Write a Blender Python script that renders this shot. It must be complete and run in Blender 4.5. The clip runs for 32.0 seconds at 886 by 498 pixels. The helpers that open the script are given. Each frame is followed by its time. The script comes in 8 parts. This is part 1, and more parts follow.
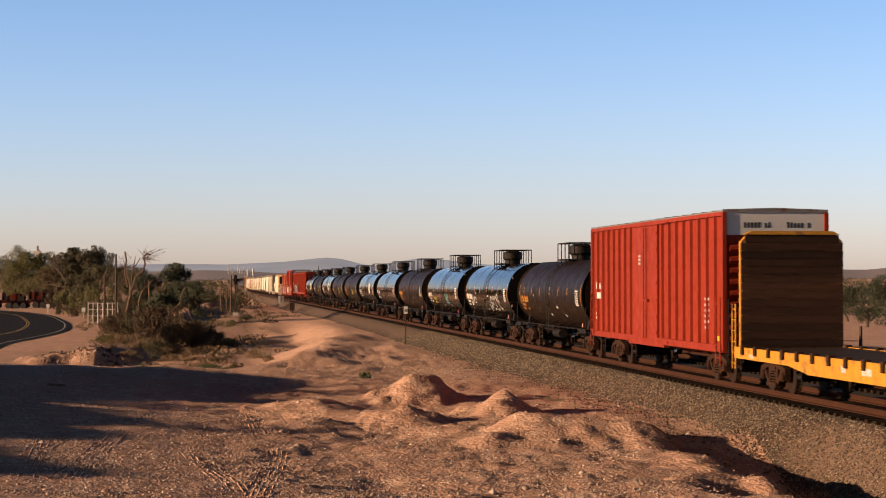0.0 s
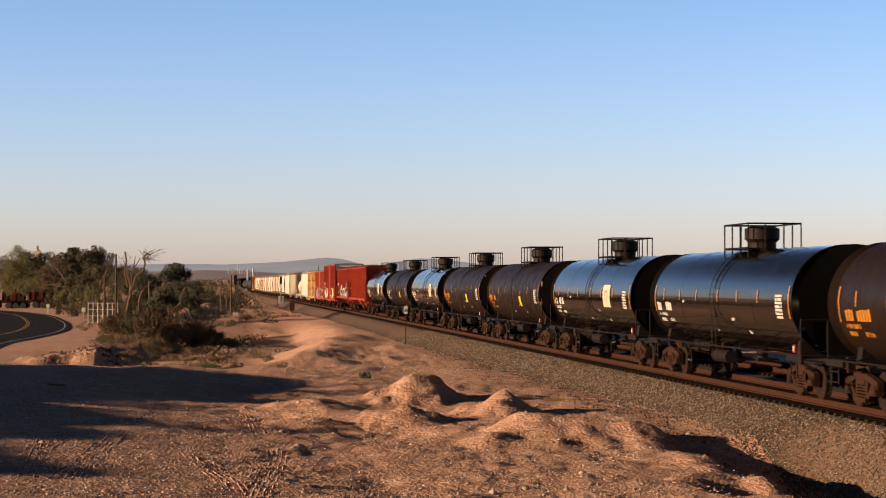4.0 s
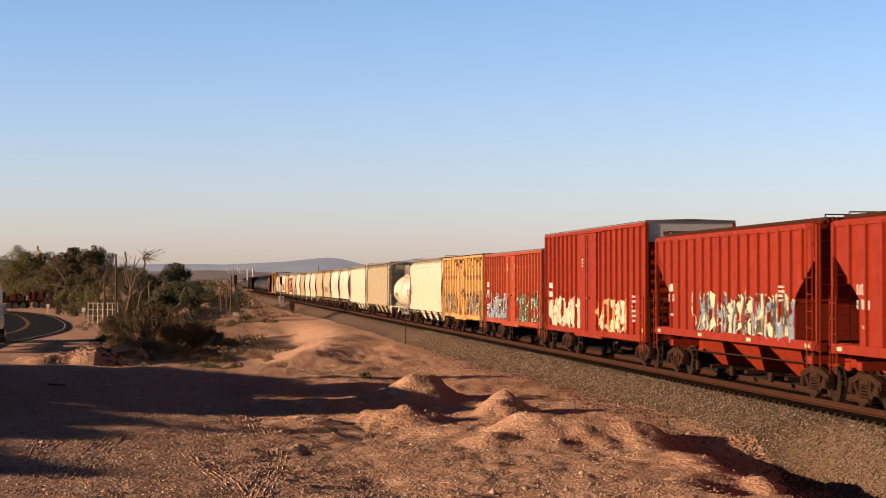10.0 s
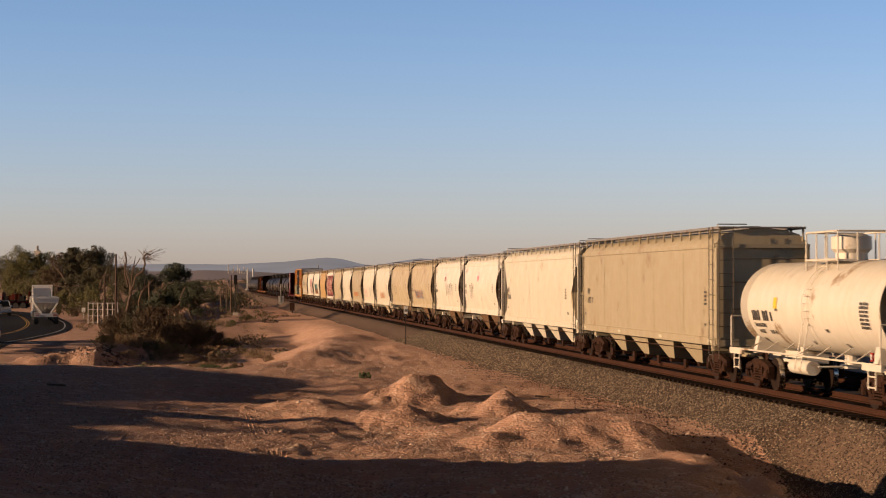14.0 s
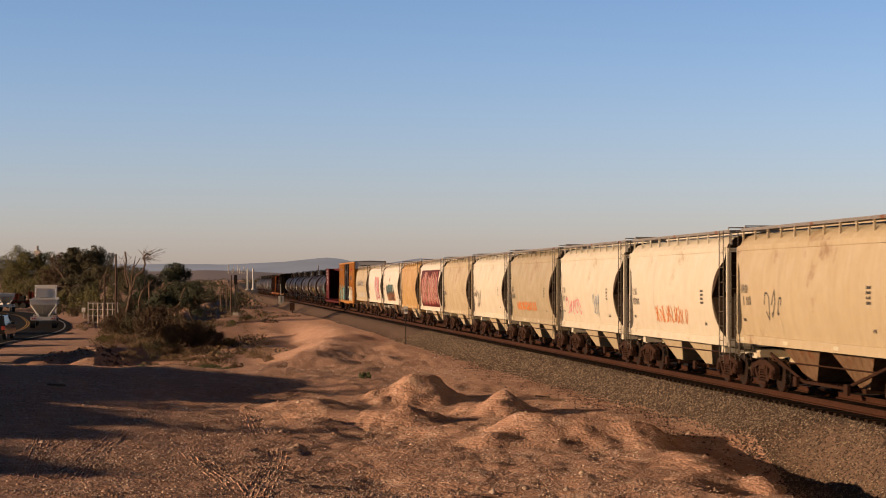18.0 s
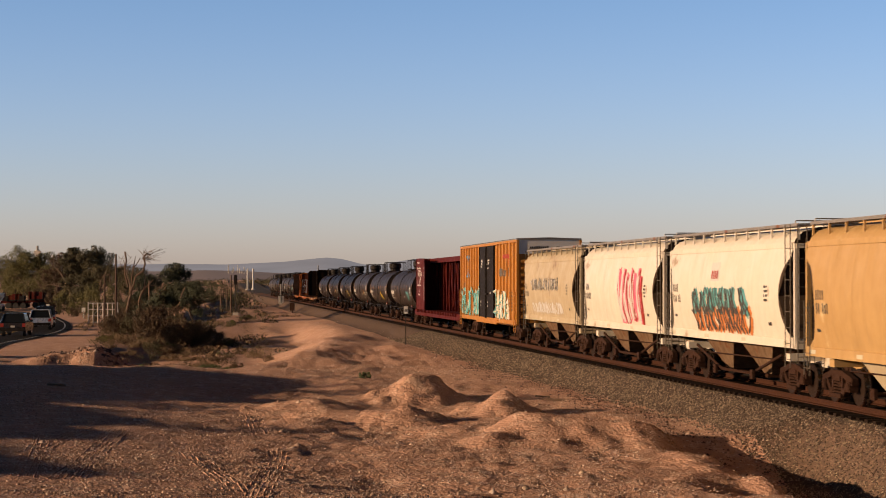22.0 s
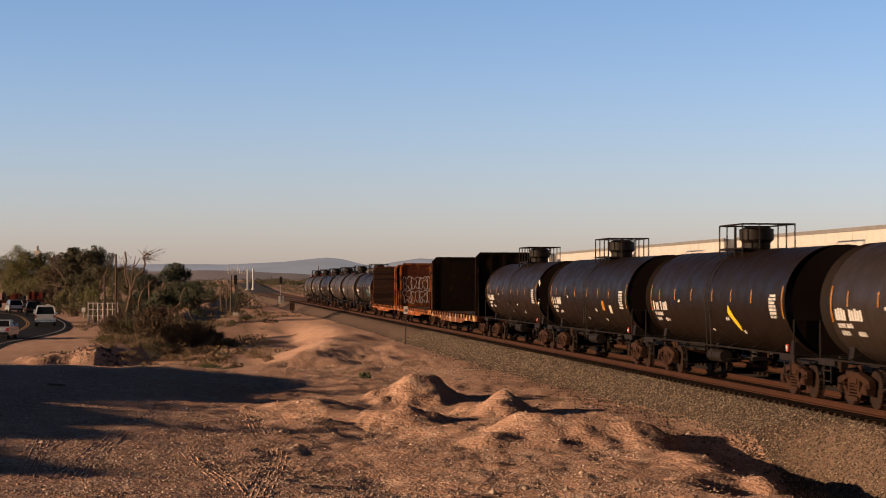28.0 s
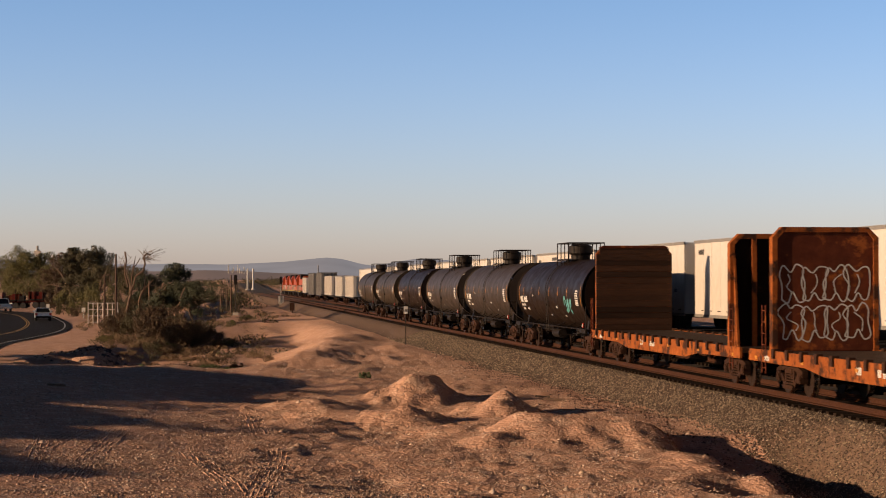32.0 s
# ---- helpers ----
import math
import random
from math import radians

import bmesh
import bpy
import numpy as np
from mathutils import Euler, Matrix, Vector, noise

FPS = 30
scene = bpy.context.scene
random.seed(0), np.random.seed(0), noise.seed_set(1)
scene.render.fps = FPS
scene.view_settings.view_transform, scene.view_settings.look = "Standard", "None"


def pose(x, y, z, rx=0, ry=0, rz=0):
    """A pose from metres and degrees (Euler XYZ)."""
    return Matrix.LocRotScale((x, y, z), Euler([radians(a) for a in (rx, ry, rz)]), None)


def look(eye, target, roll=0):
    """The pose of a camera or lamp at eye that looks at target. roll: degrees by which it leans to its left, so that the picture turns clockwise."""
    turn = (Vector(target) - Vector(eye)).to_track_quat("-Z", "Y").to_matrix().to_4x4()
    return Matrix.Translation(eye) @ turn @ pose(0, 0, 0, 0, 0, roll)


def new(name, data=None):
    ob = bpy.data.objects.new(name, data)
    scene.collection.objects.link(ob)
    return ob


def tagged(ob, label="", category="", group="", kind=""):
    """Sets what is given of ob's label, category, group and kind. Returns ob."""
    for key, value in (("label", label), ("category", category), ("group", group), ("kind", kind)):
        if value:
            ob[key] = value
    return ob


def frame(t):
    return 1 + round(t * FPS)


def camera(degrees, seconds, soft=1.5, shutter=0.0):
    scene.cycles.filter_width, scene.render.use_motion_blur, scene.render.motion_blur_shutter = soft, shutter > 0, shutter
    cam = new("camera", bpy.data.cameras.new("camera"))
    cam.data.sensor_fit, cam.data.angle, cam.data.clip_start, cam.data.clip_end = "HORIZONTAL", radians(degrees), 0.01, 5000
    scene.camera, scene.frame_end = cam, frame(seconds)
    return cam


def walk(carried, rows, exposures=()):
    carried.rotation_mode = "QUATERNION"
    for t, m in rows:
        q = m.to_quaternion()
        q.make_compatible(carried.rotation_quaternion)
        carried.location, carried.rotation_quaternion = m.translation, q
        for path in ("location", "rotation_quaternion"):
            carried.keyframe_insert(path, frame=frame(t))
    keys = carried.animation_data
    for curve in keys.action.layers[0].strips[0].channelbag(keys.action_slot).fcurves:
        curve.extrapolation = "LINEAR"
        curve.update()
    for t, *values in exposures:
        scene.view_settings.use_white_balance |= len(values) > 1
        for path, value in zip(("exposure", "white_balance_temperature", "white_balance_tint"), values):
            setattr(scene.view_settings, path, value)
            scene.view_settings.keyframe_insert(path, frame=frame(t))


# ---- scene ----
FOV = 26.30
TH = 7.30
CT, ST = math.cos(radians(TH)), math.sin(radians(TH))
cam = camera(FOV, 32.0, soft=1.0, shutter=0.14)
VIEW = pose(0, 0, 3.0, 90 + 1.02, 0, 0)
walk(cam, [(0.0, VIEW), (32.0, VIEW)],
     exposures=[(0.0, 1.07), (10.5, 1.07), (13.0, 0.71), (20.0, 0.66), (24.0, 0.77), (28.0, 0.78), (32.0, 0.82)])

# ---- light ----
SUN_TURN, SUN_UP = 15.0, 11.5
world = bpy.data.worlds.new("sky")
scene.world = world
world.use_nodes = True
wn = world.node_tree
sky = wn.nodes.new("ShaderNodeTexSky")
sky.sky_type, sky.sun_disc = "NISHITA", False
sky.sun_elevation, sky.sun_rotation = radians(SUN_UP), radians(-90 - SUN_TURN)
sky.air_density, sky.dust_density, sky.ozone_density = 1.0, 0.6, 1.6
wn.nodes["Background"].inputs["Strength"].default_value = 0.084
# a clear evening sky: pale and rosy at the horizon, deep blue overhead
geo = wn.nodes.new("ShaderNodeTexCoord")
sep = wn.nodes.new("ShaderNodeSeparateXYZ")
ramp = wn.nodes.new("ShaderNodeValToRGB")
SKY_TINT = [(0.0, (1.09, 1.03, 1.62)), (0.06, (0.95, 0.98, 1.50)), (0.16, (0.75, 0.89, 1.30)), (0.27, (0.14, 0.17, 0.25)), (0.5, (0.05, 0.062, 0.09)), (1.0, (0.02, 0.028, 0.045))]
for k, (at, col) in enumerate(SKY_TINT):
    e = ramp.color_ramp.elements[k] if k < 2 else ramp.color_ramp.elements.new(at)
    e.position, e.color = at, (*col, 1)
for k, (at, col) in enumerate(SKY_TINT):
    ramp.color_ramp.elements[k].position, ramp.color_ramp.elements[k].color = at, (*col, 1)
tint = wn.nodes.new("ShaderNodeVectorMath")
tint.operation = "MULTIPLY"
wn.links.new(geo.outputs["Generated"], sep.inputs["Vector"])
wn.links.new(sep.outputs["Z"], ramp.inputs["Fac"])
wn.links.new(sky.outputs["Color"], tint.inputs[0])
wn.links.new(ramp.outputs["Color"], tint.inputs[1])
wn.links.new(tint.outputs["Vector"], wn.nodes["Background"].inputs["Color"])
sun = new("sun", bpy.data.lights.new("sun", "SUN"))
sun.data.energy, sun.data.angle, sun.data.color = 5.0, radians(0.5), (1.0, 0.66, 0.40)
SD = Vector((math.cos(radians(SUN_TURN)) * math.cos(radians(SUN_UP)), math.sin(radians(SUN_TURN)) * math.cos(radians(SUN_UP)), -math.sin(radians(SUN_UP))))
sun.matrix_world = look(-SD * 100 + Vector((0, 60, 0)), Vector((0, 60, 0)))

# ---- materials ----
def mat(name, color, rough=0.8, metal=0.0, vary=0.25, scale=3.0, color2=None, bump=0.0, bscale=30.0, bdist=0.02, spots=None, streak=0.0, random_tint=0.0, coat=0.0, stretch=None, spec=0.3, clods=0.0):
    """A painted, mineral or metal surface: colour varied at two scales, fine relief, optional stains and streaks."""
    m = bpy.data.materials.new(name)
    m.use_nodes = True
    nt = m.node_tree
    n, l = nt.nodes, nt.links
    b = n["Principled BSDF"]
    tc = n.new("ShaderNodeTexCoord")
    src = tc.outputs["Object"]
    if stretch:
        mp = n.new("ShaderNodeMapping")
        mp.inputs["Scale"].default_value = stretch
        l.new(src, mp.inputs["Vector"])
        src = mp.outputs["Vector"]
    c2 = color2 or tuple(v * 0.6 for v in color)
    last = None

    def blend(a, bcol, fac):
        mx = n.new("ShaderNodeMix")
        mx.data_type = "RGBA"
        l.new(fac, mx.inputs["Factor"])
        if isinstance(a, tuple):
            mx.inputs["A"].default_value = (*a, 1)
        else:
            l.new(a, mx.inputs["A"])
        if isinstance(bcol, tuple):
            mx.inputs["B"].default_value = (*bcol, 1)
        else:
            l.new(bcol, mx.inputs["B"])
        return mx.outputs["Result"]

    def nz(sc, lo, hi, detail=5.0, rough_n=0.6, vec=None):
        t = n.new("ShaderNodeTexNoise")
        t.inputs["Scale"].default_value = sc
        t.inputs["Detail"].default_value = detail
        t.inputs["Roughness"].default_value = rough_n
        l.new(vec or src, t.inputs["Vector"])
        r = n.new("ShaderNodeMapRange")
        r.inputs["From Min"].default_value, r.inputs["From Max"].default_value = lo, hi
        l.new(t.outputs["Fac"], r.inputs["Value"])
        return r.outputs["Result"], t.outputs["Fac"]

    f1, _ = nz(scale * 0.25, 0.35, 0.7)
    f2, raw = nz(scale * 3, 0.35, 0.75)
    mid = tuple(a * (1 - vary) + c * vary for a, c in zip(color, c2))
    last = blend(color, mid, f1)
    last = blend(last, c2, _scaled(n, l, f2, vary))
    if spots:
        col, amount, sc = spots
        f3, _ = nz(sc, 0.62 - amount, 0.68 - amount * 0.8, 8.0, 0.65)
        last = blend(last, col, f3)
    if streak > 0:
        mp = n.new("ShaderNodeMapping")
        mp.inputs["Scale"].default_value = (2.2, 2.2, 0.12)
        l.new(tc.outputs["Object"], mp.inputs["Vector"])
        f4, _ = nz(2.0, 0.45, 0.75, 6.0, 0.7, mp.outputs["Vector"])
        last = blend(last, tuple(v * 0.35 for v in c2), _scaled(n, l, f4, streak))
    if random_tint > 0:
        oi = n.new("ShaderNodeObjectInfo")
        hs = n.new("ShaderNodeHueSaturation")
        r = n.new("ShaderNodeMapRange")
        r.inputs["To Min"].default_value, r.inputs["To Max"].default_value = 1 - random_tint, 1 + random_tint
        l.new(oi.outputs["Random"], r.inputs["Value"])
        l.new(r.outputs["Result"], hs.inputs["Value"])
        l.new(last, hs.inputs["Color"])
        last = hs.outputs["Color"]
    l.new(last, b.inputs["Base Color"])
    b.inputs["Metallic"].default_value = metal
    b.inputs["Specular IOR Level"].default_value = spec
    b.inputs["Coat Weight"].default_value = coat
    rr = n.new("ShaderNodeMapRange")
    rr.inputs["To Min"].default_value, rr.inputs["To Max"].default_value = max(0.05, rough - 0.1), min(1.0, rough + 0.12)
    l.new(f2, rr.inputs["Value"])
    l.new(rr.outputs["Result"], b.inputs["Roughness"])
    if bump > 0:
        bt = n.new("ShaderNodeTexNoise")
        bt.inputs["Scale"].default_value = bscale
        bt.inputs["Detail"].default_value = 4
        l.new(src, bt.inputs["Vector"])
        bp = n.new("ShaderNodeBump")
        bp.inputs["Strength"].default_value = bump
        bp.inputs["Distance"].default_value = bdist
        height = bt.outputs["Fac"]
        if clods > 0:
            # rounded clods and grit over the broad unevenness
            vo = n.new("ShaderNodeTexVoronoi")
            vo.inputs["Scale"].default_value = clods
            vo.inputs["Randomness"].default_value = 1.0
            l.new(src, vo.inputs["Vector"])
            sub = n.new("ShaderNodeMath")
            sub.operation = "MULTIPLY_ADD"
            sub.inputs[1].default_value = -0.55
            l.new(vo.outputs["Distance"], sub.inputs[0])
            l.new(height, sub.inputs[2])
            height = sub.outputs["Value"]
        l.new(height, bp.inputs["Height"])
        l.new(bp.outputs["Normal"], b.inputs["Normal"])
    return m


def _scaled(n, l, fac, k):
    q = n.new("ShaderNodeMath")
    q.operation = "MULTIPLY"
    q.inputs[1].default_value = k
    l.new(fac, q.inputs[0])
    return q.outputs["Value"]


RUST = (0.16, 0.06, 0.025)
M = {
    "dirt": mat("dirt", (0.45, 0.268, 0.186), 0.95, vary=0.5, scale=0.6, color2=(0.31, 0.176, 0.120), bump=0.6, bscale=15.0, bdist=0.06, clods=8.0, spots=((0.50, 0.33, 0.24), 0.1, 1.5)),
    "gravel": mat("gravel", (0.088, 0.055, 0.037), 0.9, vary=0.7, scale=6, color2=(0.048, 0.029, 0.019), bump=0.9, bscale=14.0, spots=((0.1231, 0.07757, 0.05241), 0.12, 9.0)),
    # fouled ballast; the shade beneath the trains is in its colour too
    "bed": mat("fouled_shaded_ballast", (0.03, 0.0186, 0.0114), 0.9, vary=0.7, scale=5, color2=(0.0156, 0.0096, 0.006), bump=0.9, bscale=12.0),
    "pebble": mat("pebble", (0.40, 0.31, 0.23), 0.9, vary=0.5, scale=1.5, color2=(0.22, 0.15, 0.10), random_tint=0.3),
    "red": mat("red_paint", (0.2075, 0.02079, 0.0055), 0.62, vary=0.4, scale=0.8, color2=(0.1316, 0.01229, 0.004), streak=0.4, spec=0.18),
    "red_pale": mat("faded_red_paint", (0.26, 0.045, 0.016), 0.65, vary=0.4, scale=0.8, color2=(0.19, 0.030, 0.012), streak=0.3, spots=((0.28, 0.10, 0.06), 0.02, 1.0), spec=0.18),
    "maroon": mat("maroon_paint", (0.066, 0.0056, 0.0026), 0.6, vary=0.4, scale=0.8, streak=0.4, spec=0.12),
    "orange": mat("orange_yellow_paint", (0.3168, 0.135, 0.021), 0.5, vary=0.3, scale=0.8, color2=(0.2534, 0.0972, 0.018), streak=0.2),
    "yellow_old": mat("worn_yellow_paint", (0.42, 0.25, 0.085), 0.6, vary=0.4, scale=0.8, color2=(0.33, 0.185, 0.062), streak=0.3, spots=((0.1368, 0.0504, 0.0234), 0.075, 1.1)),
    "yellow": mat("yellow_paint", (0.432, 0.198, 0.012), 0.5, vary=0.3, scale=1.0, streak=0.2, spots=(RUST, 0.06, 2.0)),
    "cream": mat("cream_paint", (0.45, 0.415, 0.335), 0.5, vary=0.2, scale=0.5, color2=(0.37, 0.33, 0.235), streak=0.10, spots=((0.30, 0.24, 0.15), 0.01, 0.5)),
    "white": mat("white_paint", (0.51, 0.468, 0.395), 0.45, vary=0.2, scale=0.5, color2=(0.42, 0.37, 0.275), streak=0.14, spots=((0.24, 0.165, 0.095), 0.02, 0.6)),
    "tan": mat("tan_paint", (0.345, 0.288, 0.192), 0.55, vary=0.3, scale=0.5, color2=(0.27, 0.21, 0.122), streak=0.2, spots=((0.20, 0.135, 0.075), 0.025, 0.5)),
    "greytan": mat("grey_tan_paint", (0.29, 0.245, 0.163), 0.55, vary=0.25, scale=0.5, color2=(0.225, 0.183, 0.115), streak=0.18, spots=((0.19, 0.135, 0.08), 0.02, 0.5)),
    "ochre": mat("ochre_paint", (0.36, 0.23, 0.092), 0.55, vary=0.35, scale=0.5, color2=(0.26, 0.155, 0.058), streak=0.25, spots=((0.46, 0.36, 0.2), 0.02, 0.45)),
    "roofgrey": mat("galvanized_roof", (0.218, 0.198, 0.177), 0.5, 0.3, vary=0.4, scale=1.5, spots=(RUST, 0.03, 2.0)),
    "tank_gloss": mat("gloss_black_tank_paint", (0.0028, 0.00252, 0.00238), 0.10, vary=0.4, scale=0.7, color2=(0.0063, 0.0049, 0.00385), spec=0.55),
    "tank_head": mat("dull_black_tank_head", (0.0042, 0.0034, 0.0027), 0.38, vary=0.5, scale=0.8, color2=(0.010, 0.0075, 0.005), streak=0.3, spec=0.08),
    "tank_semi": mat("satin_black_tank_paint", (0.006158, 0.003413, 0.002083), 0.5, vary=0.5, scale=0.6, color2=(0.01027, 0.00525, 0.002916), streak=0.3, spec=0.12),
    "tank_matte": mat("dusty_black_tank_paint", (0.008415, 0.00462, 0.002992), 0.5, vary=0.6, scale=0.6, color2=(0.01309, 0.00704, 0.00418), streak=0.35, spec=0.12),
    "tank_dusty": mat("dust_filmed_tank_paint", (0.024, 0.0168, 0.0132), 0.5, vary=0.5, scale=0.6, color2=(0.015, 0.0102, 0.0078), streak=0.3, spec=0.15),
    "tank_grey": mat("dusty_grey_tank_paint", (0.0286, 0.02035, 0.0154), 0.55, vary=0.5, scale=0.6, color2=(0.0187, 0.01265, 0.00935), streak=0.4),
    "tank_olive": mat("dusty_olive_tank_paint", (0.0242, 0.01595, 0.0077), 0.55, vary=0.5, scale=0.6, color2=(0.0154, 0.0099, 0.00495), streak=0.4),
    "black": mat("black_steel", (0.006, 0.0045, 0.0038), 0.65, vary=0.5, scale=3, color2=(0.014, 0.009, 0.006), spec=0.15),
    "truck": mat("rusty_cast_steel", (0.034, 0.0138, 0.0064), 0.85, vary=0.65, scale=4, color2=(0.014, 0.0055, 0.0027), bump=0.3, spec=0.15),
    "wheel": mat("wheel_steel", (0.02016, 0.01008, 0.00576), 0.7, 0.2, vary=0.5, scale=5, color2=(0.00864, 0.00468, 0.00288), spec=0.2),
    "tread": mat("polished_steel", (0.55, 0.52, 0.48), 0.25, 1.0, vary=0.2),
    "rail": mat("rusty_rail_steel", (0.040, 0.014, 0.006), 0.85, vary=0.5, scale=5, color2=(0.020, 0.0075, 0.0035), spec=0.15),
    "tie": mat("weathered_tie_wood", (0.0162, 0.00972, 0.00594), 0.9, vary=0.6, scale=3, bump=0.4, random_tint=0.25, spec=0.1),
    "wood": mat("dark_stained_planks", (0.046, 0.0205, 0.0105), 0.85, vary=0.7, scale=2, color2=(0.015, 0.007, 0.004), bump=0.4, random_tint=0.4, stretch=(0.3, 1.0, 4.0), spec=0.15),
    "rust": mat("rusted_steel_plate", (0.092, 0.0195, 0.006), 0.85, vary=0.7, scale=1.2, color2=(0.024, 0.0062, 0.0034), bump=0.3, spots=((0.1944, 0.05625, 0.0128), 0.085, 1.3), spec=0.15),
    "rust_bright": mat("bright_orange_rust", (0.255, 0.07225, 0.01275), 0.85, vary=0.6, scale=2.0, color2=(0.102, 0.0255, 0.0068), bump=0.2, spots=((0.03, 0.012, 0.006), 0.12, 1.8), spec=0.15),
    "plate_black": mat("sooty_black_plate", (0.0035, 0.0026, 0.002), 0.9, vary=0.6, scale=1.5, color2=(0.010, 0.006, 0.004), spots=((0.02, 0.009, 0.004), 0.05, 1.5), spec=0.03),
    "gate_white": mat("chalky_white_pipe", (0.46, 0.41, 0.36), 0.7, vary=0.4, scale=4),
    "sill_mixed": mat("rusty_patched_sill", (0.14, 0.04, 0.012), 0.8, vary=0.8, scale=2.5, color2=(0.02, 0.008, 0.004), spots=((0.33, 0.22, 0.10), 0.09, 1.6), spec=0.15),
    # hopper ladders: grey steel darkened, their shade held in the colour
    "ladder_dim": mat("shade_dimmed_ladder_steel", (0.085, 0.068, 0.05), 0.7, vary=0.4, scale=4),
    "chute": mat("dusty_rusted_chute", (0.15, 0.10, 0.06), 0.85, vary=0.7, scale=1.5, color2=(0.07, 0.036, 0.018), streak=0.5, spots=((0.10, 0.04, 0.015), 0.08, 2.0), spec=0.12),
    # hopper end sheets: shade of the recess put into the colour
    "end_shade": mat("shade_dark_end_steel", (0.055, 0.037, 0.024), 0.9, vary=0.6, scale=2.0, color2=(0.022, 0.014, 0.009), spec=0.1),
    "asphalt": mat("asphalt", (0.0176, 0.01595, 0.0154), 0.85, vary=0.4, scale=1.0, bump=0.3, bscale=40, spec=0.05),
    "line_white": mat("white_road_paint", (0.372, 0.3568, 0.3376), 0.7, vary=0.3, scale=3),
    "line_yellow": mat("yellow_road_paint", (0.325, 0.18, 0.03), 0.7, vary=0.3, scale=3),
    "mark_white": mat("white_lettering", (0.446, 0.434, 0.409), 0.6, vary=0.2, scale=3),
    "mark_yellow": mat("yellow_reflective_strip", (0.34, 0.140, 0.014), 0.5, vary=0.2, scale=3),
    "mark_bright": mat("bright_yellow_placard", (0.527, 0.384, 0.019), 0.5, vary=0.15, scale=3),
    "mark_dark": mat("dark_lettering", (0.05, 0.045, 0.04), 0.6, vary=0.2, scale=3),
    "mark_red": mat("red_lettering", (0.275, 0.025, 0.015), 0.6, vary=0.2, scale=3),
    "mark_pink": mat("pink_spray_paint", (0.527, 0.124, 0.186), 0.6, vary=0.4, scale=2, color2=(0.527, 0.050, 0.099)),
    "mark_teal": mat("teal_spray_paint", (0.031, 0.186, 0.186), 0.6, vary=0.5, scale=2, color2=(0.155, 0.341, 0.341)),
    "mark_blue": mat("blue_grey_spray_paint", (0.16, 0.24, 0.33), 0.6, vary=0.5, scale=2, color2=(0.05, 0.07, 0.10)),
    "mark_cream": mat("cream_spray_paint", (0.4464, 0.4009, 0.2852), 0.6, vary=0.4, scale=2, color2=(0.3069, 0.324, 0.2852)),
    "mark_green": mat("green_spray_paint", (0.056, 0.1155, 0.064), 0.6, vary=0.5, scale=2, color2=(0.0105, 0.021, 0.016)),
    "mark_orange": mat("orange_spray_paint", (0.465, 0.155, 0.037), 0.6, vary=0.4, scale=2),
    "loco_orange": mat("orange_locomotive_paint", (0.279, 0.045, 0.00675), 0.5, vary=0.3, scale=1.0, streak=0.3),
    "trailer_white": mat("white_trailer_panel", (0.4445, 0.415, 0.3707), 0.4, vary=0.2, scale=0.8, color2=(0.351, 0.3203, 0.278), streak=0.12),
    "grey_panel": mat("grey_painted_panel", (0.172, 0.161, 0.146), 0.5, vary=0.3, scale=0.8, streak=0.2),
    "bark": mat("bark", (0.11, 0.075, 0.05), 0.9, vary=0.6, scale=6, bump=0.5),
    "bark_pale": mat("bleached_dead_wood", (0.12, 0.078, 0.052), 0.9, vary=0.5, scale=5, bump=0.4),
    "pole": mat("creosoted_pole_wood", (0.075, 0.045, 0.03), 0.9, vary=0.5, scale=4, bump=0.3),
    "glass": mat("dark_tinted_glass", (0.01, 0.012, 0.014), 0.08, vary=0.1),
    "tyre": mat("tyre_rubber", (0.02, 0.02, 0.02), 0.85, vary=0.3, scale=8),
    "car_black": mat("black_car_paint", (0.012, 0.012, 0.014), 0.2, vary=0.1, coat=0.6),
    "car_silver": mat("silver_car_paint", (0.42, 0.43, 0.45), 0.3, 0.5, vary=0.1, coat=0.5),
    "car_white": mat("white_car_paint", (0.5394, 0.5233, 0.4817), 0.3, vary=0.1, coat=0.5),
    "concrete": mat("pale_concrete", (0.384, 0.344, 0.288), 0.9, vary=0.3, scale=1.0),
}


def leaf_mat(name, color, color2):
    m = bpy.data.materials.new(name)
    m.use_nodes = True
    n, l = m.node_tree.nodes, m.node_tree.links
    b = n["Principled BSDF"]
    g = n.new("ShaderNodeNewGeometry")
    cr = n.new("ShaderNodeMix")
    cr.data_type = "RGBA"
    cr.inputs["A"].default_value, cr.inputs["B"].default_value = (*color, 1), (*color2, 1)
    l.new(g.outputs["Random Per Island"], cr.inputs["Factor"])
    l.new(cr.outputs["Result"], b.inputs["Base Color"])
    b.inputs["Roughness"].default_value = 0.8
    return m


M["leaf"] = leaf_mat("olive_green_leaves", (0.022, 0.021, 0.006), (0.060, 0.047, 0.014))
M["leaf_pale"] = leaf_mat("grey_green_leaves", (0.044, 0.043, 0.009), (0.105, 0.090, 0.020))
M["leaf_dark"] = leaf_mat("dark_green_leaves", (0.009, 0.014, 0.005), (0.036, 0.042, 0.014))
M["brush"] = leaf_mat("dry_brown_brush", (0.024, 0.014, 0.005), (0.080, 0.044, 0.015))
M["grass"] = leaf_mat("dry_straw_grass", (0.10, 0.066, 0.032), (0.20, 0.13, 0.066))
M["grass_green"] = leaf_mat("fresh_green_weeds", (0.035, 0.05, 0.014), (0.075, 0.095, 0.03))


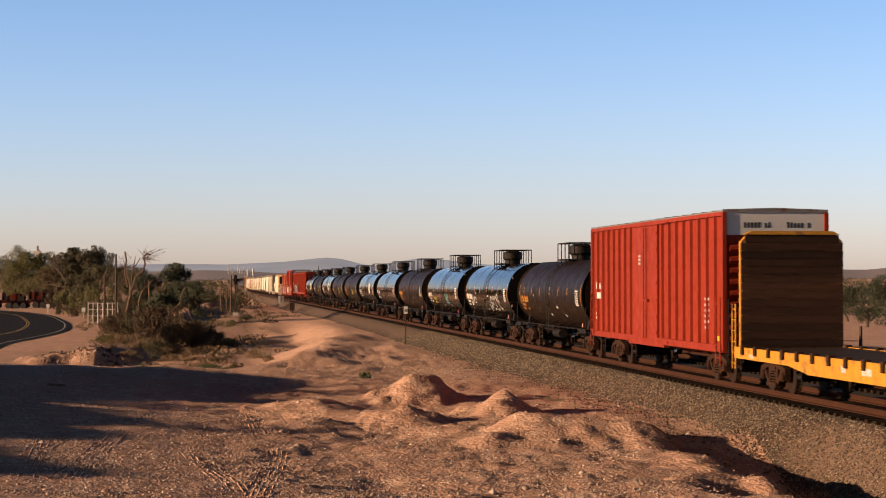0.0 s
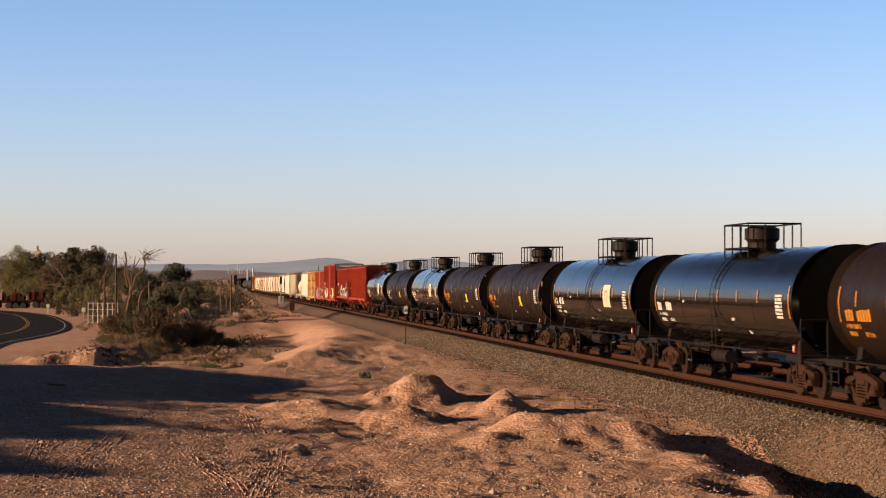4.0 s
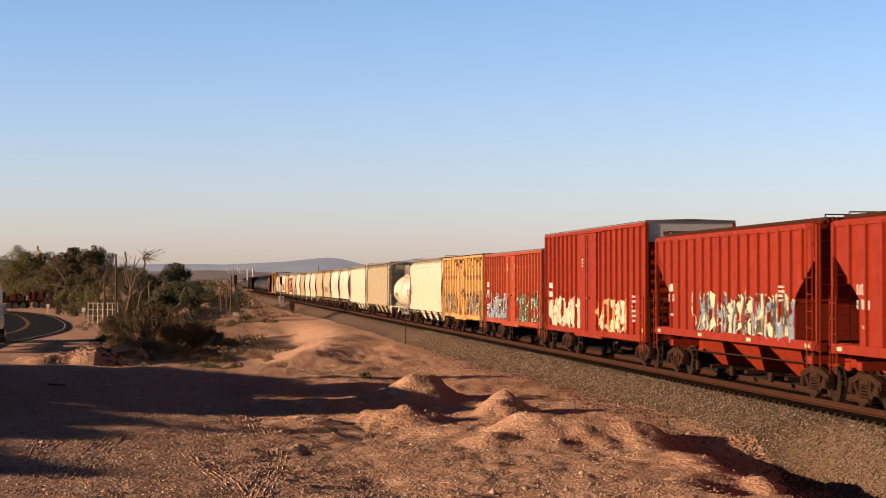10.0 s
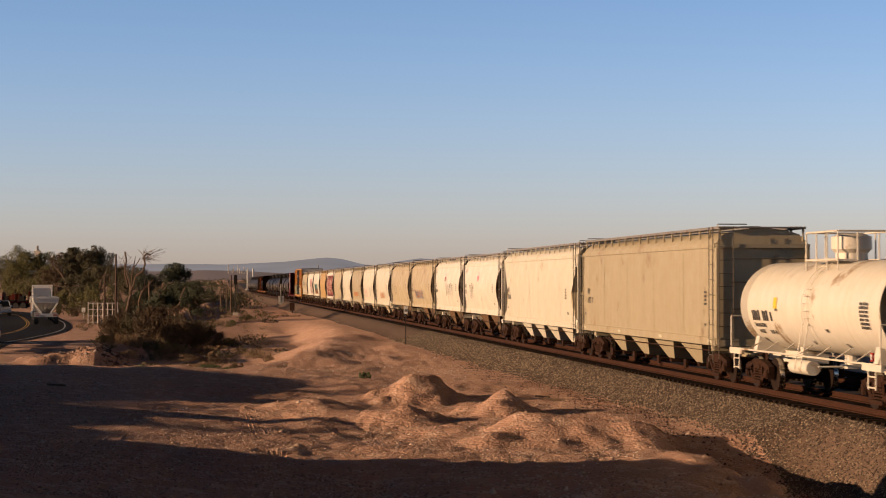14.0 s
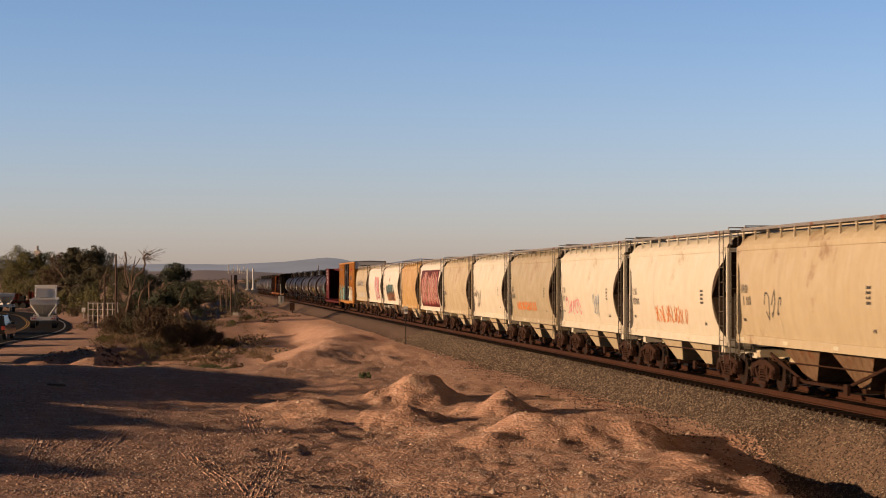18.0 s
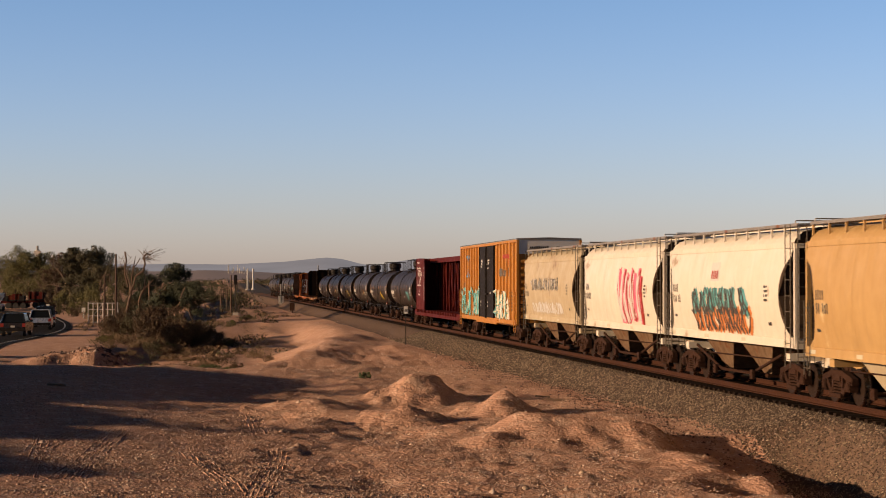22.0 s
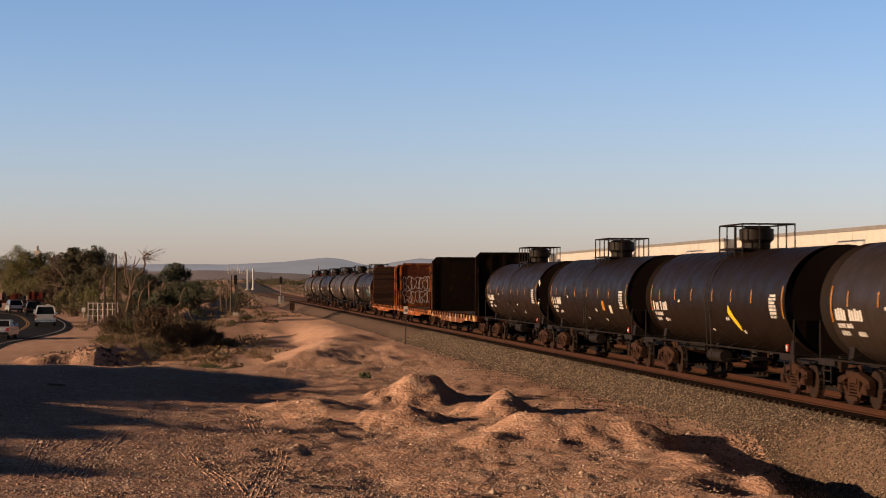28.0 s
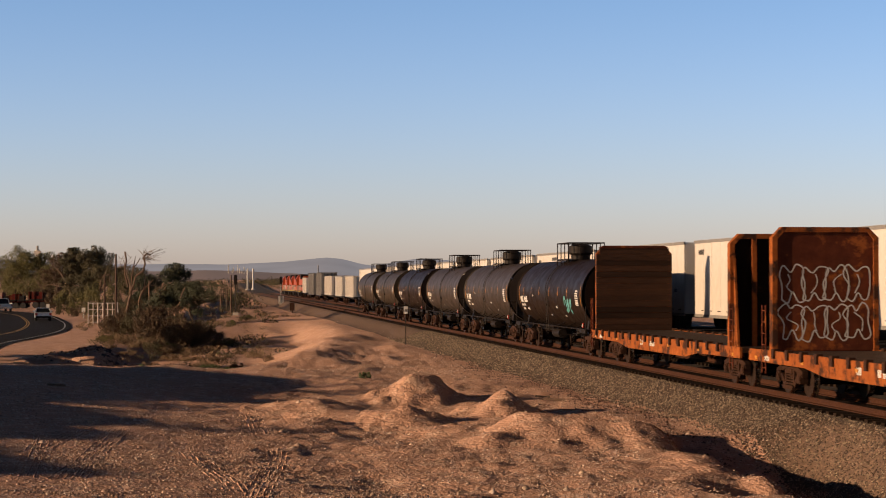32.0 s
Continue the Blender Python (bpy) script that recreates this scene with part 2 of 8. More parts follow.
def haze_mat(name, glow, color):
    """Distant hills; the lit air before them is put in as a glow of the surface."""
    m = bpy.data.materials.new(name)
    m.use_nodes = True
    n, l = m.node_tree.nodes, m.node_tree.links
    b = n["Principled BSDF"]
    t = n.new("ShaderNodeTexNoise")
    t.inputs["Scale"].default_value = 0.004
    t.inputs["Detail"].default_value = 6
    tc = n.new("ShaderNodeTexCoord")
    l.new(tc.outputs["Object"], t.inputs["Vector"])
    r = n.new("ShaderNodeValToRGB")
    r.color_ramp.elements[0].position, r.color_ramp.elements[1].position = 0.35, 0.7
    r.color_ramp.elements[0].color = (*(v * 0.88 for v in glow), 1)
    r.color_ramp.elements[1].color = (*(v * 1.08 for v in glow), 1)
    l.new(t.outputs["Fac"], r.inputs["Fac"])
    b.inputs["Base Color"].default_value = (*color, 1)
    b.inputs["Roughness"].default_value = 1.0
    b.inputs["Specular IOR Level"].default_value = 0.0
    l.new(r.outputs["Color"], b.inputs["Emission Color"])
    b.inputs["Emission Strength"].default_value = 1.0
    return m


M["hill"] = haze_mat("haze_glow_blue_hills", (0.132, 0.122, 0.128), (0.04, 0.04, 0.045))
M["hill_near"] = haze_mat("haze_glow_tan_hills", (0.045, 0.038, 0.038), (0.14, 0.10, 0.08))

# ---- mesh helpers ----
class Mesh:
    def __init__(self):
        self.v, self.f = [], []

    def add(self, verts, faces):
        o = len(self.v)
        self.v += [tuple(p) for p in verts]
        self.f += [tuple(i + o for i in q) for q in faces]
        return self

    def box(self, x0, x1, y0, y1, z0, z1, m=None):
        p = [Vector((x, y, z)) for z in (z0, z1) for x, y in ((x0, y0), (x1, y0), (x1, y1), (x0, y1))]
        if m is not None:
            p = [m @ q for q in p]
        return self.add(p, [(0, 3, 2, 1), (4, 5, 6, 7), (0, 1, 5, 4), (1, 2, 6, 5), (2, 3, 7, 6), (3, 0, 4, 7)])

    def tube(self, a, b, r, n=8, r2=None, caps=True):
        a, b = Vector(a), Vector(b)
        d = (b - a).normalized()
        u = d.orthogonal().normalized()
        w = d.cross(u)
        r2 = r if r2 is None else r2
        ring = [(u * math.cos(2 * math.pi * i / n) + w * math.sin(2 * math.pi * i / n)) for i in range(n)]
        p = [a + q * r for q in ring] + [b + q * r2 for q in ring]
        fs = [(i, (i + 1) % n, n + (i + 1) % n, n + i) for i in range(n)]
        if caps:
            fs += [tuple(range(n - 1, -1, -1)), tuple(range(n, 2 * n))]
        return self.add(p, fs)

    def path(self, pts, r, n=6):
        for a, b in zip(pts, pts[1:]):
            self.tube(a, b, r, n)
        return self

    def loft(self, rings, closed=True, caps=True):
        """Skin over rings of equal length, in order."""
        n = len(rings[0])
        p = [q for ring in rings for q in ring]
        fs = []
        for k in range(len(rings) - 1):
            for i in range(n if closed else n - 1):
                j = (i + 1) % n
                fs.append((k * n + i, k * n + j, (k + 1) * n + j, (k + 1) * n + i))
        if caps and closed:
            fs += [tuple(range(n - 1, -1, -1)), tuple(range((len(rings) - 1) * n, len(rings) * n))]
        return self.add(p, fs)

    def prism_y(self, prof, y0, y1):
        """A closed profile of (x, z), run along y."""
        return self.loft([[(x, y0, z) for x, z in prof], [(x, y1, z) for x, z in prof]])

    def prism_x(self, prof, x0, x1):
        return self.loft([[(x0, y, z) for y, z in prof], [(x1, y, z) for y, z in prof]])

    def wheel(self, x0, x1, y, z, r, n=20):
        return self.tube((x0, y, z), (x1, y, z), r, n)

    def data(self, name, material, smooth=False):
        me = bpy.data.meshes.new(name)
        me.from_pydata([tuple(q) for q in self.v], [], self.f)
        bm = bmesh.new()
        bm.from_mesh(me)
        bmesh.ops.recalc_face_normals(bm, faces=bm.faces)
        bm.to_mesh(me)
        bm.free()
        me.materials.append(material)
        if smooth:
            me.shade_smooth()
            me.set_sharp_from_angle(angle=radians(40))
        return me


def part(name, mesh, material, parent, label="", smooth=False, at=None):
    me = mesh if isinstance(mesh, bpy.types.Mesh) else mesh.data(name, material, smooth)
    ob = new(name, me)
    ob.parent = parent
    if at is not None:
        ob.matrix_basis = at
    if label:
        tagged(ob, label)
    if name in ("lettering", "data_panel", "twig_tangle"):
        tagged(ob, kind="stuff")
    return ob


def thing(name, label, category, group="", kind="", at=None):
    ob = tagged(new(name), label, category, group, kind)
    if at is not None:
        ob.matrix_basis = at
    return ob


def solid(name, mesh, material, label, category="", group="", kind="", smooth=False, at=None):
    ob = new(name, mesh if isinstance(mesh, bpy.types.Mesh) else mesh.data(name, material, smooth))
    if at is not None:
        ob.matrix_basis = at
    return tagged(ob, label, category, group, kind)


LAT, LAT2 = 16.70, 21.05


def on_track(s, lat=LAT, z=0.0):
    return pose(s * -ST + lat * CT, s * CT + lat * ST, z, 0, 0, TH)


def run(t):
    """How far the near train has come at t seconds."""
    return 25.452 * t - 0.032733 * t * t + 0.00011346 * t ** 3


# ---- ground ----
def bump_at(x, y, cx, cy, rx, ry, h, p=1.0):
    q = ((x - cx) / rx) ** 2 + ((y - cy) / ry) ** 2
    return h * math.exp(-q ** p)


def heap_at(x, y, cx, cy, rx, ry, h):
    """A tipped heap: a rounded cone with ragged flanks, steeper on one side."""
    rx = rx * (0.98 if x > cx else 1.2)
    rag = 1 + 0.42 * noise.noise((x * 1.3, y * 1.3, cx)) + 0.30 * noise.noise((x * 3.3, y * 3.3, cy))
    q = (((x - cx) / rx) ** 2 + ((y - cy) / ry) ** 2) * rag
    return 1.12 * h * max(0.0, 1 - 0.62 * math.sqrt(q + 0.01)) ** 1.1


MOUNDS = [
    # x, y, radius x, radius y, height
    (-1.1, 62.0, 0.9, 1.9, 0.57), (-0.3, 62.3, 0.8, 1.7, 0.46), (-2.3, 60.8, 1.0, 1.6, 0.16),
    (1.80, 55.5, 0.72, 1.6, 0.68), (-1.05, 52.3, 0.85, 1.5, 0.52), (-3.95, 56.5, 1.1, 1.9, 0.44), (-3.5, 51.2, 0.8, 1.2, 0.20), (-2.3, 54.0, 0.9, 1.4, 0.16),
    (1.15, 45.4, 0.45, 0.8, 0.26), (0.2, 49.5, 0.8, 1.0, 0.12),
    (5.8, 41.2, 0.7, 1.2, 0.20), (6.70, 37.9, 0.38, 0.7, 0.32),
    (-20.5, 94.0, 2.2, 2.4, 0.35), (-24, 97, 3.5, 2.5, 0.3), (-7.0, 64.5, 2.4, 1.6, 0.14),
]


def ridge_heap(x, y):
    """A long dumped ridge of fine dirt, steep at its back."""
    h = float(np.interp(x, [0.9, 1.45, 1.95, 3.0, 4.4, 5.3, 5.75], [0, 0.30, 0.56, 0.52, 0.44, 0.38, 0.0]))
    if h <= 0:
        return 0.0
    c = 47.9 - 0.30 * (x - 2.0) + 0.25 * noise.noise((x * 0.9, 0, 41))
    q = (y - c) / (1.3 if y > c else 3.0)
    rag = 1 + 0.25 * noise.noise((x * 1.6, y * 1.2, 43)) + 0.12 * noise.noise((x * 4.2, y * 3.8, 44))
    return h * max(0.0, 1 - abs(q) * rag) ** 1.15


def road_heap(x, y):
    """The tall heap beside the road: a long flank to the west and a short one to the east."""
    q = (x + 16.9) / (4.3 if x < -16.9 else 1.7)
    r = math.hypot(q, (y - 93.0) / (14.0 if y > 93.0 else 4.0))
    rag = 1 + 0.22 * noise.noise((x * 0.7, y * 0.5, 46)) + 0.12 * noise.noise((x * 2.2, y * 1.9, 47))
    return 1.65 * max(0.0, 1 - r * rag) ** 1.1


# the lane of the road that leads away, as (x, y)
LANE = [(-9, -400), (-9, -150), (-9.5, 0), (-11, 25), (-14, 45), (-19.3, 70), (-25.3, 95), (-30.5, 118), (-33.3, 135), (-34.2, 149), (-36.0, 168), (-39.8, 190), (-45.8, 217), (-56, 256), (-69, 290), (-92, 335), (-130, 385), (-260, 500)]


def smooth_line(pts, n=8):
    out = []
    for i in range(len(pts) - 1):
        p0, p1, p2, p3 = (Vector(pts[max(0, min(len(pts) - 1, i + k))]) for k in (-1, 0, 1, 2))
        for k in range(n):
            t = k / n
            out.append(0.5 * ((2 * p1) + (p2 - p0) * t + (2 * p0 - 5 * p1 + 4 * p2 - p3) * t * t + (3 * p1 - p0 - 3 * p2 + p3) * t ** 3))
    out.append(Vector(pts[-1]))
    return out


ROAD = smooth_line(LANE)
LANE_NP = np.array([tuple(p) for p in ROAD])


def road_z(y):
    u = max(0.0, min(1.0, (y - 60) / 60))
    return -0.25 - 1.05 * u * u * (3 - 2 * u)


def road_far(x, y):
    """How far a place is from the road's middle."""
    if x > 10 or y < -420:
        return 99.0
    c = LANE_NP - np.array([1.9, 0.0])
    d = c - np.array([x, y])
    i = int(np.argmin((d ** 2).sum(1)))
    best = 1e9
    for k in (i - 1, i):
        if 0 <= k < len(c) - 1:
            a, b = c[k], c[k + 1]
            t = max(0.0, min(1.0, float(np.dot(np.array([x, y]) - a, b - a) / np.dot(b - a, b - a))))
            q = a + (b - a) * t
            best = min(best, math.hypot(x - q[0], y - q[1]))
    return best


def ground_z(x, y):
    lat = x * CT + y * ST
    s = -x * ST + y * CT
    z = -0.85
    # the bank under the camera
    z += bump_at(x, y, 0, -2, 9, 9, 2.1)
    # mounds of dumped dirt
    if 30 < y < 110:
        for m in MOUNDS:
            if abs(x - m[0]) < 3 * m[2] and abs(y - m[1]) < 3 * m[3]:
                z += heap_at(x, y, *m)
        near = max(0.0, min(1.0, (15.0 - lat) / 4))
        z += near * (0.16 * noise.noise((x * 0.35, y * 0.25, 0)) + 0.07 * noise.noise((x * 1.3, y * 1.1, 3)) + 0.045 * noise.noise((x * 3.1, y * 2.6, 5)) + 0.035 * noise.noise((x * 6.3, y * 5.1, 9)))
    if 66 < y < 320 and lat < 14:
        k = min(1.0, (y - 66) / 30) * max(0.0, min(1.0, (15.0 - lat) / 5))
        z += k * (0.30 * noise.noise((x * 0.16, y * 0.09, 21)) + 0.16 * noise.noise((x * 0.5, y * 0.3, 22)))
    # a washed-out basin by the brush
    if 80 < y < 210 and -26 < x < -4:
        def ease(q):
            q = max(0.0, min(1.0, q))
            return q * q * (3 - 2 * q)
        edge = -7.0 - max(0.0, (y - 145) * 0.12) + 0.8 * noise.noise((y * 0.12, 2, 4))
        z -= 1.15 * ease((edge - x) / 4.5) * ease((y - 86) / 8) * ease((205 - y) / 50) * ease((x + 25) / 7)
        z += 0.30 * math.exp(-((x - edge - 0.6) / 1.6) ** 2) * ease((y - 84) / 10) * ease((150 - y) / 30)
    # a low berm along the service track
    if y > 190:
        z += 0.8 * math.exp(-((x + 31.4 + 0.095 * (y - 232)) / 1.8) ** 2) * min(1.0, (y - 190) / 30) * (1 + 0.4 * noise.noise((y * 0.05, 0, 51)))
    # an unseen dirt bank beyond the road, added and shaped to shade the lot
    if -50 < x < -22 and 20 < y < 86:
        top = float(np.interp(y, [20, 25, 27, 33, 35.5, 37.5, 40, 42, 43.7, 46.4, 49.5, 53, 57, 63, 70, 78, 82, 86], [0, 5.5, 6.25, 5.9, 5.95, 6.12, 5.87, 5.79, 5.62, 5.44, 5.35, 6.18, 6.23, 6.11, 5.99, 5.87, 4.53, 0])) * (1 + 0.05 * noise.noise((y * 0.35, 0, 8)))
        z += top * math.exp(-((x + 35) / 5.0) ** 4)
    # the land falls towards the road
    w = max(0.0, min(1.0, (-12 - x) / 12)) * max(0.0, min(1.0, (y - 70) / 40))
    z -= 0.45 * w
    if y < 560:
        r = road_far(x, y)
        if r < 13:
            u = max(0.0, min(1.0, (r - 5.0) / 8))
            z = (road_z(y) - 0.04) * (1 - u) + z * u
    if 84 < y < 112 and -24 < x < -12:
        z += road_heap(x, y)
    if 42 < y < 52 and 0.8 < x < 6:
        z += ridge_heap(x, y)
    # a pit between the heaps and the ballast
    shoulder = 2.2
    if 9.5 < lat < 15.4 and 28 < y < 50:
        fade = min(1.0, max(0.0, (47.5 - y) / 3.0))
        shoulder = 2.2 - 1.0 * fade
        wob = lat + 0.22 * noise.noise((s * 0.45, 0, 31)) + 0.05 * noise.noise((s * 1.6, 0, 32))
        z -= 0.95 * float(np.interp(wob, [10.4, 11.1, 11.7, 12.4, 15.0], [0, 0.16, 0.8, 1, 1])) * fade
        z -= 0.55 * math.exp(-((x - 6.0) / 0.9) ** 2 - ((y - 36.0) / 1.3) ** 2)
    # track bed
    d = 15.3 - lat
    if d < 0:
        bed = -0.28
        if lat > 24.2:
            bed = -0.28 - min(0.6, (lat - 24.2) * 0.35)
        z = bed
    elif d < shoulder:
        w = d / shoulder
        w = w * w * (3 - 2 * w)
        z = -0.28 * (1 - w) + z * w
    # far land rises
    if y > 500:
        z += (y - 500) * 0.004 + 5 * noise.noise((x * 0.004, y * 0.004, 7)) * min(1, (y - 500) / 300)
    return z


def bed_edge(y):
    """Where the gravel of the track bed ends."""
    return float(np.interp(y, [42, 60, 90], [13.7, 13.5, 13.1]))


def build_ground():
    def steps(a, b, fine0, fine1, fs, grow):
        out, q = [], fine0
        while q < fine1:
            out.append(q)
            q += fs
        st = fs
        while q < b:
            out.append(q)
            st *= grow
            q += st
        out.append(b)
        lo, q, st = [], fine0, fs
        while True:
            st *= grow
            q -= st
            if q <= a:
                break
            lo.append(q)
        return [a] + lo[::-1] + out

    # laid out along the track so that the bed has clean edges
    lats = steps(-2600, 2600, -7.0, 16.0, 0.15, 1.13)
    ss = steps(-300, 4200, 29.0, 66.0, 0.20, 1.03)
    v, f = [], []
    for s in ss:
        for q in lats:
            x, y = s * -ST + q * CT, s * CT + q * ST
            v.append((x, y, ground_z(x, y)))
    n = len(lats)
    for i in range(len(ss) - 1):
        for j in range(n - 1):
            f.append((i * n + j, i * n + j + 1, (i + 1) * n + j + 1, (i + 1) * n + j))
    me = bpy.data.meshes.new("ground")
    me.from_pydata(v, [], f)
    me.materials.append(M["dirt"])
    me.materials.append(M["gravel"])
    me.materials.append(M["bed"])
    me.shade_smooth()
    for p in me.polygons:
        c = p.center
        lat = c.x * CT + c.y * ST
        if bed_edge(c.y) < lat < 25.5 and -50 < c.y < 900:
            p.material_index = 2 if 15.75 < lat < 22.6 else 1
    tagged(new("ground", me), "dry brown desert ground with dirt mounds and gravel track bed", kind="structure")


build_ground()


# ---- tracks ----
def rail_profile():
    h = [(0.07, -0.175), (0.07, -0.155), (0.012, -0.135), (0.012, -0.045), (0.036, -0.035), (0.036, -0.004), (0.03, 0.0)]
    return h + [(-x, z) for x, z in h[::-1]]


def build_tracks():
    for k, lat in enumerate((LAT, LAT2)):
        tr = thing("railway_track", "rusty steel rails on dark wooden ties in ballast", "track", "tracks", "structure")
        for side in (-0.7525, 0.7525):
            m = Mesh().loft([[on_track(s, lat) @ Vector((x + side, 0, z)) for x, z in rail_profile()] for s in (-60, 20, 200, 700, 1400)])
            part("rail", m, M["rail"], tr)
        far = Mesh()
        tie = Mesh().box(-1.3, 1.3, -0.11, 0.11, -0.35, -0.185).data("tie", M["tie"])
        for i in range(150 if k == 0 else 60):
            part("tie", tie, None, tr, at=on_track(30 + i * 0.55, lat) @ pose(0, 0, 0, 0, 0, random.uniform(-0.8, 0.8)))
        for i in range(400):
            far.box(-1.3, 1.3, -0.11, 0.11, -0.35, -0.185, on_track(30 + (150 if k == 0 else 60) * 0.55 + i * 0.55, lat))
        tagged(part("far_ties", far, M["tie"], tr), kind="stuff")


build_tracks()


# ---- running gear shared by all the cars ----
def shared_gear():
    g = {}
    w = Mesh()
    for sx in (-1, 1):
        w.tube((sx * 0.70, 0, 0.457), (sx * 0.835, 0, 0.457), 0.457, 24)
        w.tube((sx * 0.675, 0, 0.457), (sx * 0.705, 0, 0.457), 0.482, 24)
        w.tube((sx * 0.83, 0, 0.457), (sx * 0.90, 0, 0.457), 0.13, 12)
    w.tube((-1.05, 0, 0.457), (1.05, 0, 0.457), 0.085, 10)
    g["wheelset"] = w.data("wheelset", M["wheel"], True)
    g["wheelset"].materials.append(M["tread"])
    for p in g["wheelset"].polygons:
        c = p.center
        if abs(p.normal.x) < 0.1 and math.hypot(c.y, c.z - 0.457) > 0.44 and abs(c.x) > 0.72:
            p.material_index = 1
    s = Mesh()
    top = [(-1.1, 0.50), (-1.1, 0.68), (-0.75, 0.76), (-0.35, 0.84), (0.35, 0.84), (0.75, 0.76), (1.1, 0.68), (1.1, 0.50), (0.72, 0.50), (0.66, 0.62), (0.35, 0.70), (-0.35, 0.70), (-0.66, 0.62), (-0.72, 0.50)]
    s.prism_x(top, -0.08, 0.08)
    for k in (-1, 1):
        s.prism_x([(k * 0.70, 0.62), (k * 0.78, 0.50), (k * 0.42, 0.20), (k * 0.28, 0.24)], -0.075, 0.075)
        s.box(-0.07, 0.07, k * 0.34 - 0.06, k * 0.34 + 0.06, 0.22, 0.72)
        s.box(-0.11, 0.11, k * 0.89 - 0.14, k * 0.89 + 0.14, 0.34, 0.60)
        s.tube((-0.13, k * 0.89, 0.457), (0.13, k * 0.89, 0.457), 0.115, 12)
    s.box(-0.13, 0.13, -0.42, 0.42, 0.17, 0.27)
    for k in (-0.2, 0.0, 0.2):
        for q in range(4):
            s.tube((0, k, 0.29 + q * 0.075), (0, k, 0.33 + q * 0.075), 0.085, 10)
    s.box(-0.1, 0.1, -0.28, 0.28, 0.58, 0.70)
    g["side_frame"] = s.data("side_frame", M["truck"])
    b = Mesh()
    b.box(-0.98, 0.98, -0.22, 0.22, 0.42, 0.74)
    b.tube((0, 0, 0.70), (0, 0, 0.95), 0.22, 12)
    for k in (-1, 1):
        b.box(-0.80, 0.80, k * 0.36 - 0.04, k * 0.36 + 0.04, 0.30, 0.42)
    g["bolster"] = b.data("truck", M["truck"])
    c = Mesh()
    c.box(-0.11, 0.11, -0.05, 0.62, 0.78, 0.98)
    c.box(-0.16, 0.16, 0.55, 0.80, 0.72, 1.02)
    c.box(-0.10, 0.02, 0.78, 0.95, 0.74, 1.00)
    c.box(-0.3, 0.3, -0.08, 0.02, 0.70, 1.05)
    g["coupler"] = c.data("coupler", M["truck"])
    return g


GEAR = shared_gear()


def running_gear(car, half, inset=2.3):
    """Two trucks and two couplers; half: half the length between coupler faces."""
    for k in (-1, 1):
        t = part("truck", GEAR["bolster"], None, car, at=pose(0, k * (half - inset), 0))
        for q in (-1, 1):
            part("wheelset", GEAR["wheelset"], None, t, at=pose(0, q * 0.89, 0))
            part("side_frame", GEAR["side_frame"], None, t, at=pose(q * 1.0, 0, 0))
        part("coupler", GEAR["coupler"], None, car, at=pose(0, k * (half - 0.85), 0, 0, 0, 0 if k > 0 else 180))


MOVERS = []


def car_thing(name, label, o0, o1, category="freight car", inset=2.3, lat=LAT):
    c = thing(name, label, category, "cars of the near train" if lat == LAT else "cars of the far train")
    half = (o1 - o0) / 2
    running_gear(c, half, inset)
    MOVERS.append((c, (o0 + o1) / 2, lat))
    return c, half


# ---- paint marks on car sides ----
def flat_side(x):
    return lambda y, z: Vector((x, y, z))


def round_side(r, zc, pad=0.008):
    """The near flank of a tank: z stays, x follows the shell."""
    return lambda y, z: Vector((-math.sqrt(max(0.01, (r + pad) ** 2 - (z - zc) ** 2)), y, z))


def patch(m, put, y0, y1, z0, z1, ny=1, nz=3):
    ny, nz = max(1, ny), max(1, nz)
    p = [put(y0 + (y1 - y0) * i / ny, z0 + (z1 - z0) * j / nz) for j in range(nz + 1) for i in range(ny + 1)]
    m.add(p, [(j * (ny + 1) + i, j * (ny + 1) + i + 1, (j + 1) * (ny + 1) + i + 1, (j + 1) * (ny + 1) + i) for j in range(nz) for i in range(ny)])


def bars(m, put, rng, y, z, n, h, gap=0.25):
    """A line of unreadable characters as bars, running towards -y."""
    w = h * 0.62
    for _ in range(n):
        if rng.random() < 0.12:
            y -= w * 0.9
            continue
        patch(m, put, y - w * (1 - gap), y, z, z + h * rng.uniform(0.8, 1.0), 1, 1)
        y -= w
    return m


def ribbon(m, put, pts, width, step=0.06):
    """A painted stroke along points of (y, z), laid on the side in short pieces."""
    for (ya, za), (yb, zb) in zip(pts, pts[1:]):
        d = math.hypot(yb - ya, zb - za)
        if d < 1e-4:
            continue
        ny, nz = -(zb - za) / d * width / 2, (yb - ya) / d * width / 2
        k = max(1, int(d / step))
        for i in range(k):
            a, b = i / k, (i + 1) / k
            q = [(ya + (yb - ya) * t, za + (zb - za) * t) for t in (a, b)]
            m.add([put(q[0][0] + ny, q[0][1] + nz), put(q[1][0] + ny, q[1][1] + nz), put(q[1][0] - ny, q[1][1] - nz), put(q[0][0] - ny, q[0][1] - nz)], [(0, 1, 2, 3)])


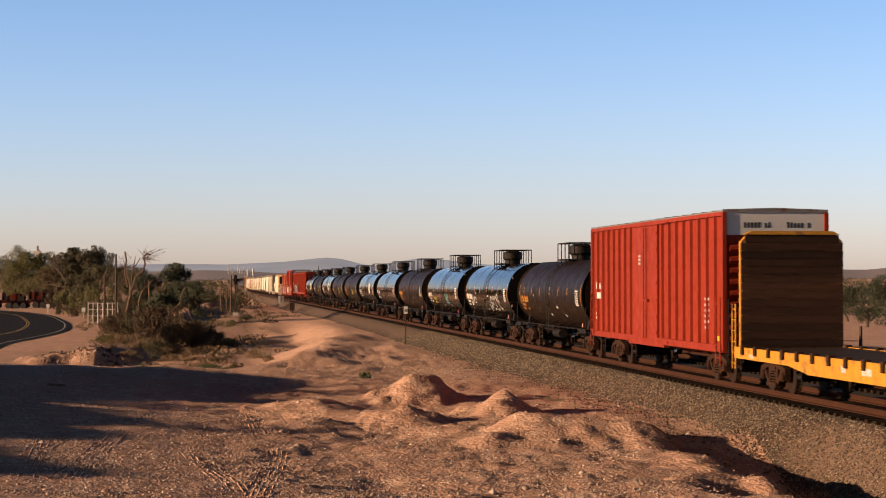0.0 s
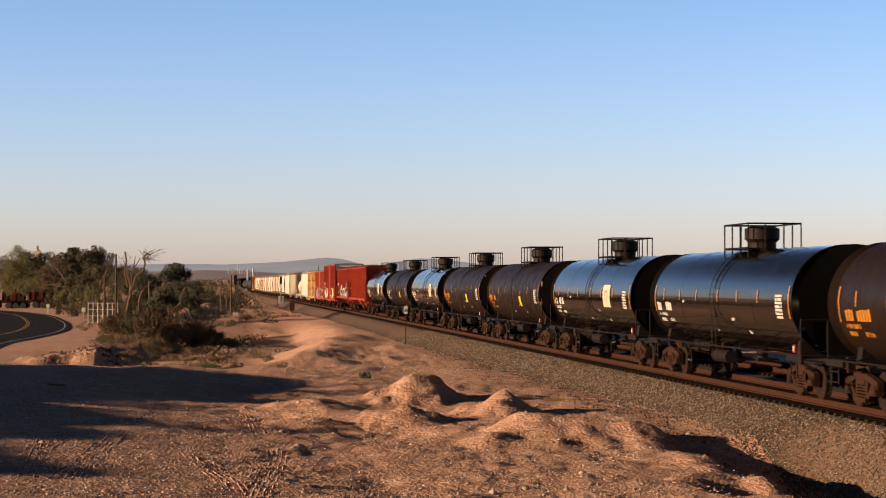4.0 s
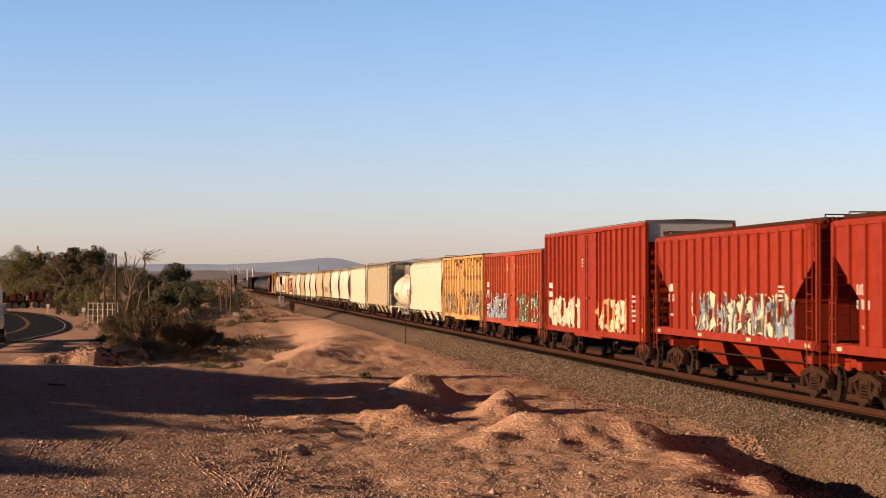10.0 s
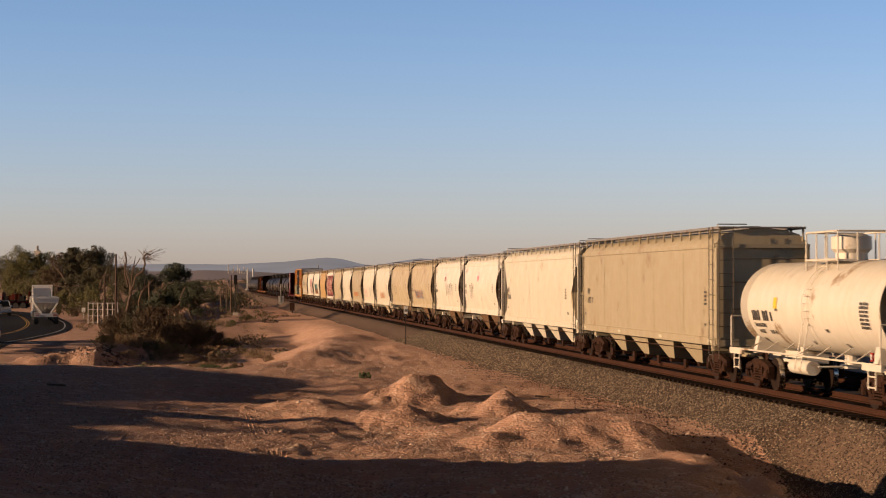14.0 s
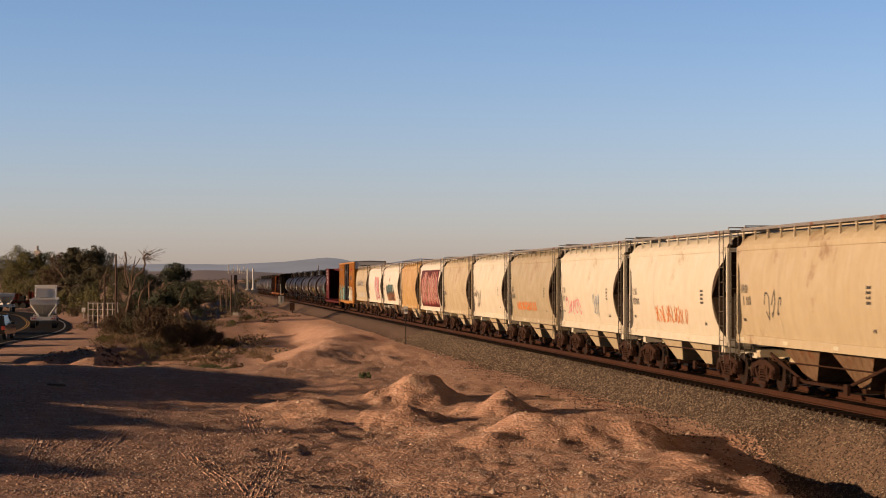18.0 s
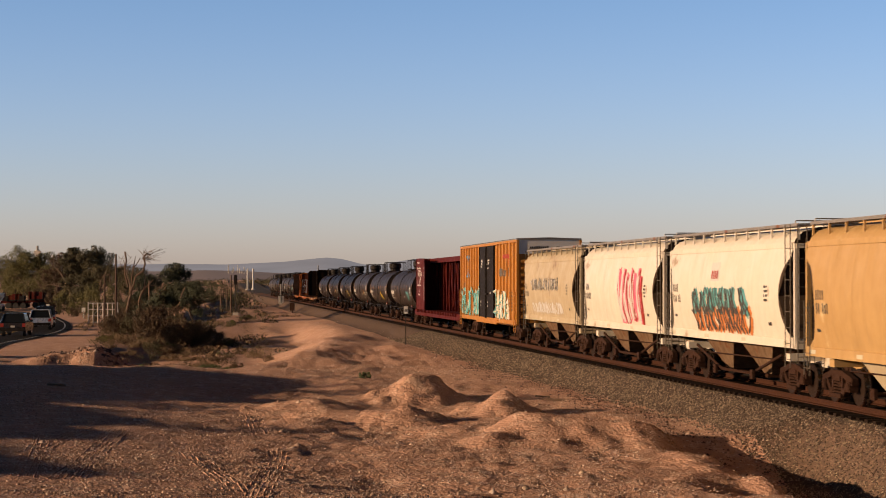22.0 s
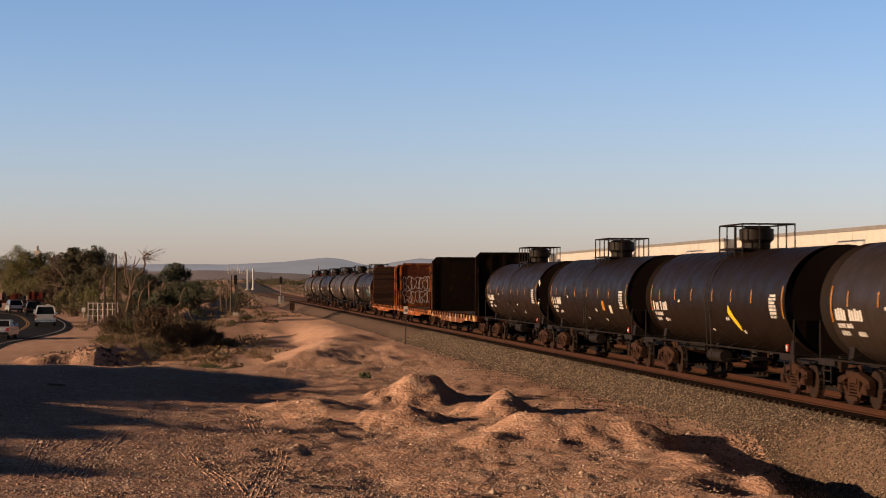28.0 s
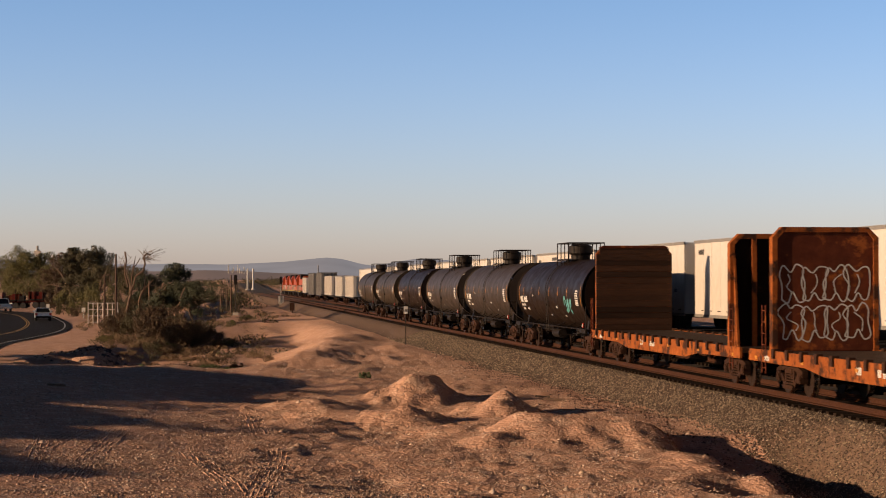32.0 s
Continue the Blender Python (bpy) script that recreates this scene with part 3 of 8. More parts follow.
def graffiti(car, put, put2, y0, y1, z0, z1, cols, seed, letters=5, fat=0.26, label="spray-painted graffiti"):
    """Tangled painted strokes in two or three colours between y0 > y1."""
    rng = random.Random(seed)
    ms = [Mesh() for _ in cols]
    lw = (y0 - y1) / letters
    solid_fat = max(fat, lw * 0.30) if fat > 0.2 else fat
    for k in range(letters):
        c = y0 - lw * (k + 0.5)
        for s in range(5):
            yy = c + ((s - 2) * 0.19 + rng.uniform(-0.1, 0.1)) * lw
            pts = [(yy, z0 + rng.uniform(0, 0.15) * (z1 - z0))]
            for q in range(3):
                pts.append((pts[-1][0] + rng.uniform(-0.28, 0.28) * lw, z0 + (z1 - z0) * min(1, (q + 1) / 3 * rng.uniform(0.75, 1.08))))
            ribbon(ms[0], put, pts, solid_fat * rng.uniform(0.7, 1.1))
            if len(cols) > 1:
                ribbon(ms[1], put2, [(p[0] + fat * 0.35, p[1]) for p in pts], fat * 0.3)
            if len(cols) > 2 and s < 2:
                ribbon(ms[2], put2, [(p[0] - fat * 0.3, p[1] - 0.05) for p in pts], fat * 0.38)
    for m, c in zip(ms, cols):
        if m.v:
            part("graffiti", m, M[c], car, label)


def tag_line(car, put, y, z, w, h, col, seed, width=0.04, label="thin spray-painted tag"):
    """A scribbled tag of looping thin strokes."""
    rng = random.Random(seed)
    m = Mesh()
    n = max(3, int(w / (h * 0.8)))
    for k in range(n):
        c = y - w * (k + 0.5) / n
        loop = [(c + math.cos(a * 0.9 + k) * w / n * 0.5 * rng.uniform(0.6, 1.1), z + h / 2 + math.sin(a * 0.9) * h / 2 * rng.uniform(0.5, 1.1)) for a in range(7)]
        ribbon(m, put, loop, width)
    part("graffiti", m, M[col], car, label)


def word(text, size, col, parent, x, y, z, label):
    """A readable word on a side that faces -x, centred on y."""
    cu = bpy.data.curves.new("lettering", "FONT")
    cu.body = text
    cu.size, cu.extrude, cu.align_x, cu.space_character = size, 0.004, "CENTER", 1.25
    tmp = bpy.data.objects.new("lettering", cu)
    me = bpy.data.meshes.new_from_object(tmp)
    me.materials.append(M[col])
    bpy.data.objects.remove(tmp)
    side = Matrix.Translation((x, y, z)) @ Matrix(((0, 0, -1, 0), (-1, 0, 0, 0), (0, 1, 0, 0), (0, 0, 0, 1)))
    return part("lettering", me, None, parent, label, at=side)


def ladder(m, x, y0, y1, z0, z1, n, r=0.016, out=0.0):
    """A ladder in a plane of constant x between y0 and y1."""
    for y in (y0, y1):
        m.tube((x, y, z0), (x, y, z1), r * 1.3, 6)
    for i in range(n):
        z = z0 + (z1 - z0) * (i + 0.5) / n
        m.tube((x, y0, z), (x, y1, z), r, 6)


def ladder_end(m, y, x0, x1, z0, z1, n, r=0.016):
    for x in (x0, x1):
        m.tube((x, y, z0), (x, y, z1), r * 1.3, 6)
    for i in range(n):
        z = z0 + (z1 - z0) * (i + 0.5) / n
        m.tube((x0, y, z), (x1, y, z), r, 6)


# ---- tank cars ----
def tank_meshes(half, r, zc, col, trim):
    """The shell with dished heads, its weld seams, rails and fittings; data is shared by alike cars."""
    d = {}
    n = 40
    L = half - 1.12
    rings = []
    dish = 0.72
    for k in range(9):
        a = math.pi / 2 * k / 8
        rings.append((-L + dish * (1 - math.sin(a)), max(0.02, r * math.cos(math.pi / 2 - a) if k else 0.02)))
    circle = lambda y, q: [(q * math.cos(2 * math.pi * i / n), y, zc + q * math.sin(2 * math.pi * i / n)) for i in range(n)]
    shell = Mesh()
    shell.loft([circle(y, r) for y in np.linspace(-L + dish, L - dish, 6)], caps=False)
    d["tank"] = shell.data("tank", M[col], True)
    head = Mesh()
    head.loft([circle(y, q) for y, q in rings])
    d["tank_head"] = head.data("tank_head", M["tank_head" if col == "tank_gloss" else col], True)
    seam = Mesh()
    seam.loft([[(q * math.cos(2 * math.pi * i / n), yy, zc + q * math.sin(2 * math.pi * i / n)) for i in range(n)] for q, yy in [(r - 0.01, -0.03), (r + 0.005, -0.02), (r + 0.005, 0.02), (r - 0.01, 0.03)]], caps=False)
    d["weld_band"] = seam.data("weld_band", M[col], True)
    d["weld_at"] = [-L + dish, -L * 0.48, 0.0, L * 0.48, L - dish]
    s = Mesh()
    k = 1
    s.box(-0.30, 0.30, half - 4.4, half - 0.80, 0.78, 1.10)
    s.prism_y([(-1.15, 1.02), (1.15, 1.02), (1.05, zc - 0.85), (0.5, zc - r + 0.10), (-0.5, zc - r + 0.10), (-1.05, zc - 0.85)], half - 2.46, half - 2.14)
    s.box(-1.45, 1.45, half - 1.35, half - 1.0, 1.06, 1.13)
    s.box(-1.5, -1.42, half - 2.2, half - 0.95, 0.98, 1.14)
    s.box(1.42, 1.5, half - 2.2, half - 0.95, 0.98, 1.14)
    d["stub_sill"] = s.data("stub_sill", M[trim])
    q = Mesh()
    for x in (-1.47,):
        q.tube((x, -half + 1.3, 1.13), (x, half - 1.3, 1.13), 0.028, 6)
        for i in range(-3, 4):
            q.tube((x, i * (half - 2.2) / 3.4, 1.13), (x * 0.72, i * (half - 2.2) / 3.4, zc - r * 0.78), 0.02, 6)
        for k in (-1, 1):
            y = k * (half - 1.05)
            q.path([(x, y, 1.1), (x, y, 2.05), (x * 0.3, y, 2.05)], 0.022)
            q.path([(x, y - k * 0.8, 0.55), (x, y - k * 0.8, 1.1)], 0.02)
            q.path([(x, y - k * 0.3, 0.55), (x, y - k * 0.3, 1.1)], 0.02)
            q.path([(x, y - k * 0.8, 0.6), (x, y - k * 0.3, 0.6)], 0.02)
            q.path([(x, y - k * 0.8, 0.85), (x, y - k * 0.3, 0.85)], 0.02)
    d["handrail"] = q.data("handrail", M[trim])
    p = Mesh()
    zt = zc + r
    for sx in (-1, 1):
        p.box(sx * 0.55 - 0.22, sx * 0.55 + 0.22, -1.25, 1.25, zt - 0.02, zt + 0.03)
    for sx in (-1, 1):
        for y in (-1.25, -0.42, 0.42, 1.25):
            p.tube((sx * 0.80, y, zt - 0.25), (sx * 0.80, y, zt + 0.74), 0.022, 6)
        p.tube((sx * 0.80, -1.25, zt + 0.74), (sx * 0.80, 1.25, zt + 0.74), 0.026, 6)
        p.tube((sx * 0.80, -1.25, zt + 0.02), (sx * 0.80, 1.25, zt + 0.02), 0.03, 6)
    for y in (-1.25, 1.25):
        p.tube((-0.80, y, zt + 0.74), (0.80, y, zt + 0.74), 0.026, 6)
        p.tube((-0.28, y, zt), (-0.28, y, zt + 0.74), 0.02, 6)
        p.tube((0.28, y, zt), (0.28, y, zt + 0.74), 0.02, 6)
    d["platform"] = p.data("platform", M[trim])
    mw = Mesh()
    mw.tube((0, 0, zt - 0.15), (0, 0, zt + 0.20), 0.42, 20)
    mw.tube((0, 0, zt + 0.20), (0, 0, zt + 0.30), 0.42, 20, 0.52)
    mw.tube((0, 0, zt + 0.30), (0, 0, zt + 0.62), 0.52, 24)
    mw.tube((0, 0, zt + 0.62), (0, 0, zt + 0.69), 0.50, 20, 0.34)
    mw.tube((0, 0.68, zt - 0.1), (0, 0.68, zt + 0.28), 0.11, 10)
    mw.box(-0.12, 0.12, 0.55, 0.80, zt + 0.16, zt + 0.26)
    d["manway"] = mw.data("manway", M[trim], True)
    ld = Mesh()
    steps = 14
    prev = None
    for i in range(steps + 1):
        a = radians(200 - i * 118 / steps)
        pt = lambda q, y: (q * math.cos(a), y, zc + q * math.sin(a))
        ld.tube(pt(r + 0.07, -0.22), pt(r + 0.07, 0.22), 0.009, 5)
        cur = [pt(r + 0.07, -0.22), pt(r + 0.07, 0.22)]
        if prev:
            ld.tube(prev[0], cur[0], 0.012, 5)
            ld.tube(prev[1], cur[1], 0.012, 5)
        prev = cur
    for y in (-0.22, 0.22):
        ld.tube((-1.47, y, 0.75), (-r - 0.02, y, zc - 0.4), 0.014, 5)
    d["ladder"] = ld.data("ladder", M[trim])
    bo = Mesh()
    bo.tube((0, 0, zc - r - 0.28), (0, 0, zc - r + 0.1), 0.18, 12)
    bo.box(-0.22, 0.22, -0.3, 0.3, zc - r - 0.34, zc - r - 0.24)
    bo.tube((-0.9, 0, zc - r - 0.3), (0.5, 0, zc - r - 0.3), 0.03, 6)
    d["outlet_valve"] = bo.data("outlet_valve", M[trim])
    ar = Mesh()
    ar.tube((-0.5, 1.6, 0.72), (-0.5, 3.2, 0.72), 0.2, 12)
    ar.box(-0.56, -0.44, 2.3, 2.5, 0.72, zc - r + 0.25)
    d["air_reservoir"] = ar.data("air_reservoir", M[trim], True)
    return d


TANKS, STRIPS = {}, {}


def tank_car(o0, o1, col, label, marks=(), seed=0, letter="mark_white", strips="mark_yellow", r=1.50, zc=2.50, trim="black"):
    key = (round(o1 - o0, 2), col, r)
    c, half = car_thing("tank_car", label, o0, o1)
    if key not in TANKS:
        TANKS[key] = tank_meshes(half, r, zc, col, trim)
    d = TANKS[key]
    for name, me in d.items():
        if name == "weld_band":
            for y in d["weld_at"]:
                part(name, me, None, c, at=pose(0, y, 0))
        elif name in ("stub_sill", "handrail", "tank_head"):
            part(name, me, None, c)
            part(name, me, None, c, at=pose(0, 0, 0, 0, 0, 180))
        elif name != "weld_at":
            part(name, me, None, c)
    put = round_side(r, zc, 0.016)
    rng = random.Random(seed)
    L = half - 1.12
    if strips:
        if (key, strips) not in STRIPS:
            m1, m2 = Mesh(), Mesh()
            patch(m1, put, -0.035, 0.035, zc - 0.06, zc + 0.30, 1, 4)
            patch(m2, put, -0.04, 0.04, zc - 0.45, zc + 0.42, 1, 8)
            STRIPS[(key, strips)] = m1.data("reflective_strip", M[strips]), m2.data("reflective_strip", M[strips])
        for y in (0.75 * L, 0.5 * L, 0.25 * L, -0.05 * L, -0.3 * L, -0.55 * L):
            part("reflective_strip", STRIPS[(key, strips)][0], None, c, at=pose(0, y, 0))
        for y in (L - 0.85, -L + 0.85):
            part("reflective_strip", STRIPS[(key, strips)][1], None, c, at=pose(0, y, 0))
    m = Mesh()
    bars(m, put, rng, L - 1.1, zc - 0.40, 4, 0.30, 0.22)
    bars(m, put, rng, L - 2.05, zc - 0.40, 5, 0.30, 0.22)
    bars(m, put, rng, L - 1.15, zc - 0.58, 14, 0.12, 0.3)
    bars(m, put, rng, L - 1.2, zc - 0.76, 8, 0.12, 0.3)
    bars(m, put, rng, L - 2.3, zc - 0.76, 8, 0.12, 0.3)
    bars(m, put, rng, 0.45 * L, zc - 0.12, 4, 0.09, 0.2)
    part("lettering", m, M[letter], c, "stencilled reporting marks")
    m = Mesh()
    for k in range(7):
        bars(m, put, rng, -L + 2.0, zc - 0.45 + k * 0.095, 13, 0.075, 0.12)
    bars(m, put, rng, 0.5, zc - 0.95, 4, 0.09)
    bars(m, put, rng, -0.2 * L, zc - 0.6, 5, 0.10)
    bars(m, put, rng, -0.35 * L, zc - 0.95, 4, 0.10)
    part("data_panel", m, M[letter if letter == "mark_dark" else "mark_white"], c, "stencilled data panel")
    if col == "white":
        m = Mesh()
        patch(m, put, 0.42 * L, 0.42 * L + 0.3, zc - 0.05, zc + 0.25, 1, 4)
        part("sign_panel", m, M["mark_bright"], c, "yellow square placard")
    m = Mesh()
    y = -half + 1.55
    m.box(-1.50, -1.46, y - 0.08, y + 0.08, 1.20, 1.40)
    part("placard_holder", m, M["mark_red"], c, "small red and white placard")
    m = Mesh()
    m.box(-1.512, -1.50, y - 0.05, y + 0.05, 1.24, 1.36)
    part("placard", m, M["mark_white"], c)
    for kind in marks:
        if kind == "white_card":
            m = Mesh()
            patch(m, put, -0.42 * L - 0.62, -0.42 * L + 0.62, zc - 0.42, zc + 0.42, 1, 6)
            card = part("sign_panel", m, M["mark_cream"], c, "large pale square panel")
            m = Mesh()
            over = round_side(r, zc, 0.024)
            ribbon(m, over, [(-0.42 * L + 0.22, zc + 0.2), (-0.42 * L + 0.2, zc - 0.05), (-0.42 * L, zc - 0.22), (-0.42 * L - 0.2, zc - 0.05), (-0.42 * L - 0.22, zc + 0.2), (-0.42 * L, zc + 0.14), (-0.42 * L + 0.22, zc + 0.2)], 0.05)
            part("emblem", m, M["grey_panel"], card, "faint grey outline emblem")
        elif kind == "yellow_card":
            m = Mesh()
            patch(m, put, -0.28 * L - 0.25, -0.28 * L + 0.25, zc - 0.62, zc - 0.15, 1, 4)
            part("sign_panel", m, M["mark_bright"], c, "yellow square placard")
        elif kind == "yellow_slash":
            m = Mesh()
            ribbon(m, put, [(-0.25 * L, zc - 0.25), (-0.30 * L, zc - 0.55), (-0.34 * L, zc - 0.8)], 0.26)
            part("sign_panel", m, M["mark_bright"], c, "bright yellow painted slash")
        elif kind == "orange_cards":
            m = Mesh()
            patch(m, put, -0.40 * L - 0.22, -0.40 * L + 0.22, zc - 0.55, zc - 0.2, 1, 3)
            part("sign_panel", m, M["mark_yellow"], c, "orange-yellow placard")
            m = Mesh()
            patch(m, put, -0.55 * L - 0.2, -0.55 * L + 0.2, zc - 0.65, zc - 0.35, 1, 3)
            part("sign_panel", m, M["mark_cream"], c, "pale placard")
        elif kind == "tag_white":
            tag_line(c, put, 0.72 * L, zc - 0.75, 2.2, 0.6, "mark_white", seed + 5, 0.05)
            tag_line(c, put, -0.05 * L, zc - 0.95, 4.2, 0.9, "mark_white", seed + 6, 0.055)
        elif kind == "tag_teal":
            tag_line(c, put, -0.15 * L, zc - 0.85, 1.5, 0.75, "mark_teal", seed + 7, 0.10, "teal spray-painted scrawl")
            tag_line(c, put, 0.55 * L, zc - 0.85, 1.3, 0.5, "mark_bright", seed + 8, 0.05, "yellow spray-painted scrawl")
        elif kind == "tag_teal_end":
            tag_line(c, put, -0.45 * L, zc - 0.85, 1.6, 0.8, "mark_teal", seed + 7, 0.13, "teal spray-painted scrawl")
        elif kind == "patch_pale":
            m = Mesh()
            patch(m, put, L - 2.6, L - 1.5, zc - 0.3, zc + 0.1, 1, 3)
            part("repaint_patch", m, M["grey_panel"], c, "grey repainted patch")
    return c


# ---- boxcars ----
def side_ribs(half, pitch, door, w, z0, z1, proud, rib_w):
    """Rib positions and a function that says where the near side's surface lies."""
    ys = []
    n = int((2 * half) / pitch)
    for i in range(n + 1):
        y = -half + 2 * half * i / n
        if not (door[0] - 0.1 < y < door[1] + 0.1):
            ys.append(y)
    return ys


def boxcar(o0, o1, top, col, label, door, seed=0, hi=True, pitch=0.92, door_col=None, roof_col=None, end_white=True, rust_end=False):
    c, half = car_thing("boxcar", label, o0, o1, inset=2.9)
    rng = random.Random(seed)
    hb = half - 0.42
    w = 1.50
    z0, z1 = 1.02, top - 0.10
    body = Mesh().box(-w, w, -hb, hb, z0, z1)
    part("body", body, M[col], c)
    ys = side_ribs(hb - 0.06, pitch, door, w, z0, z1, 0.05, 0.07)
    rib = Mesh().loft([[(-w + 0.002, -0.085, z), (-w - 0.085, -0.07, z), (-w - 0.085, 0.05, z), (-w + 0.002, 0.085, z)] for z in (z0 + 0.16, z1 - 0.1)]).data("side_post", M[col])
    for y in ys:
        part("side_post", rib, None, c, at=pose(0, y, 0))
        part("side_post", rib, None, c, at=pose(0, y, 0, 0, 0, 180))
    sill = Mesh()
    for sx in (-1, 1):
        x0, x1 = sorted((sx * (w - 0.02), sx * (w + 0.10)))
        sill.box(x0, x1, -hb, hb, z0 - 0.06, z0 + 0.15)
        sill.box(x0, x1, door[0] - 1.0, door[1] + 1.0, z0 - 0.15, z0 - 0.06)
        sill.box(x0, x1, -hb, hb, z1 - 0.1, z1 + 0.02)
        for k in (-1, 1):
            sill.box(x0, x1, k * hb - 0.07, k * hb + 0.07, z0 - 0.06, z1)
    sill.box(-0.35, 0.35, -hb - 0.3, hb + 0.3, 0.72, 1.0)
    part("side_sill", sill, M[col], c)
    # roof with raised panels
    roof = Mesh()
    prof = [(-w - 0.09, z1 + 0.01), (-w - 0.09, z1 + 0.05), (0, top), (w + 0.09, z1 + 0.05), (w + 0.09, z1 + 0.01)]
    roof.prism_y(prof, -hb - 0.05, hb + 0.05)
    n = int(2 * hb / 1.1)
    for i in range(n + 1):
        y = -hb + 2 * hb * i / n
        roof.prism_y([(x, z + 0.035) for x, z in prof], y - 0.05, y + 0.05)
    part("roof", roof, M[roof_col or "roofgrey"], c, "grey ribbed metal roof")
    # ends with pressed ribs
    for k in (-1, 1):
        e = Mesh()
        ze = z1 - (0.75 if end_white and hi else 0.1)
        nr = 9
        for i in range(nr):
            z = z0 + 0.2 + (ze - z0 - 0.3) * i / nr
            h = (ze - z0 - 0.3) / nr
            e.prism_x([(k * hb, z), (k * (hb + 0.10), z + h * 0.28), (k * (hb + 0.10), z + h * 0.55), (k * hb, z + h * 0.8)], -w + 0.12, w - 0.12)
        part("end_panel", e, M[door_col if rust_end and door_col else col], c, "ribbed end wall")
        if end_white and hi:
            e = Mesh().box(-w + 0.02, w - 0.02, min(k * hb, k * (hb + 0.012)), max(k * hb, k * (hb + 0.012)), z1 - 0.66, z1 + 0.01)
            band = part("end_band", e, M["mark_white"], c, "white painted top band of the end wall")
            tx = Mesh()
            put = lambda y, z: Vector((-y, k * (hb + 0.018), z))
            bars(tx, put, rng, 0.95, z1 - 0.45, 9, 0.17)
            bars(tx, put, rng, -0.35, z1 - 0.45, 7, 0.17)
            part("lettering", tx, M["mark_dark"], band)
        lad = Mesh()
        ladder_end(lad, k * (hb + 0.14), -w + 0.05, -w + 0.5, z0 - 0.35, z0 + 1.5, 5)
        lad.box(-1.2, 1.2, min(k * hb, k * (hb + 0.35)), max(k * hb, k * (hb + 0.35)), z0 - 0.02, z0 + 0.03)
        part("end_ladder", lad, M["black"], c)
        lad = Mesh()
        ladder(lad, -w - 0.13, k * (hb - 0.12), k * (hb - 0.58), z0 - 0.42, z0 + 1.55, 5)
        part("side_ladder", lad, M[col], c)
    # sliding or plug door
    d = part("door", Mesh().box(-w - 0.075, -w - 0.002, door[0], door[1], z0 + 0.08, z1 - 0.12), M[door_col or col], c)
    f = Mesh()
    for i in range(7):
        z = z0 + 0.3 + (z1 - z0 - 0.7) * i / 6
        f.box(-w - 0.10, -w - 0.07, door[0] + 0.05, door[1] - 0.05, z - 0.04, z + 0.04)
    if door_col == "black":
        f = Mesh()
        for y in (door[0] + 0.02, (door[0] + door[1]) / 2 - 0.05, door[1] - 0.12):
            f.box(-w - 0.11, -w - 0.07, y, y + 0.1, z0 + 0.1, z1 - 0.15)
        for z in (z0 + 0.5, z0 + 1.9, z1 - 0.7):
            f.box(-w - 0.10, -w - 0.07, door[0] + 0.05, door[1] - 0.05, z - 0.05, z + 0.05)
    part("door_panel", f, M[door_col or col], d)
    h = Mesh()
    ym = door[0] + (door[1] - door[0]) * 0.42
    h.tube((-w - 0.15, ym, z0 + 0.1), (-w - 0.15, ym, z1 - 0.2), 0.025, 6)
    h.tube((-w - 0.15, ym + 0.35, z0 + 0.1), (-w - 0.15, ym + 0.35, z1 - 0.2), 0.025, 6)
    h.box(-w - 0.18, -w - 0.1, ym - 0.25, ym + 0.5, z0 + 1.35, z0 + 1.43)
    part("locking_bar", h, M[door_col or col], d)
    part("door_track", Mesh().box(-w - 0.14, -w, door[0] - 1.6, door[1] + 0.4, z0 + 0.01, z0 + 0.07), M[col], c)
    part("door_track", Mesh().box(-w - 0.14, -w, door[0] - 1.6, door[1] + 0.4, z1 - 0.12, z1 - 0.06), M[col], c)

    def near(y, z, pad=0.007):
        x = -w
        if door[0] <= y <= door[1]:
            x = -w - 0.10
        else:
            for q in ys:
                if abs(y - q) < 0.085:
                    x = -w - 0.087
        return Vector((x - pad, y, z))
    m = Mesh()
    for dy in (hb - 0.75,):
        bars(m, near, rng, dy, z0 + 1.75, 4, 0.26)
        bars(m, near, rng, dy, z0 + 1.38, 4, 0.26)
    bars(m, near, rng, hb - 0.8, z0 + 0.75, 4, 0.11)
    bars(m, near, rng, hb - 0.8, z0 + 0.60, 4, 0.11)
    for q in range(6):
        bars(m, near, rng, -hb + 2.2, z0 + 0.6 + q * 0.17, 8, 0.09)
    for q in range(3):
        bars(m, near, rng, door[1] - 0.5, z0 + 2.6 + q * 0.13, 6, 0.09)
    part("lettering", m, M["mark_dark" if col in ("orange", "yellow_old") else "mark_white"], c, "stencilled reporting marks")
    m = Mesh()
    for y in (hb - 0.9, -hb + 0.75):
        part("reflector", Mesh().box(-w - 0.012, -w, y - 0.1, y + 0.1, z0 + 0.26, z0 + 0.4), M["mark_bright"], c)
    return c, half, near, hb, z0, z1


def rust_patches(c, near, rng, places, material="rust"):
    """Ragged rust blisters on a painted side, given as (y, z, width, height)."""
    m = Mesh()
    for y, z, w, h in places:
        n = 9
        ring = []
        for k in range(n):
            a = 2 * math.pi * k / n
            q = rng.uniform(0.55, 1.0)
            ring.append(near(y + math.cos(a) * w / 2 * q, z + math.sin(a) * h / 2 * q))
        m.add(ring, [tuple(range(n))])
    part("rust_patch", m, M[material], c, "rust breaking through the paint")


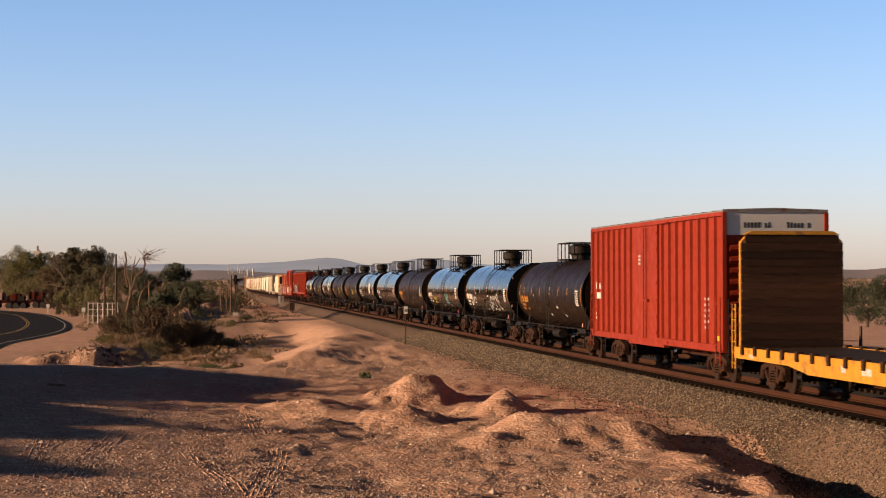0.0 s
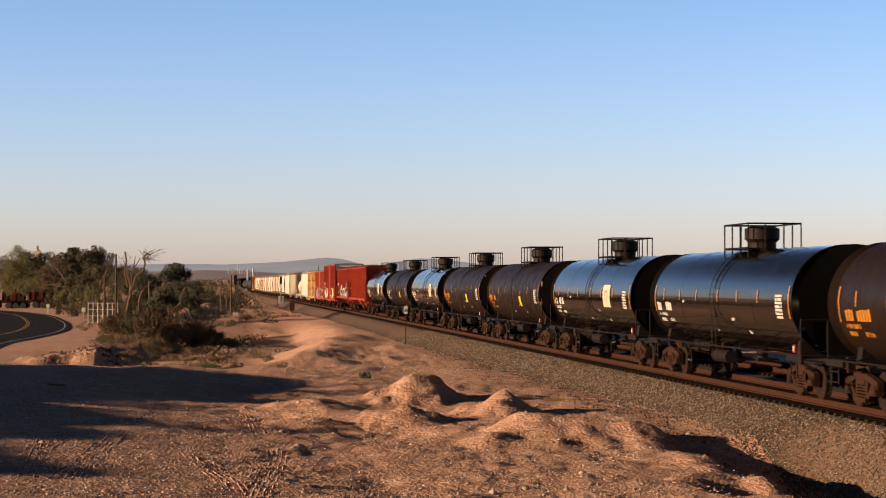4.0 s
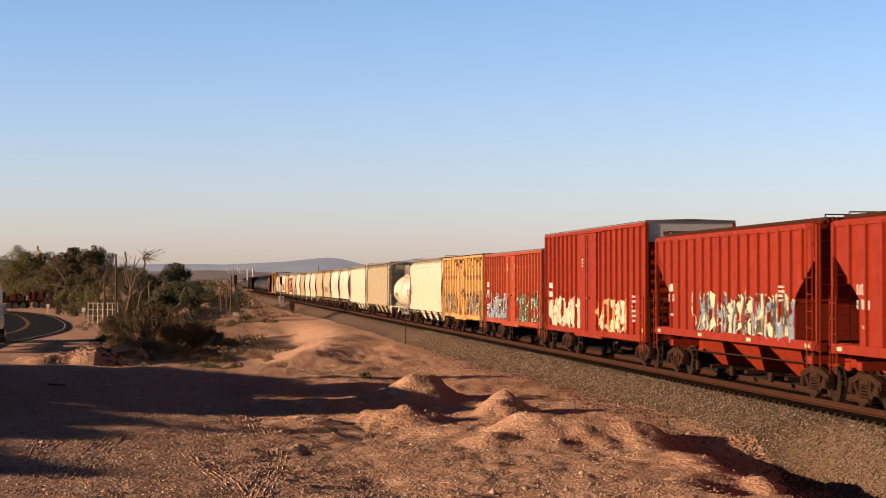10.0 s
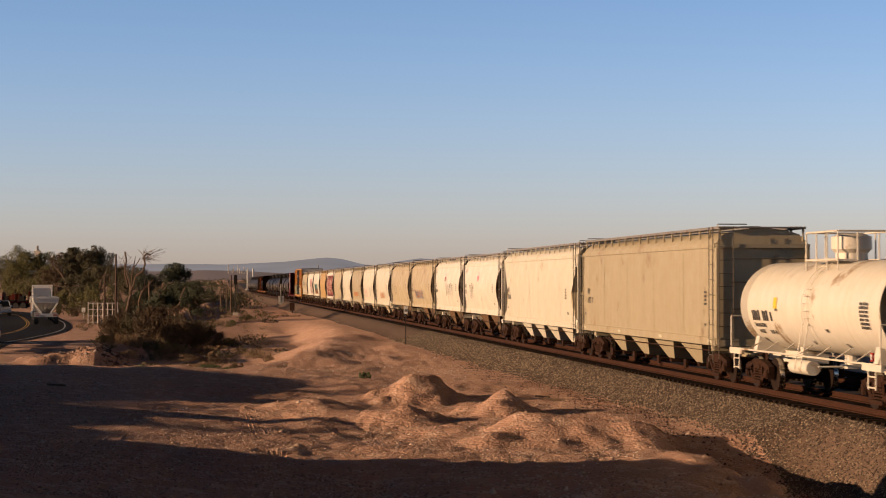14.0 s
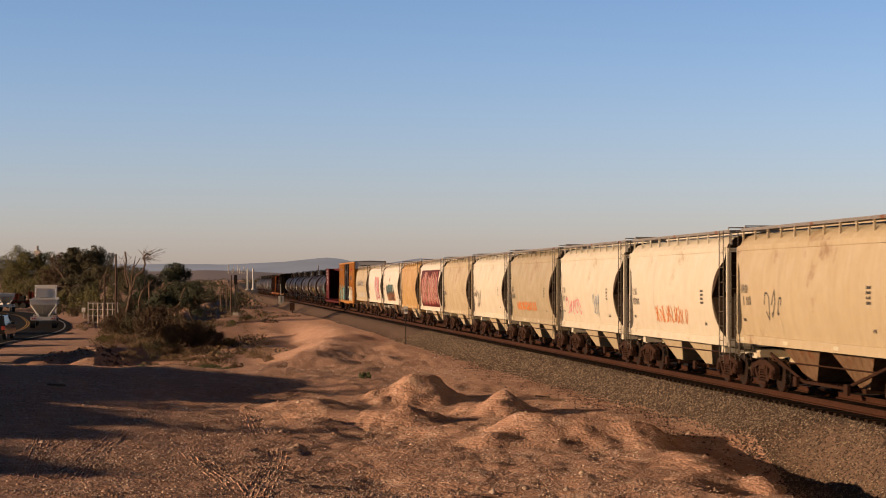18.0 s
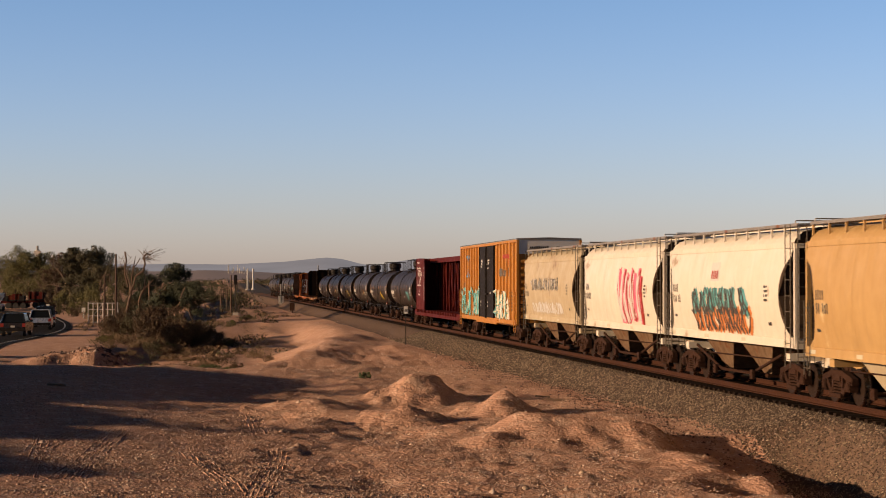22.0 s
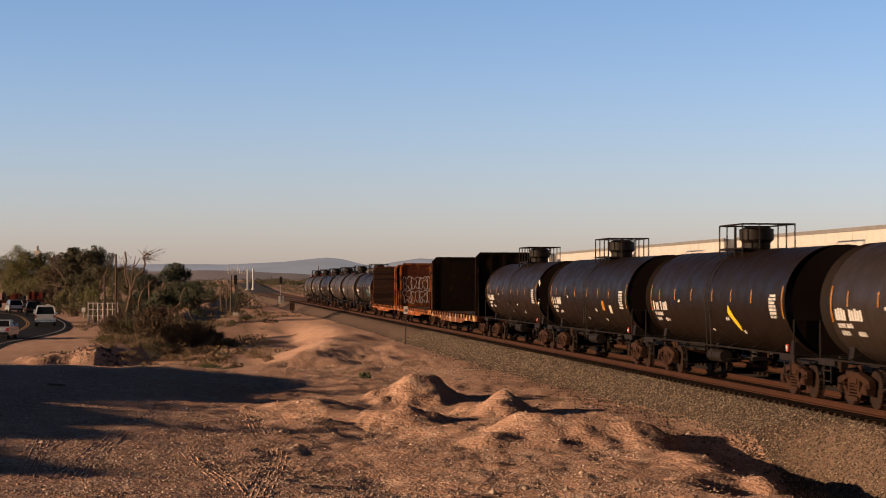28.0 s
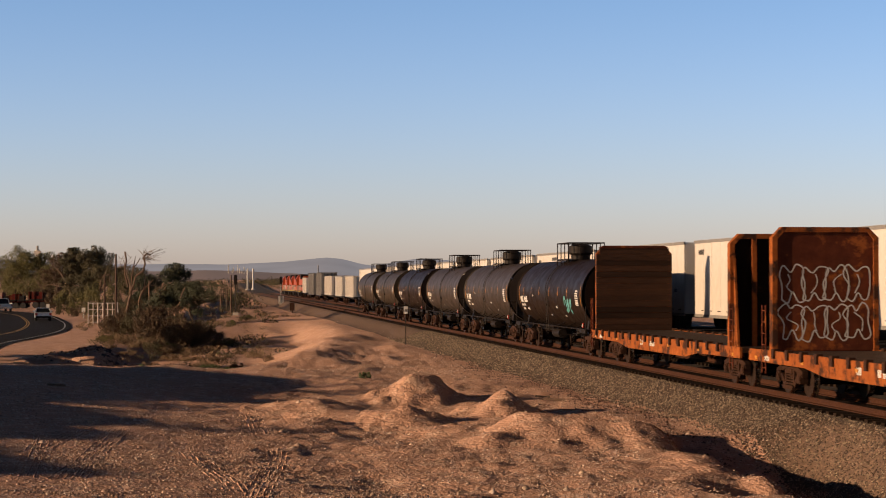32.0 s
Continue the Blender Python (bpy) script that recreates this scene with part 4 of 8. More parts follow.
# ---- covered hoppers ----
def hopper_car(o0, o1, col, label, bays=2, top=4.48, curve=0.16, cut=0.55, seed=0, roof_col=None, ribs=False, zs=1.32, logo=None, walk_gap=0.9, frame_col=None, truss=False):
    c, half = car_thing("hopper_car", label, o0, o1, inset=1.75)
    rng = random.Random(seed)
    hb = half - 0.5
    w0 = 1.40
    rise = 0.3 if ribs else 1.0
    zt = top - 0.50 * rise
    fc = frame_col or col

    def half_w(z):
        u = (z - zs) / (zt - zs)
        return w0 + curve * math.sin(math.pi * min(1, max(0, u)))
    nz = 22
    zs_list = [zs + (zt - zs) * i / nz for i in range(nz + 1)]

    def end_y(z):
        u = (z - zs) / (zt - zs)
        if ribs:
            return hb - 0.12 - 1.7 * max(0.0, min(1.0, (0.72 - u) / 0.34))
        if bays == 4:
            return hb - 0.12 - cut * float(np.interp(u, [0.0, 0.07, 0.10, 0.34, 0.42, 0.92, 1.0], [0.0, 0.0, 0.55, 1.0, 1.0, 0.0, 0.0]))
        return hb - 0.12 - cut * math.sqrt(max(0.0, 1 - ((u - 0.43) / 0.40) ** 2))
    # side shell and roof as one curved skin
    body = Mesh()
    prof = [(-half_w(z), z) for z in zs_list] + [(-half_w(zt) * 0.965, zt + 0.12 * rise), (-1.16, zt + 0.30 * rise), (-0.75, zt + 0.42 * rise), (-0.3, zt + 0.47 * rise), (0.3, zt + 0.47 * rise), (0.75, zt + 0.42 * rise), (1.16, zt + 0.30 * rise), (half_w(zt) * 0.965, zt + 0.12 * rise)] + [(half_w(z), z) for z in zs_list[::-1]]
    rings = []
    nseg = 16
    for i in range(nseg + 1):
        f = -1 + 2 * i / nseg
        rings.append([(x, f * end_y(z) if z <= zt else f * (hb - 0.12), z) for x, z in prof])
    body.loft(rings, caps=False)
    part("body", body, M[col], c, smooth=True)
    # sloped end sheets, set back under the roof; on short hoppers darkened as shade
    for k in (-1, 1):
        e = Mesh()
        depth = lambda z: 1.35 * max(0, min(1, (zt + 0.3 - z) / (zt - zs))) if bays != 4 else 1.8 * max(0, min(1, 0.62 - (z - zs) / (zt - zs)))
        inner = [(x * 0.96, k * (end_y(z) - 0.06 - depth(z)), z) for x, z in prof]
        outer = [(x, k * (end_y(z) if z <= zt else hb - 0.12), z) for x, z in prof]
        e.loft([outer, inner])
        part("end_sheet", e, M["red" if ribs else "end_shade" if bays != 4 else "tan"], c, "sloped end sheet under the roof")
    # roof hatches and walkways
    hh = Mesh()
    nh = bays * 3
    hh.box(-0.26, 0.26, -hb + 0.6, hb - 0.6, zt + 0.44 * rise, zt + 0.52 * rise)
    for i in range(nh):
        y = -hb + 0.9 + (2 * hb - 1.8) * (i + 0.5) / nh
        hh.box(-0.30, 0.30, y - 0.4, y + 0.4, zt + 0.52 * rise, zt + 0.57 * rise)
    part("hatch_row", hh, M[roof_col or fc], c, "row of roof hatches")
    wk = Mesh()
    zw = top
    wp = Mesh().box(-0.025, 0.025, -0.035, 0.035, zt + 0.10 * rise, zw - 0.02).data("walkway_post", M[col])
    for sx in (-1, 1):
        x0, x1 = sorted((sx * walk_gap, sx * (walk_gap + 0.42)))
        wk.box(x0, x1, -hb - 0.02, hb + 0.02, zw - 0.02, zw + 0.02)
        for q in range(4):
            xx = x0 + (x1 - x0) * q / 3
            wk.box(xx - 0.012, xx + 0.012, -hb - 0.02, hb + 0.02, zw - 0.05, zw + 0.03)
        n = int(2 * hb / 1.15)
        for i in range(n + 1):
            y = -hb + 0.1 + (2 * hb - 0.2) * i / n
            part("walkway_post", wp, None, c, at=pose(sx * (walk_gap + 0.38), y, 0))
    for k in (-1, 1):
        y0, y1 = sorted((k * (hb - 0.45), k * (hb + 0.02)))
        wk.box(-walk_gap, walk_gap, y0, y1, zw - 0.02, zw + 0.02)
        wk.path([(-walk_gap - 0.4, k * (hb - 0.3), zw), (-walk_gap - 0.4, k * (hb - 0.3), zw + 0.10), (-walk_gap + 0.5, k * (hb - 0.3), zw + 0.10)], 0.018, 5)
    part("roof_walkway", wk, M["roofgrey" if col not in ("red",) else "truck"], c, "grated steel roof walkway")
    # sills, end frames, ladders
    s = Mesh()
    for sx in (-1, 1):
        x0, x1 = sorted((sx * (w0 - 0.05), sx * (w0 + 0.07)))
        s.box(x0, x1, -hb, hb, zs - 0.2, zs + 0.03)
        for k in (-1, 1):
            xa, xb = sorted((sx * (w0 - 0.08), sx * (w0 + 0.04)))
            s.box(xa, xb, k * hb - 0.06, k * hb + 0.06, zs - 0.2, zt)
            s.tube((sx * w0 * 0.9, k * hb, zs), (sx * 0.4, k * (hb - 1.6), zs - 0.1), 0.05, 6)
    for k in (-1, 1):
        y0, y1 = sorted((k * (hb - 0.1), k * (hb + 0.08)))
        s.box(-w0, w0, y0, y1, zs - 0.22, zs)
        s.box(-w0, w0, y0, y1, zt - 0.12, zt)
        y0, y1 = sorted((k * (half - 3.0), k * (half - 0.75)))
        s.box(-0.32, 0.32, y0, y1, 0.76, 1.08)
        s.box(-1.2, 1.2, k * (half - 1.75) - 0.18, k * (half - 1.75) + 0.18, 0.92, 1.12)
    part("frame", s, M[fc], c)
    for k in (-1, 1):
        lad = Mesh()
        ladder(lad, -w0 - 0.12, k * (hb - 0.06), k * (hb - 0.50), zs - 0.7, top if k < 0 else zs + 1.2, 9 if k < 0 else 5, 0.011)
        part("side_ladder", lad, M["ladder_dim" if col not in ("red",) else "red"], c)
        lad = Mesh()
        ladder_end(lad, k * (hb + 0.12), -w0 + 0.02, -w0 + 0.46, zs - 0.6, top, 10, 0.011)
        for z in (zs + 0.9, zs + 1.7, zs + 2.4):
            lad.tube((-w0 + 0.4, k * (hb + 0.12), z), (w0, k * (hb + 0.12), z), 0.018, 5)
        part("end_ladder", lad, M["ladder_dim" if col not in ("red",) else "red"], c)
    # discharge chutes
    span = 2 * (half - 3.15)
    bw = span / bays
    for i in range(bays):
        y = -span / 2 + bw * (i + 0.5)
        ch = Mesh()
        a, b = bw * 0.44, 0.34
        zl = 0.42
        xt, xb = (0.95, 0.32) if ribs else (1.12, 0.74)
        rings = [[(-xt, y - a, zs - 0.1), (xt, y - a, zs - 0.1), (xt, y + a, zs - 0.1), (-xt, y + a, zs - 0.1)], [(-xb, y - b, zl), (xb, y - b, zl), (xb, y + b, zl), (-xb, y + b, zl)]]
        ch.loft(rings)
        chute = part("discharge_chute", ch, M[fc if bays != 2 else "chute" if truss else "tan"], c)
        g = Mesh()
        g.box(-0.85, 0.85, y - 0.34, y + 0.34, zl - 0.09, zl + 0.02)
        g.tube((-1.2, y, zl - 0.02), (1.0, y, zl - 0.02), 0.05, 8)
        g.box(-1.24, -1.16, y - 0.14, y + 0.14, zl - 0.14, zl + 0.12)
        part("outlet_gate", g, M["truck"], chute)
    br = Mesh()
    br.tube((-0.6, -half + 2.9, 0.98), (-0.6, -half + 3.5, 0.98), 0.16, 10)
    br.tube((-0.95, -half + 2.4, 0.9), (-0.95, half - 2.4, 0.84), 0.022, 5)
    if truss:
        br.tube((-1.1, -half + 2.6, 1.05), (-1.1, -span * 0.2, 0.42), 0.045, 6)
        br.tube((-1.1, half - 2.6, 1.05), (-1.1, span * 0.2, 0.42), 0.045, 6)
        br.tube((-1.1, -span * 0.2, 0.42), (-1.1, span * 0.2, 0.42), 0.045, 6)
    part("brake_rigging", br, M["truck"], c)

    def near(y, z, pad=0.009):
        return Vector((-half_w(z) - pad - (0.075 if ribs and any(abs(y - q) < 0.07 for q in rib_ys) else 0), y, z))
    rib_ys = []
    if ribs:
        n = 17
        for i in range(n + 1):
            y = -hb + 0.15 + (2 * hb - 0.3) * i / n
            rib_ys.append(y)
            lo = zs + 0.03
            while end_y(lo) < abs(y) and lo < zt - 0.4:
                lo += 0.05
            rm = Mesh().loft([[(-w0, -0.07, z), (-w0 - 0.075, -0.055, z), (-w0 - 0.075, 0.045, z), (-w0, 0.07, z)] for z in (lo, zt - 0.05)])
            me = rm.data("side_post", M[col])
            part("side_post", me, None, c, at=pose(0, y, 0))
            part("side_post", me, None, c, at=pose(0, y, 0, 0, 0, 180))
    # a light sill line under the roof and seams on the side
    sm = Mesh()
    for sx in (-1, 1):
        for z in (zt - 0.02,):
            sm.box(min(sx * half_w(z), sx * (half_w(z) + 0.05)), max(sx * half_w(z), sx * (half_w(z) + 0.05)), -hb + 0.15, hb - 0.15, z - 0.09, z + 0.05)
    if not ribs:
        for q in range(1, bays + 1):
            y = -hb + 2 * hb * q / (bays + 1)
            patch(sm, lambda yy, z: near(yy, z, 0.006), y - 0.03, y + 0.03, zs + 0.05, zt - 0.1, 1, 10)
    part("side_seam", sm, M[col], c)
    m = Mesh()
    my = min(hb - 0.9, end_y(zs + 1.3) - 0.15)
    bars(m, near, rng, my, zs + 1.22, 4, 0.26, 0.55)
    bars(m, near, rng, my, zs + 0.88, 6, 0.26, 0.55)
    for q in range(4):
        bars(m, near, rng, -end_y(zs + 1.2) + 1.3, zs + 1.0 + q * 0.12, 7, 0.075)
    bars(m, near, rng, -end_y(zs + 0.5) + 1.3, zs + 0.35, 5, 0.10)
    bars(m, near, rng, end_y(zs + 0.5) - 0.2, zs + 0.42, 5, 0.09)
    part("lettering", m, M["mark_white" if col in ("red", "red_pale") else "mark_dark"], c, "stencilled reporting marks")
    m = Mesh()
    for i in range(4):
        y = -hb + 0.6 + (2 * hb - 1.2) * i / 3
        part("reflector", Mesh().box(-w0 - 0.078, -w0 - 0.07, y - 0.2, y + 0.2, zs - 0.14, zs - 0.04), M["mark_cream"], c)
    if logo:
        m = Mesh()
        patch(m, near, 0.2, -0.5 + 1.6, zs + 1.55, zs + 2.1, 2, 3)
        part("emblem", m, M["mark_white"], c, "small white emblem panel")
        m = Mesh()
        for q in range(4):
            patch(m, lambda y, z: near(y, z, 0.014), 0.3 + q * 0.19, 0.42 + q * 0.19, zs + 1.62, zs + 1.86, 1, 2)
        part("emblem_marks", m, M[logo], c)
    return c, half, near, hb, zs, zt


# ---- flats ----
def bulkhead_flat(o0, o1, b0, b1, deck_col, post_col, face0, face1, label, seed=0, top=4.55, edge_col=None, w=1.48):
    """o0..o1: coupler to coupler; b0, b1: places of the front and the rear bulkhead along the train."""
    c, half = car_thing("bulkhead_flat_car", label, o0, o1, inset=2.6)
    mid = (o0 + o1) / 2
    ya, yb = b0 - mid, b1 - mid
    rng = random.Random(seed)
    hb = half - 0.45
    d = Mesh()
    d.box(-w, w, -hb, hb, 1.02, 1.16)
    part("deck", d, M["wood"], c, "dark plank deck")
    s = Mesh()
    for sx in (-1, 1):
        x0, x1 = sorted((sx * w, sx * (w + 0.07)))
        prof = [(-hb, 1.18), (hb, 1.18), (hb, 0.86), (hb * 0.55, 0.84), (hb * 0.4, 0.68), (-hb * 0.4, 0.68), (-hb * 0.55, 0.84), (-hb, 0.86)]
        s.prism_x(prof, x0, x1)
    s.box(-0.35, 0.35, -hb, hb, 0.66, 1.02)
    part("side_sill", s, M[edge_col or deck_col], c, "rusty side sill")
    n = 16
    pocket = Mesh().box(-0.03, 0.03, -0.09, 0.09, 0.98, 1.20).box(-0.02, 0.15, -0.1, 0.12, 1.16, 1.24).data("stake_pocket", M["truck"])
    for i in range(n):
        y = ya + 0.9 + (yb - ya - 1.4) * i / (n - 1)
        part("stake_pocket", pocket, None, c, at=pose(-w - 0.10, y, 0))
        part("stake_pocket", pocket, None, c, at=pose(w + 0.10, y, 0, 0, 0, 180))
    m = Mesh()
    for i in range(6):
        y = -hb + 0.7 + (2 * hb - 1.4) * i / 5
        part("reflector", Mesh().box(-w - 0.08, -w - 0.07, y - 0.09, y + 0.09, 0.91, 1.0), M["mark_yellow"], c)
    m = Mesh()
    bars(m, flat_side(-w - 0.078), rng, 2.0, 0.86, 4, 0.18)
    bars(m, flat_side(-w - 0.078), rng, 0.6, 0.86, 6, 0.18)
    bars(m, flat_side(-w - 0.078), rng, hb - 1.5, 0.9, 5, 0.14)
    part("lettering", m, M["mark_white"], c, "stencilled reporting marks")
    for y, face, inward in ((ya, face0, 1), (yb, face1, -1)):
        bk = part("bulkhead", Mesh().box(-w + 0.1, w - 0.1, y - 0.05, y + 0.05, 1.16, top - 0.25), M[post_col], c)
        fr = Mesh()
        ch = 0.28
        out = [(-w, 1.0), (-w, top - ch), (-w + ch, top), (w - ch, top), (w, top - ch), (w, 1.0)]
        inn = [(-w + 0.14, 1.0), (-w + 0.14, top - ch - 0.04), (-w + ch + 0.03, top - 0.14), (w - ch - 0.03, top - 0.14), (w - 0.14, top - ch - 0.04), (w - 0.14, 1.0)]
        for i in range(5):
            q = [out[i], out[i + 1], inn[i + 1], inn[i]]
            fr.prism_y(q, y - 0.14, y + 0.14)
        for x in (-0.75, 0.0, 0.75):
            fr.box(x - 0.07, x + 0.07, min(y - inward * 0.14, y - inward * 0.05), max(y - inward * 0.14, y - inward * 0.05), 1.1, top - 0.14)
        for sx in (-1, 1):
            fr.prism_x([(y - inward * 0.12, 1.1), (y - inward * 0.55, 1.1), (y - inward * 0.12, top - 0.6)], sx * (w - 0.14) - 0.03, sx * (w - 0.14) + 0.03)
        part("bulkhead_frame", fr, M["rust_bright" if post_col == "rust" else post_col], bk)
        if face == "planks":
            part("cap_strip", Mesh().prism_y([(-w + 0.1, top - 0.08), (w - 0.1, top - 0.08), (w - 0.3, top + 0.02), (-w + 0.3, top + 0.02)], y - 0.20, y + 0.16), M[post_col], bk)
        # the planked or plated inner face, and the outer one
        for side in (-1, 1):
            yy = y + side * 0.052
            if face == "planks":
                np_ = 14
                for i in range(np_):
                    z0 = 1.18 + (top - 1.26) * i / np_
                    z1 = 1.18 + (top - 1.26) * (i + 1) / np_ - 0.012
                    t = 0.10 + rng.uniform(0, 0.014)
                    ww = w + 0.01 - (0.12 if i == np_ - 1 else 0)
                    if side < 0:
                        part("plank", Mesh().box(-ww, ww, yy - t, yy + 0.002, z0, z1), M["wood"], bk)
            else:
                p = Mesh()
                prof = [(-w + 0.12, 1.18), (-w + 0.12, top - ch - 0.02), (-w + ch + 0.02, top - 0.1), (w - ch - 0.02, top - 0.1), (w - 0.12, top - ch - 0.02), (w - 0.12, 1.18)]
                p.prism_y(prof, min(yy, yy + side * 0.03), max(yy, yy + side * 0.03))
                part("face_plate", p, M[face], bk)
        lad = Mesh()
        ladder(lad, -w - 0.06, y - inward * 0.30, y - inward * 0.62, 0.55, 2.4, 6)
        part("side_ladder", lad, M[post_col], c)
    return c, half, mid


def centerbeam(o0, o1, label):
    c, half = car_thing("centerbeam_flat_car", label, o0, o1, inset=3.0)
    hb = half - 0.45
    w = 1.42
    top = 4.72
    d = Mesh()
    d.box(-w, w, -hb, hb, 1.0, 1.10)
    part("deck", d, M["maroon"], c)
    s = Mesh()
    for sx in (-1, 1):
        x0, x1 = sorted((sx * w, sx * (w + 0.08)))
        s.prism_x([(-hb, 1.12), (hb, 1.12), (hb, 0.84), (hb * 0.9, 0.74), (-hb * 0.9, 0.74), (-hb, 0.84)], x0, x1)
        for i in range(26):
            y = -hb + 1.8 + (2 * hb - 3.6) * i / 25
            x0, x1 = sorted((sx * (w + 0.08), sx * (w + 0.15)))
            s.box(x0, x1, y - 0.12, y + 0.12, 0.96, 1.16)
    s.box(-0.3, 0.3, -hb - 0.2, hb + 0.2, 0.6, 1.0)
    part("side_sill", s, M["maroon"], c)
    for k in (-1, 1):
        b = Mesh()
        y = k * (hb - 0.15)
        b.prism_y([(-w, 1.0), (-w, top - 0.15), (-w + 0.1, top), (w - 0.1, top), (w, top - 0.15), (w, 1.0)], y - 0.10, y + 0.10)
        bulk = part("end_bulkhead", b, M["maroon"], c)
        r = Mesh()
        for x in (-1.1, -0.4, 0.4, 1.1):
            r.box(x - 0.06, x + 0.06, min(y + k * 0.1, y + k * 0.22), max(y + k * 0.1, y + k * 0.22), 1.0, top - 0.1)
        part("stiffener", r, M["maroon"], bulk)
        # side panel next to the bulkhead
        if k > 0:
            y0, y1 = sorted((k * (hb - 0.15), k * (hb - 4.9)))
            p = Mesh().prism_x([(y0, 1.1), (y1, 1.1), (y1, top), (y0, top - 0.05)], -w + 0.02, -w + 0.08)
            sp = part("side_panel", p, M["maroon"], c, "maroon warning panel with white lettering")
            m = Mesh()
            rng = random.Random(5)
            f = flat_side(-w + 0.012)
            bars(m, f, rng, y1 - 0.4, 4.35, 24, 0.11)
            bars(m, f, rng, y1 - 0.4, 3.95, 30, 0.13)
            bars(m, f, rng, y1 - 1.2, 3.76, 17, 0.13)
            word("WARNING", 0.42, "mark_white", sp, -w + 0.012, (y0 + y1) / 2 + 0.2, 3.44, "white warning word")
            for q in range(5):
                patch(m, f, y1 - 2.3 - q * 0.1, y1 - 1.95 - q * 0.05, 2.95 + q * 0.09, 3.02 + q * 0.09, 1, 1)
            patch(m, f, y1 - 0.42, y1 - 0.3, 2.95, 3.15, 1, 1)
            bars(m, f, rng, y1 - 0.5, 2.78, 34, 0.10)
            bars(m, f, rng, y1 - 1.5, 2.35, 7, 0.15)
            bars(m, f, rng, y1 - 1.1, 2.12, 16, 0.13)
            for q in range(14):
                patch(m, f, y0 + 0.12, y0 + 0.3, 1.75 + q * 0.17, 1.85 + q * 0.17, 1, 1)
            part("lettering", m, M["mark_white"], sp)
    beam = Mesh()
    beam.box(-0.42, 0.42, -hb + 0.1, hb - 0.1, top - 0.20, top - 0.06)
    for sx in (-1, 1):
        x0, x1 = sorted((sx * 0.36, sx * 0.46))
        beam.box(x0, x1, -hb + 0.1, hb - 0.1, top - 0.34, top - 0.02)
    part("top_chord", beam, M["maroon"], c)
    n = 16
    beam_prof = [(-0.11, -0.11), (-0.08, -0.11), (-0.08, -0.03), (0.08, -0.03), (0.08, -0.11), (0.11, -0.11), (0.11, 0.11), (0.08, 0.11), (0.08, 0.03), (-0.08, 0.03), (-0.08, 0.11), (-0.11, 0.11)]
    post = Mesh().loft([[(x, y, z) for x, y in beam_prof] for z in (1.08, top - 0.25)]).data("post", M["maroon"])
    for i in range(n):
        y = -hb + 1.0 + (2 * hb - 2.0) * i / (n - 1)
        part("post", post, None, c, at=pose(0, y, 0))
        if i < n - 1:
            y2 = y + (2 * hb - 2.0) / (n - 1)
            a, b = (y, y2) if i % 2 else (y2, y)
            part("brace", Mesh().tube((0, a, 1.3), (0, b, top - 0.35), 0.055, 6), M["maroon"], c)
    return c


# ---- the near train, from its front ----
bulkhead_flat(30.0, 53.2, 32.5, 52.35, "yellow", "yellow", "planks", "planks", "yellow bulkhead flat car with dark plank bulkheads", 3, 4.45)
c, half, near, hb, z0, z1 = boxcar(53.4, 72.9, 5.16, "red", "bright red high boxcar with ribbed sides", (-1.3, 1.8), 11)
tk = 18.47
black = "gloss black tank car with a dome platform"
matte = "dusty brown-black tank car with yellow lettering"
TANK_LIST = [("tank_matte", matte, ()), ("tank_gloss", black + " and white graffiti", ("tag_white",)), ("tank_gloss", black + " and teal graffiti", ("tag_teal",)), ("tank_matte", matte, ()), ("tank_gloss", black, ()), ("tank_gloss", black + " and pale square panel", ("white_card",)),
             ("tank_matte", matte, ("yellow_card",)), ("tank_matte", matte, ("yellow_card",)), ("tank_gloss", black + " and pale square panel", ("white_card",)), ("tank_semi", black + " and yellow placard", ("yellow_card",)), ("tank_gloss", black + " and pale square panel", ("white_card",))]
for k, (col, lab, marks) in enumerate(TANK_LIST):
    tank_car(73.1 + tk * k, 73.1 + tk * (k + 1), col, lab, marks, 40 + k, "mark_yellow" if col == "tank_matte" else "mark_white")
hopper_car(276.4, 296.5, "red", "red ribbed covered hopper car with slanted chutes", 3, 4.62, 0.0, 0.0, 21, "red", True, 1.5, walk_gap=0.7)
c, half, near, hb, zs, zt = hopper_car(296.7, 314.5, "red", "red ribbed hopper car with silver graffiti", 3, 4.62, 0.0, 0.0, 22, "red", True, 1.5, walk_gap=0.7)
graffiti(c, near, lambda y, z: near(y, z, 0.016), 3.4, -6.6, zs - 0.0, zs + 1.2, ("mark_cream", "mark_dark", "mark_blue"), 2, 9, 0.36, "silver and black graffiti letters")
c, half, near, hb, z0, z1 = boxcar(314.5, 334.3, 5.16, "red", "bright red high boxcar with yellow-white graffiti", (-1.3, 1.8), 12)
graffiti(c, near, lambda y, z: near(y, z, 0.014), 8.0, 2.0, z0 + 0.1, z0 + 1.35, ("mark_cream", "mark_white"), 4, 4, 0.36, "cream graffiti letters")
graffiti(c, near, lambda y, z: near(y, z, 0.014), -1.6, -6.4, z0 + 0.1, z0 + 1.35, ("mark_cream", "mark_orange"), 5, 4, 0.36, "cream graffiti letters")
c, half, near, hb, z0, z1 = boxcar(334.4, 352.2, 4.55, "red_pale", "faded red low boxcar with blue and green graffiti", (-1.3, 1.5), 13, False, 0.78, end_white=False, roof_col="grey_panel")
graffiti(c, near, lambda y, z: near(y, z, 0.014), 7.8, 1.0, z0 + 0.05, z0 + 1.45, ("mark_blue", "mark_white", "mark_dark"), 6, 6, 0.3, "blue graffiti letters")
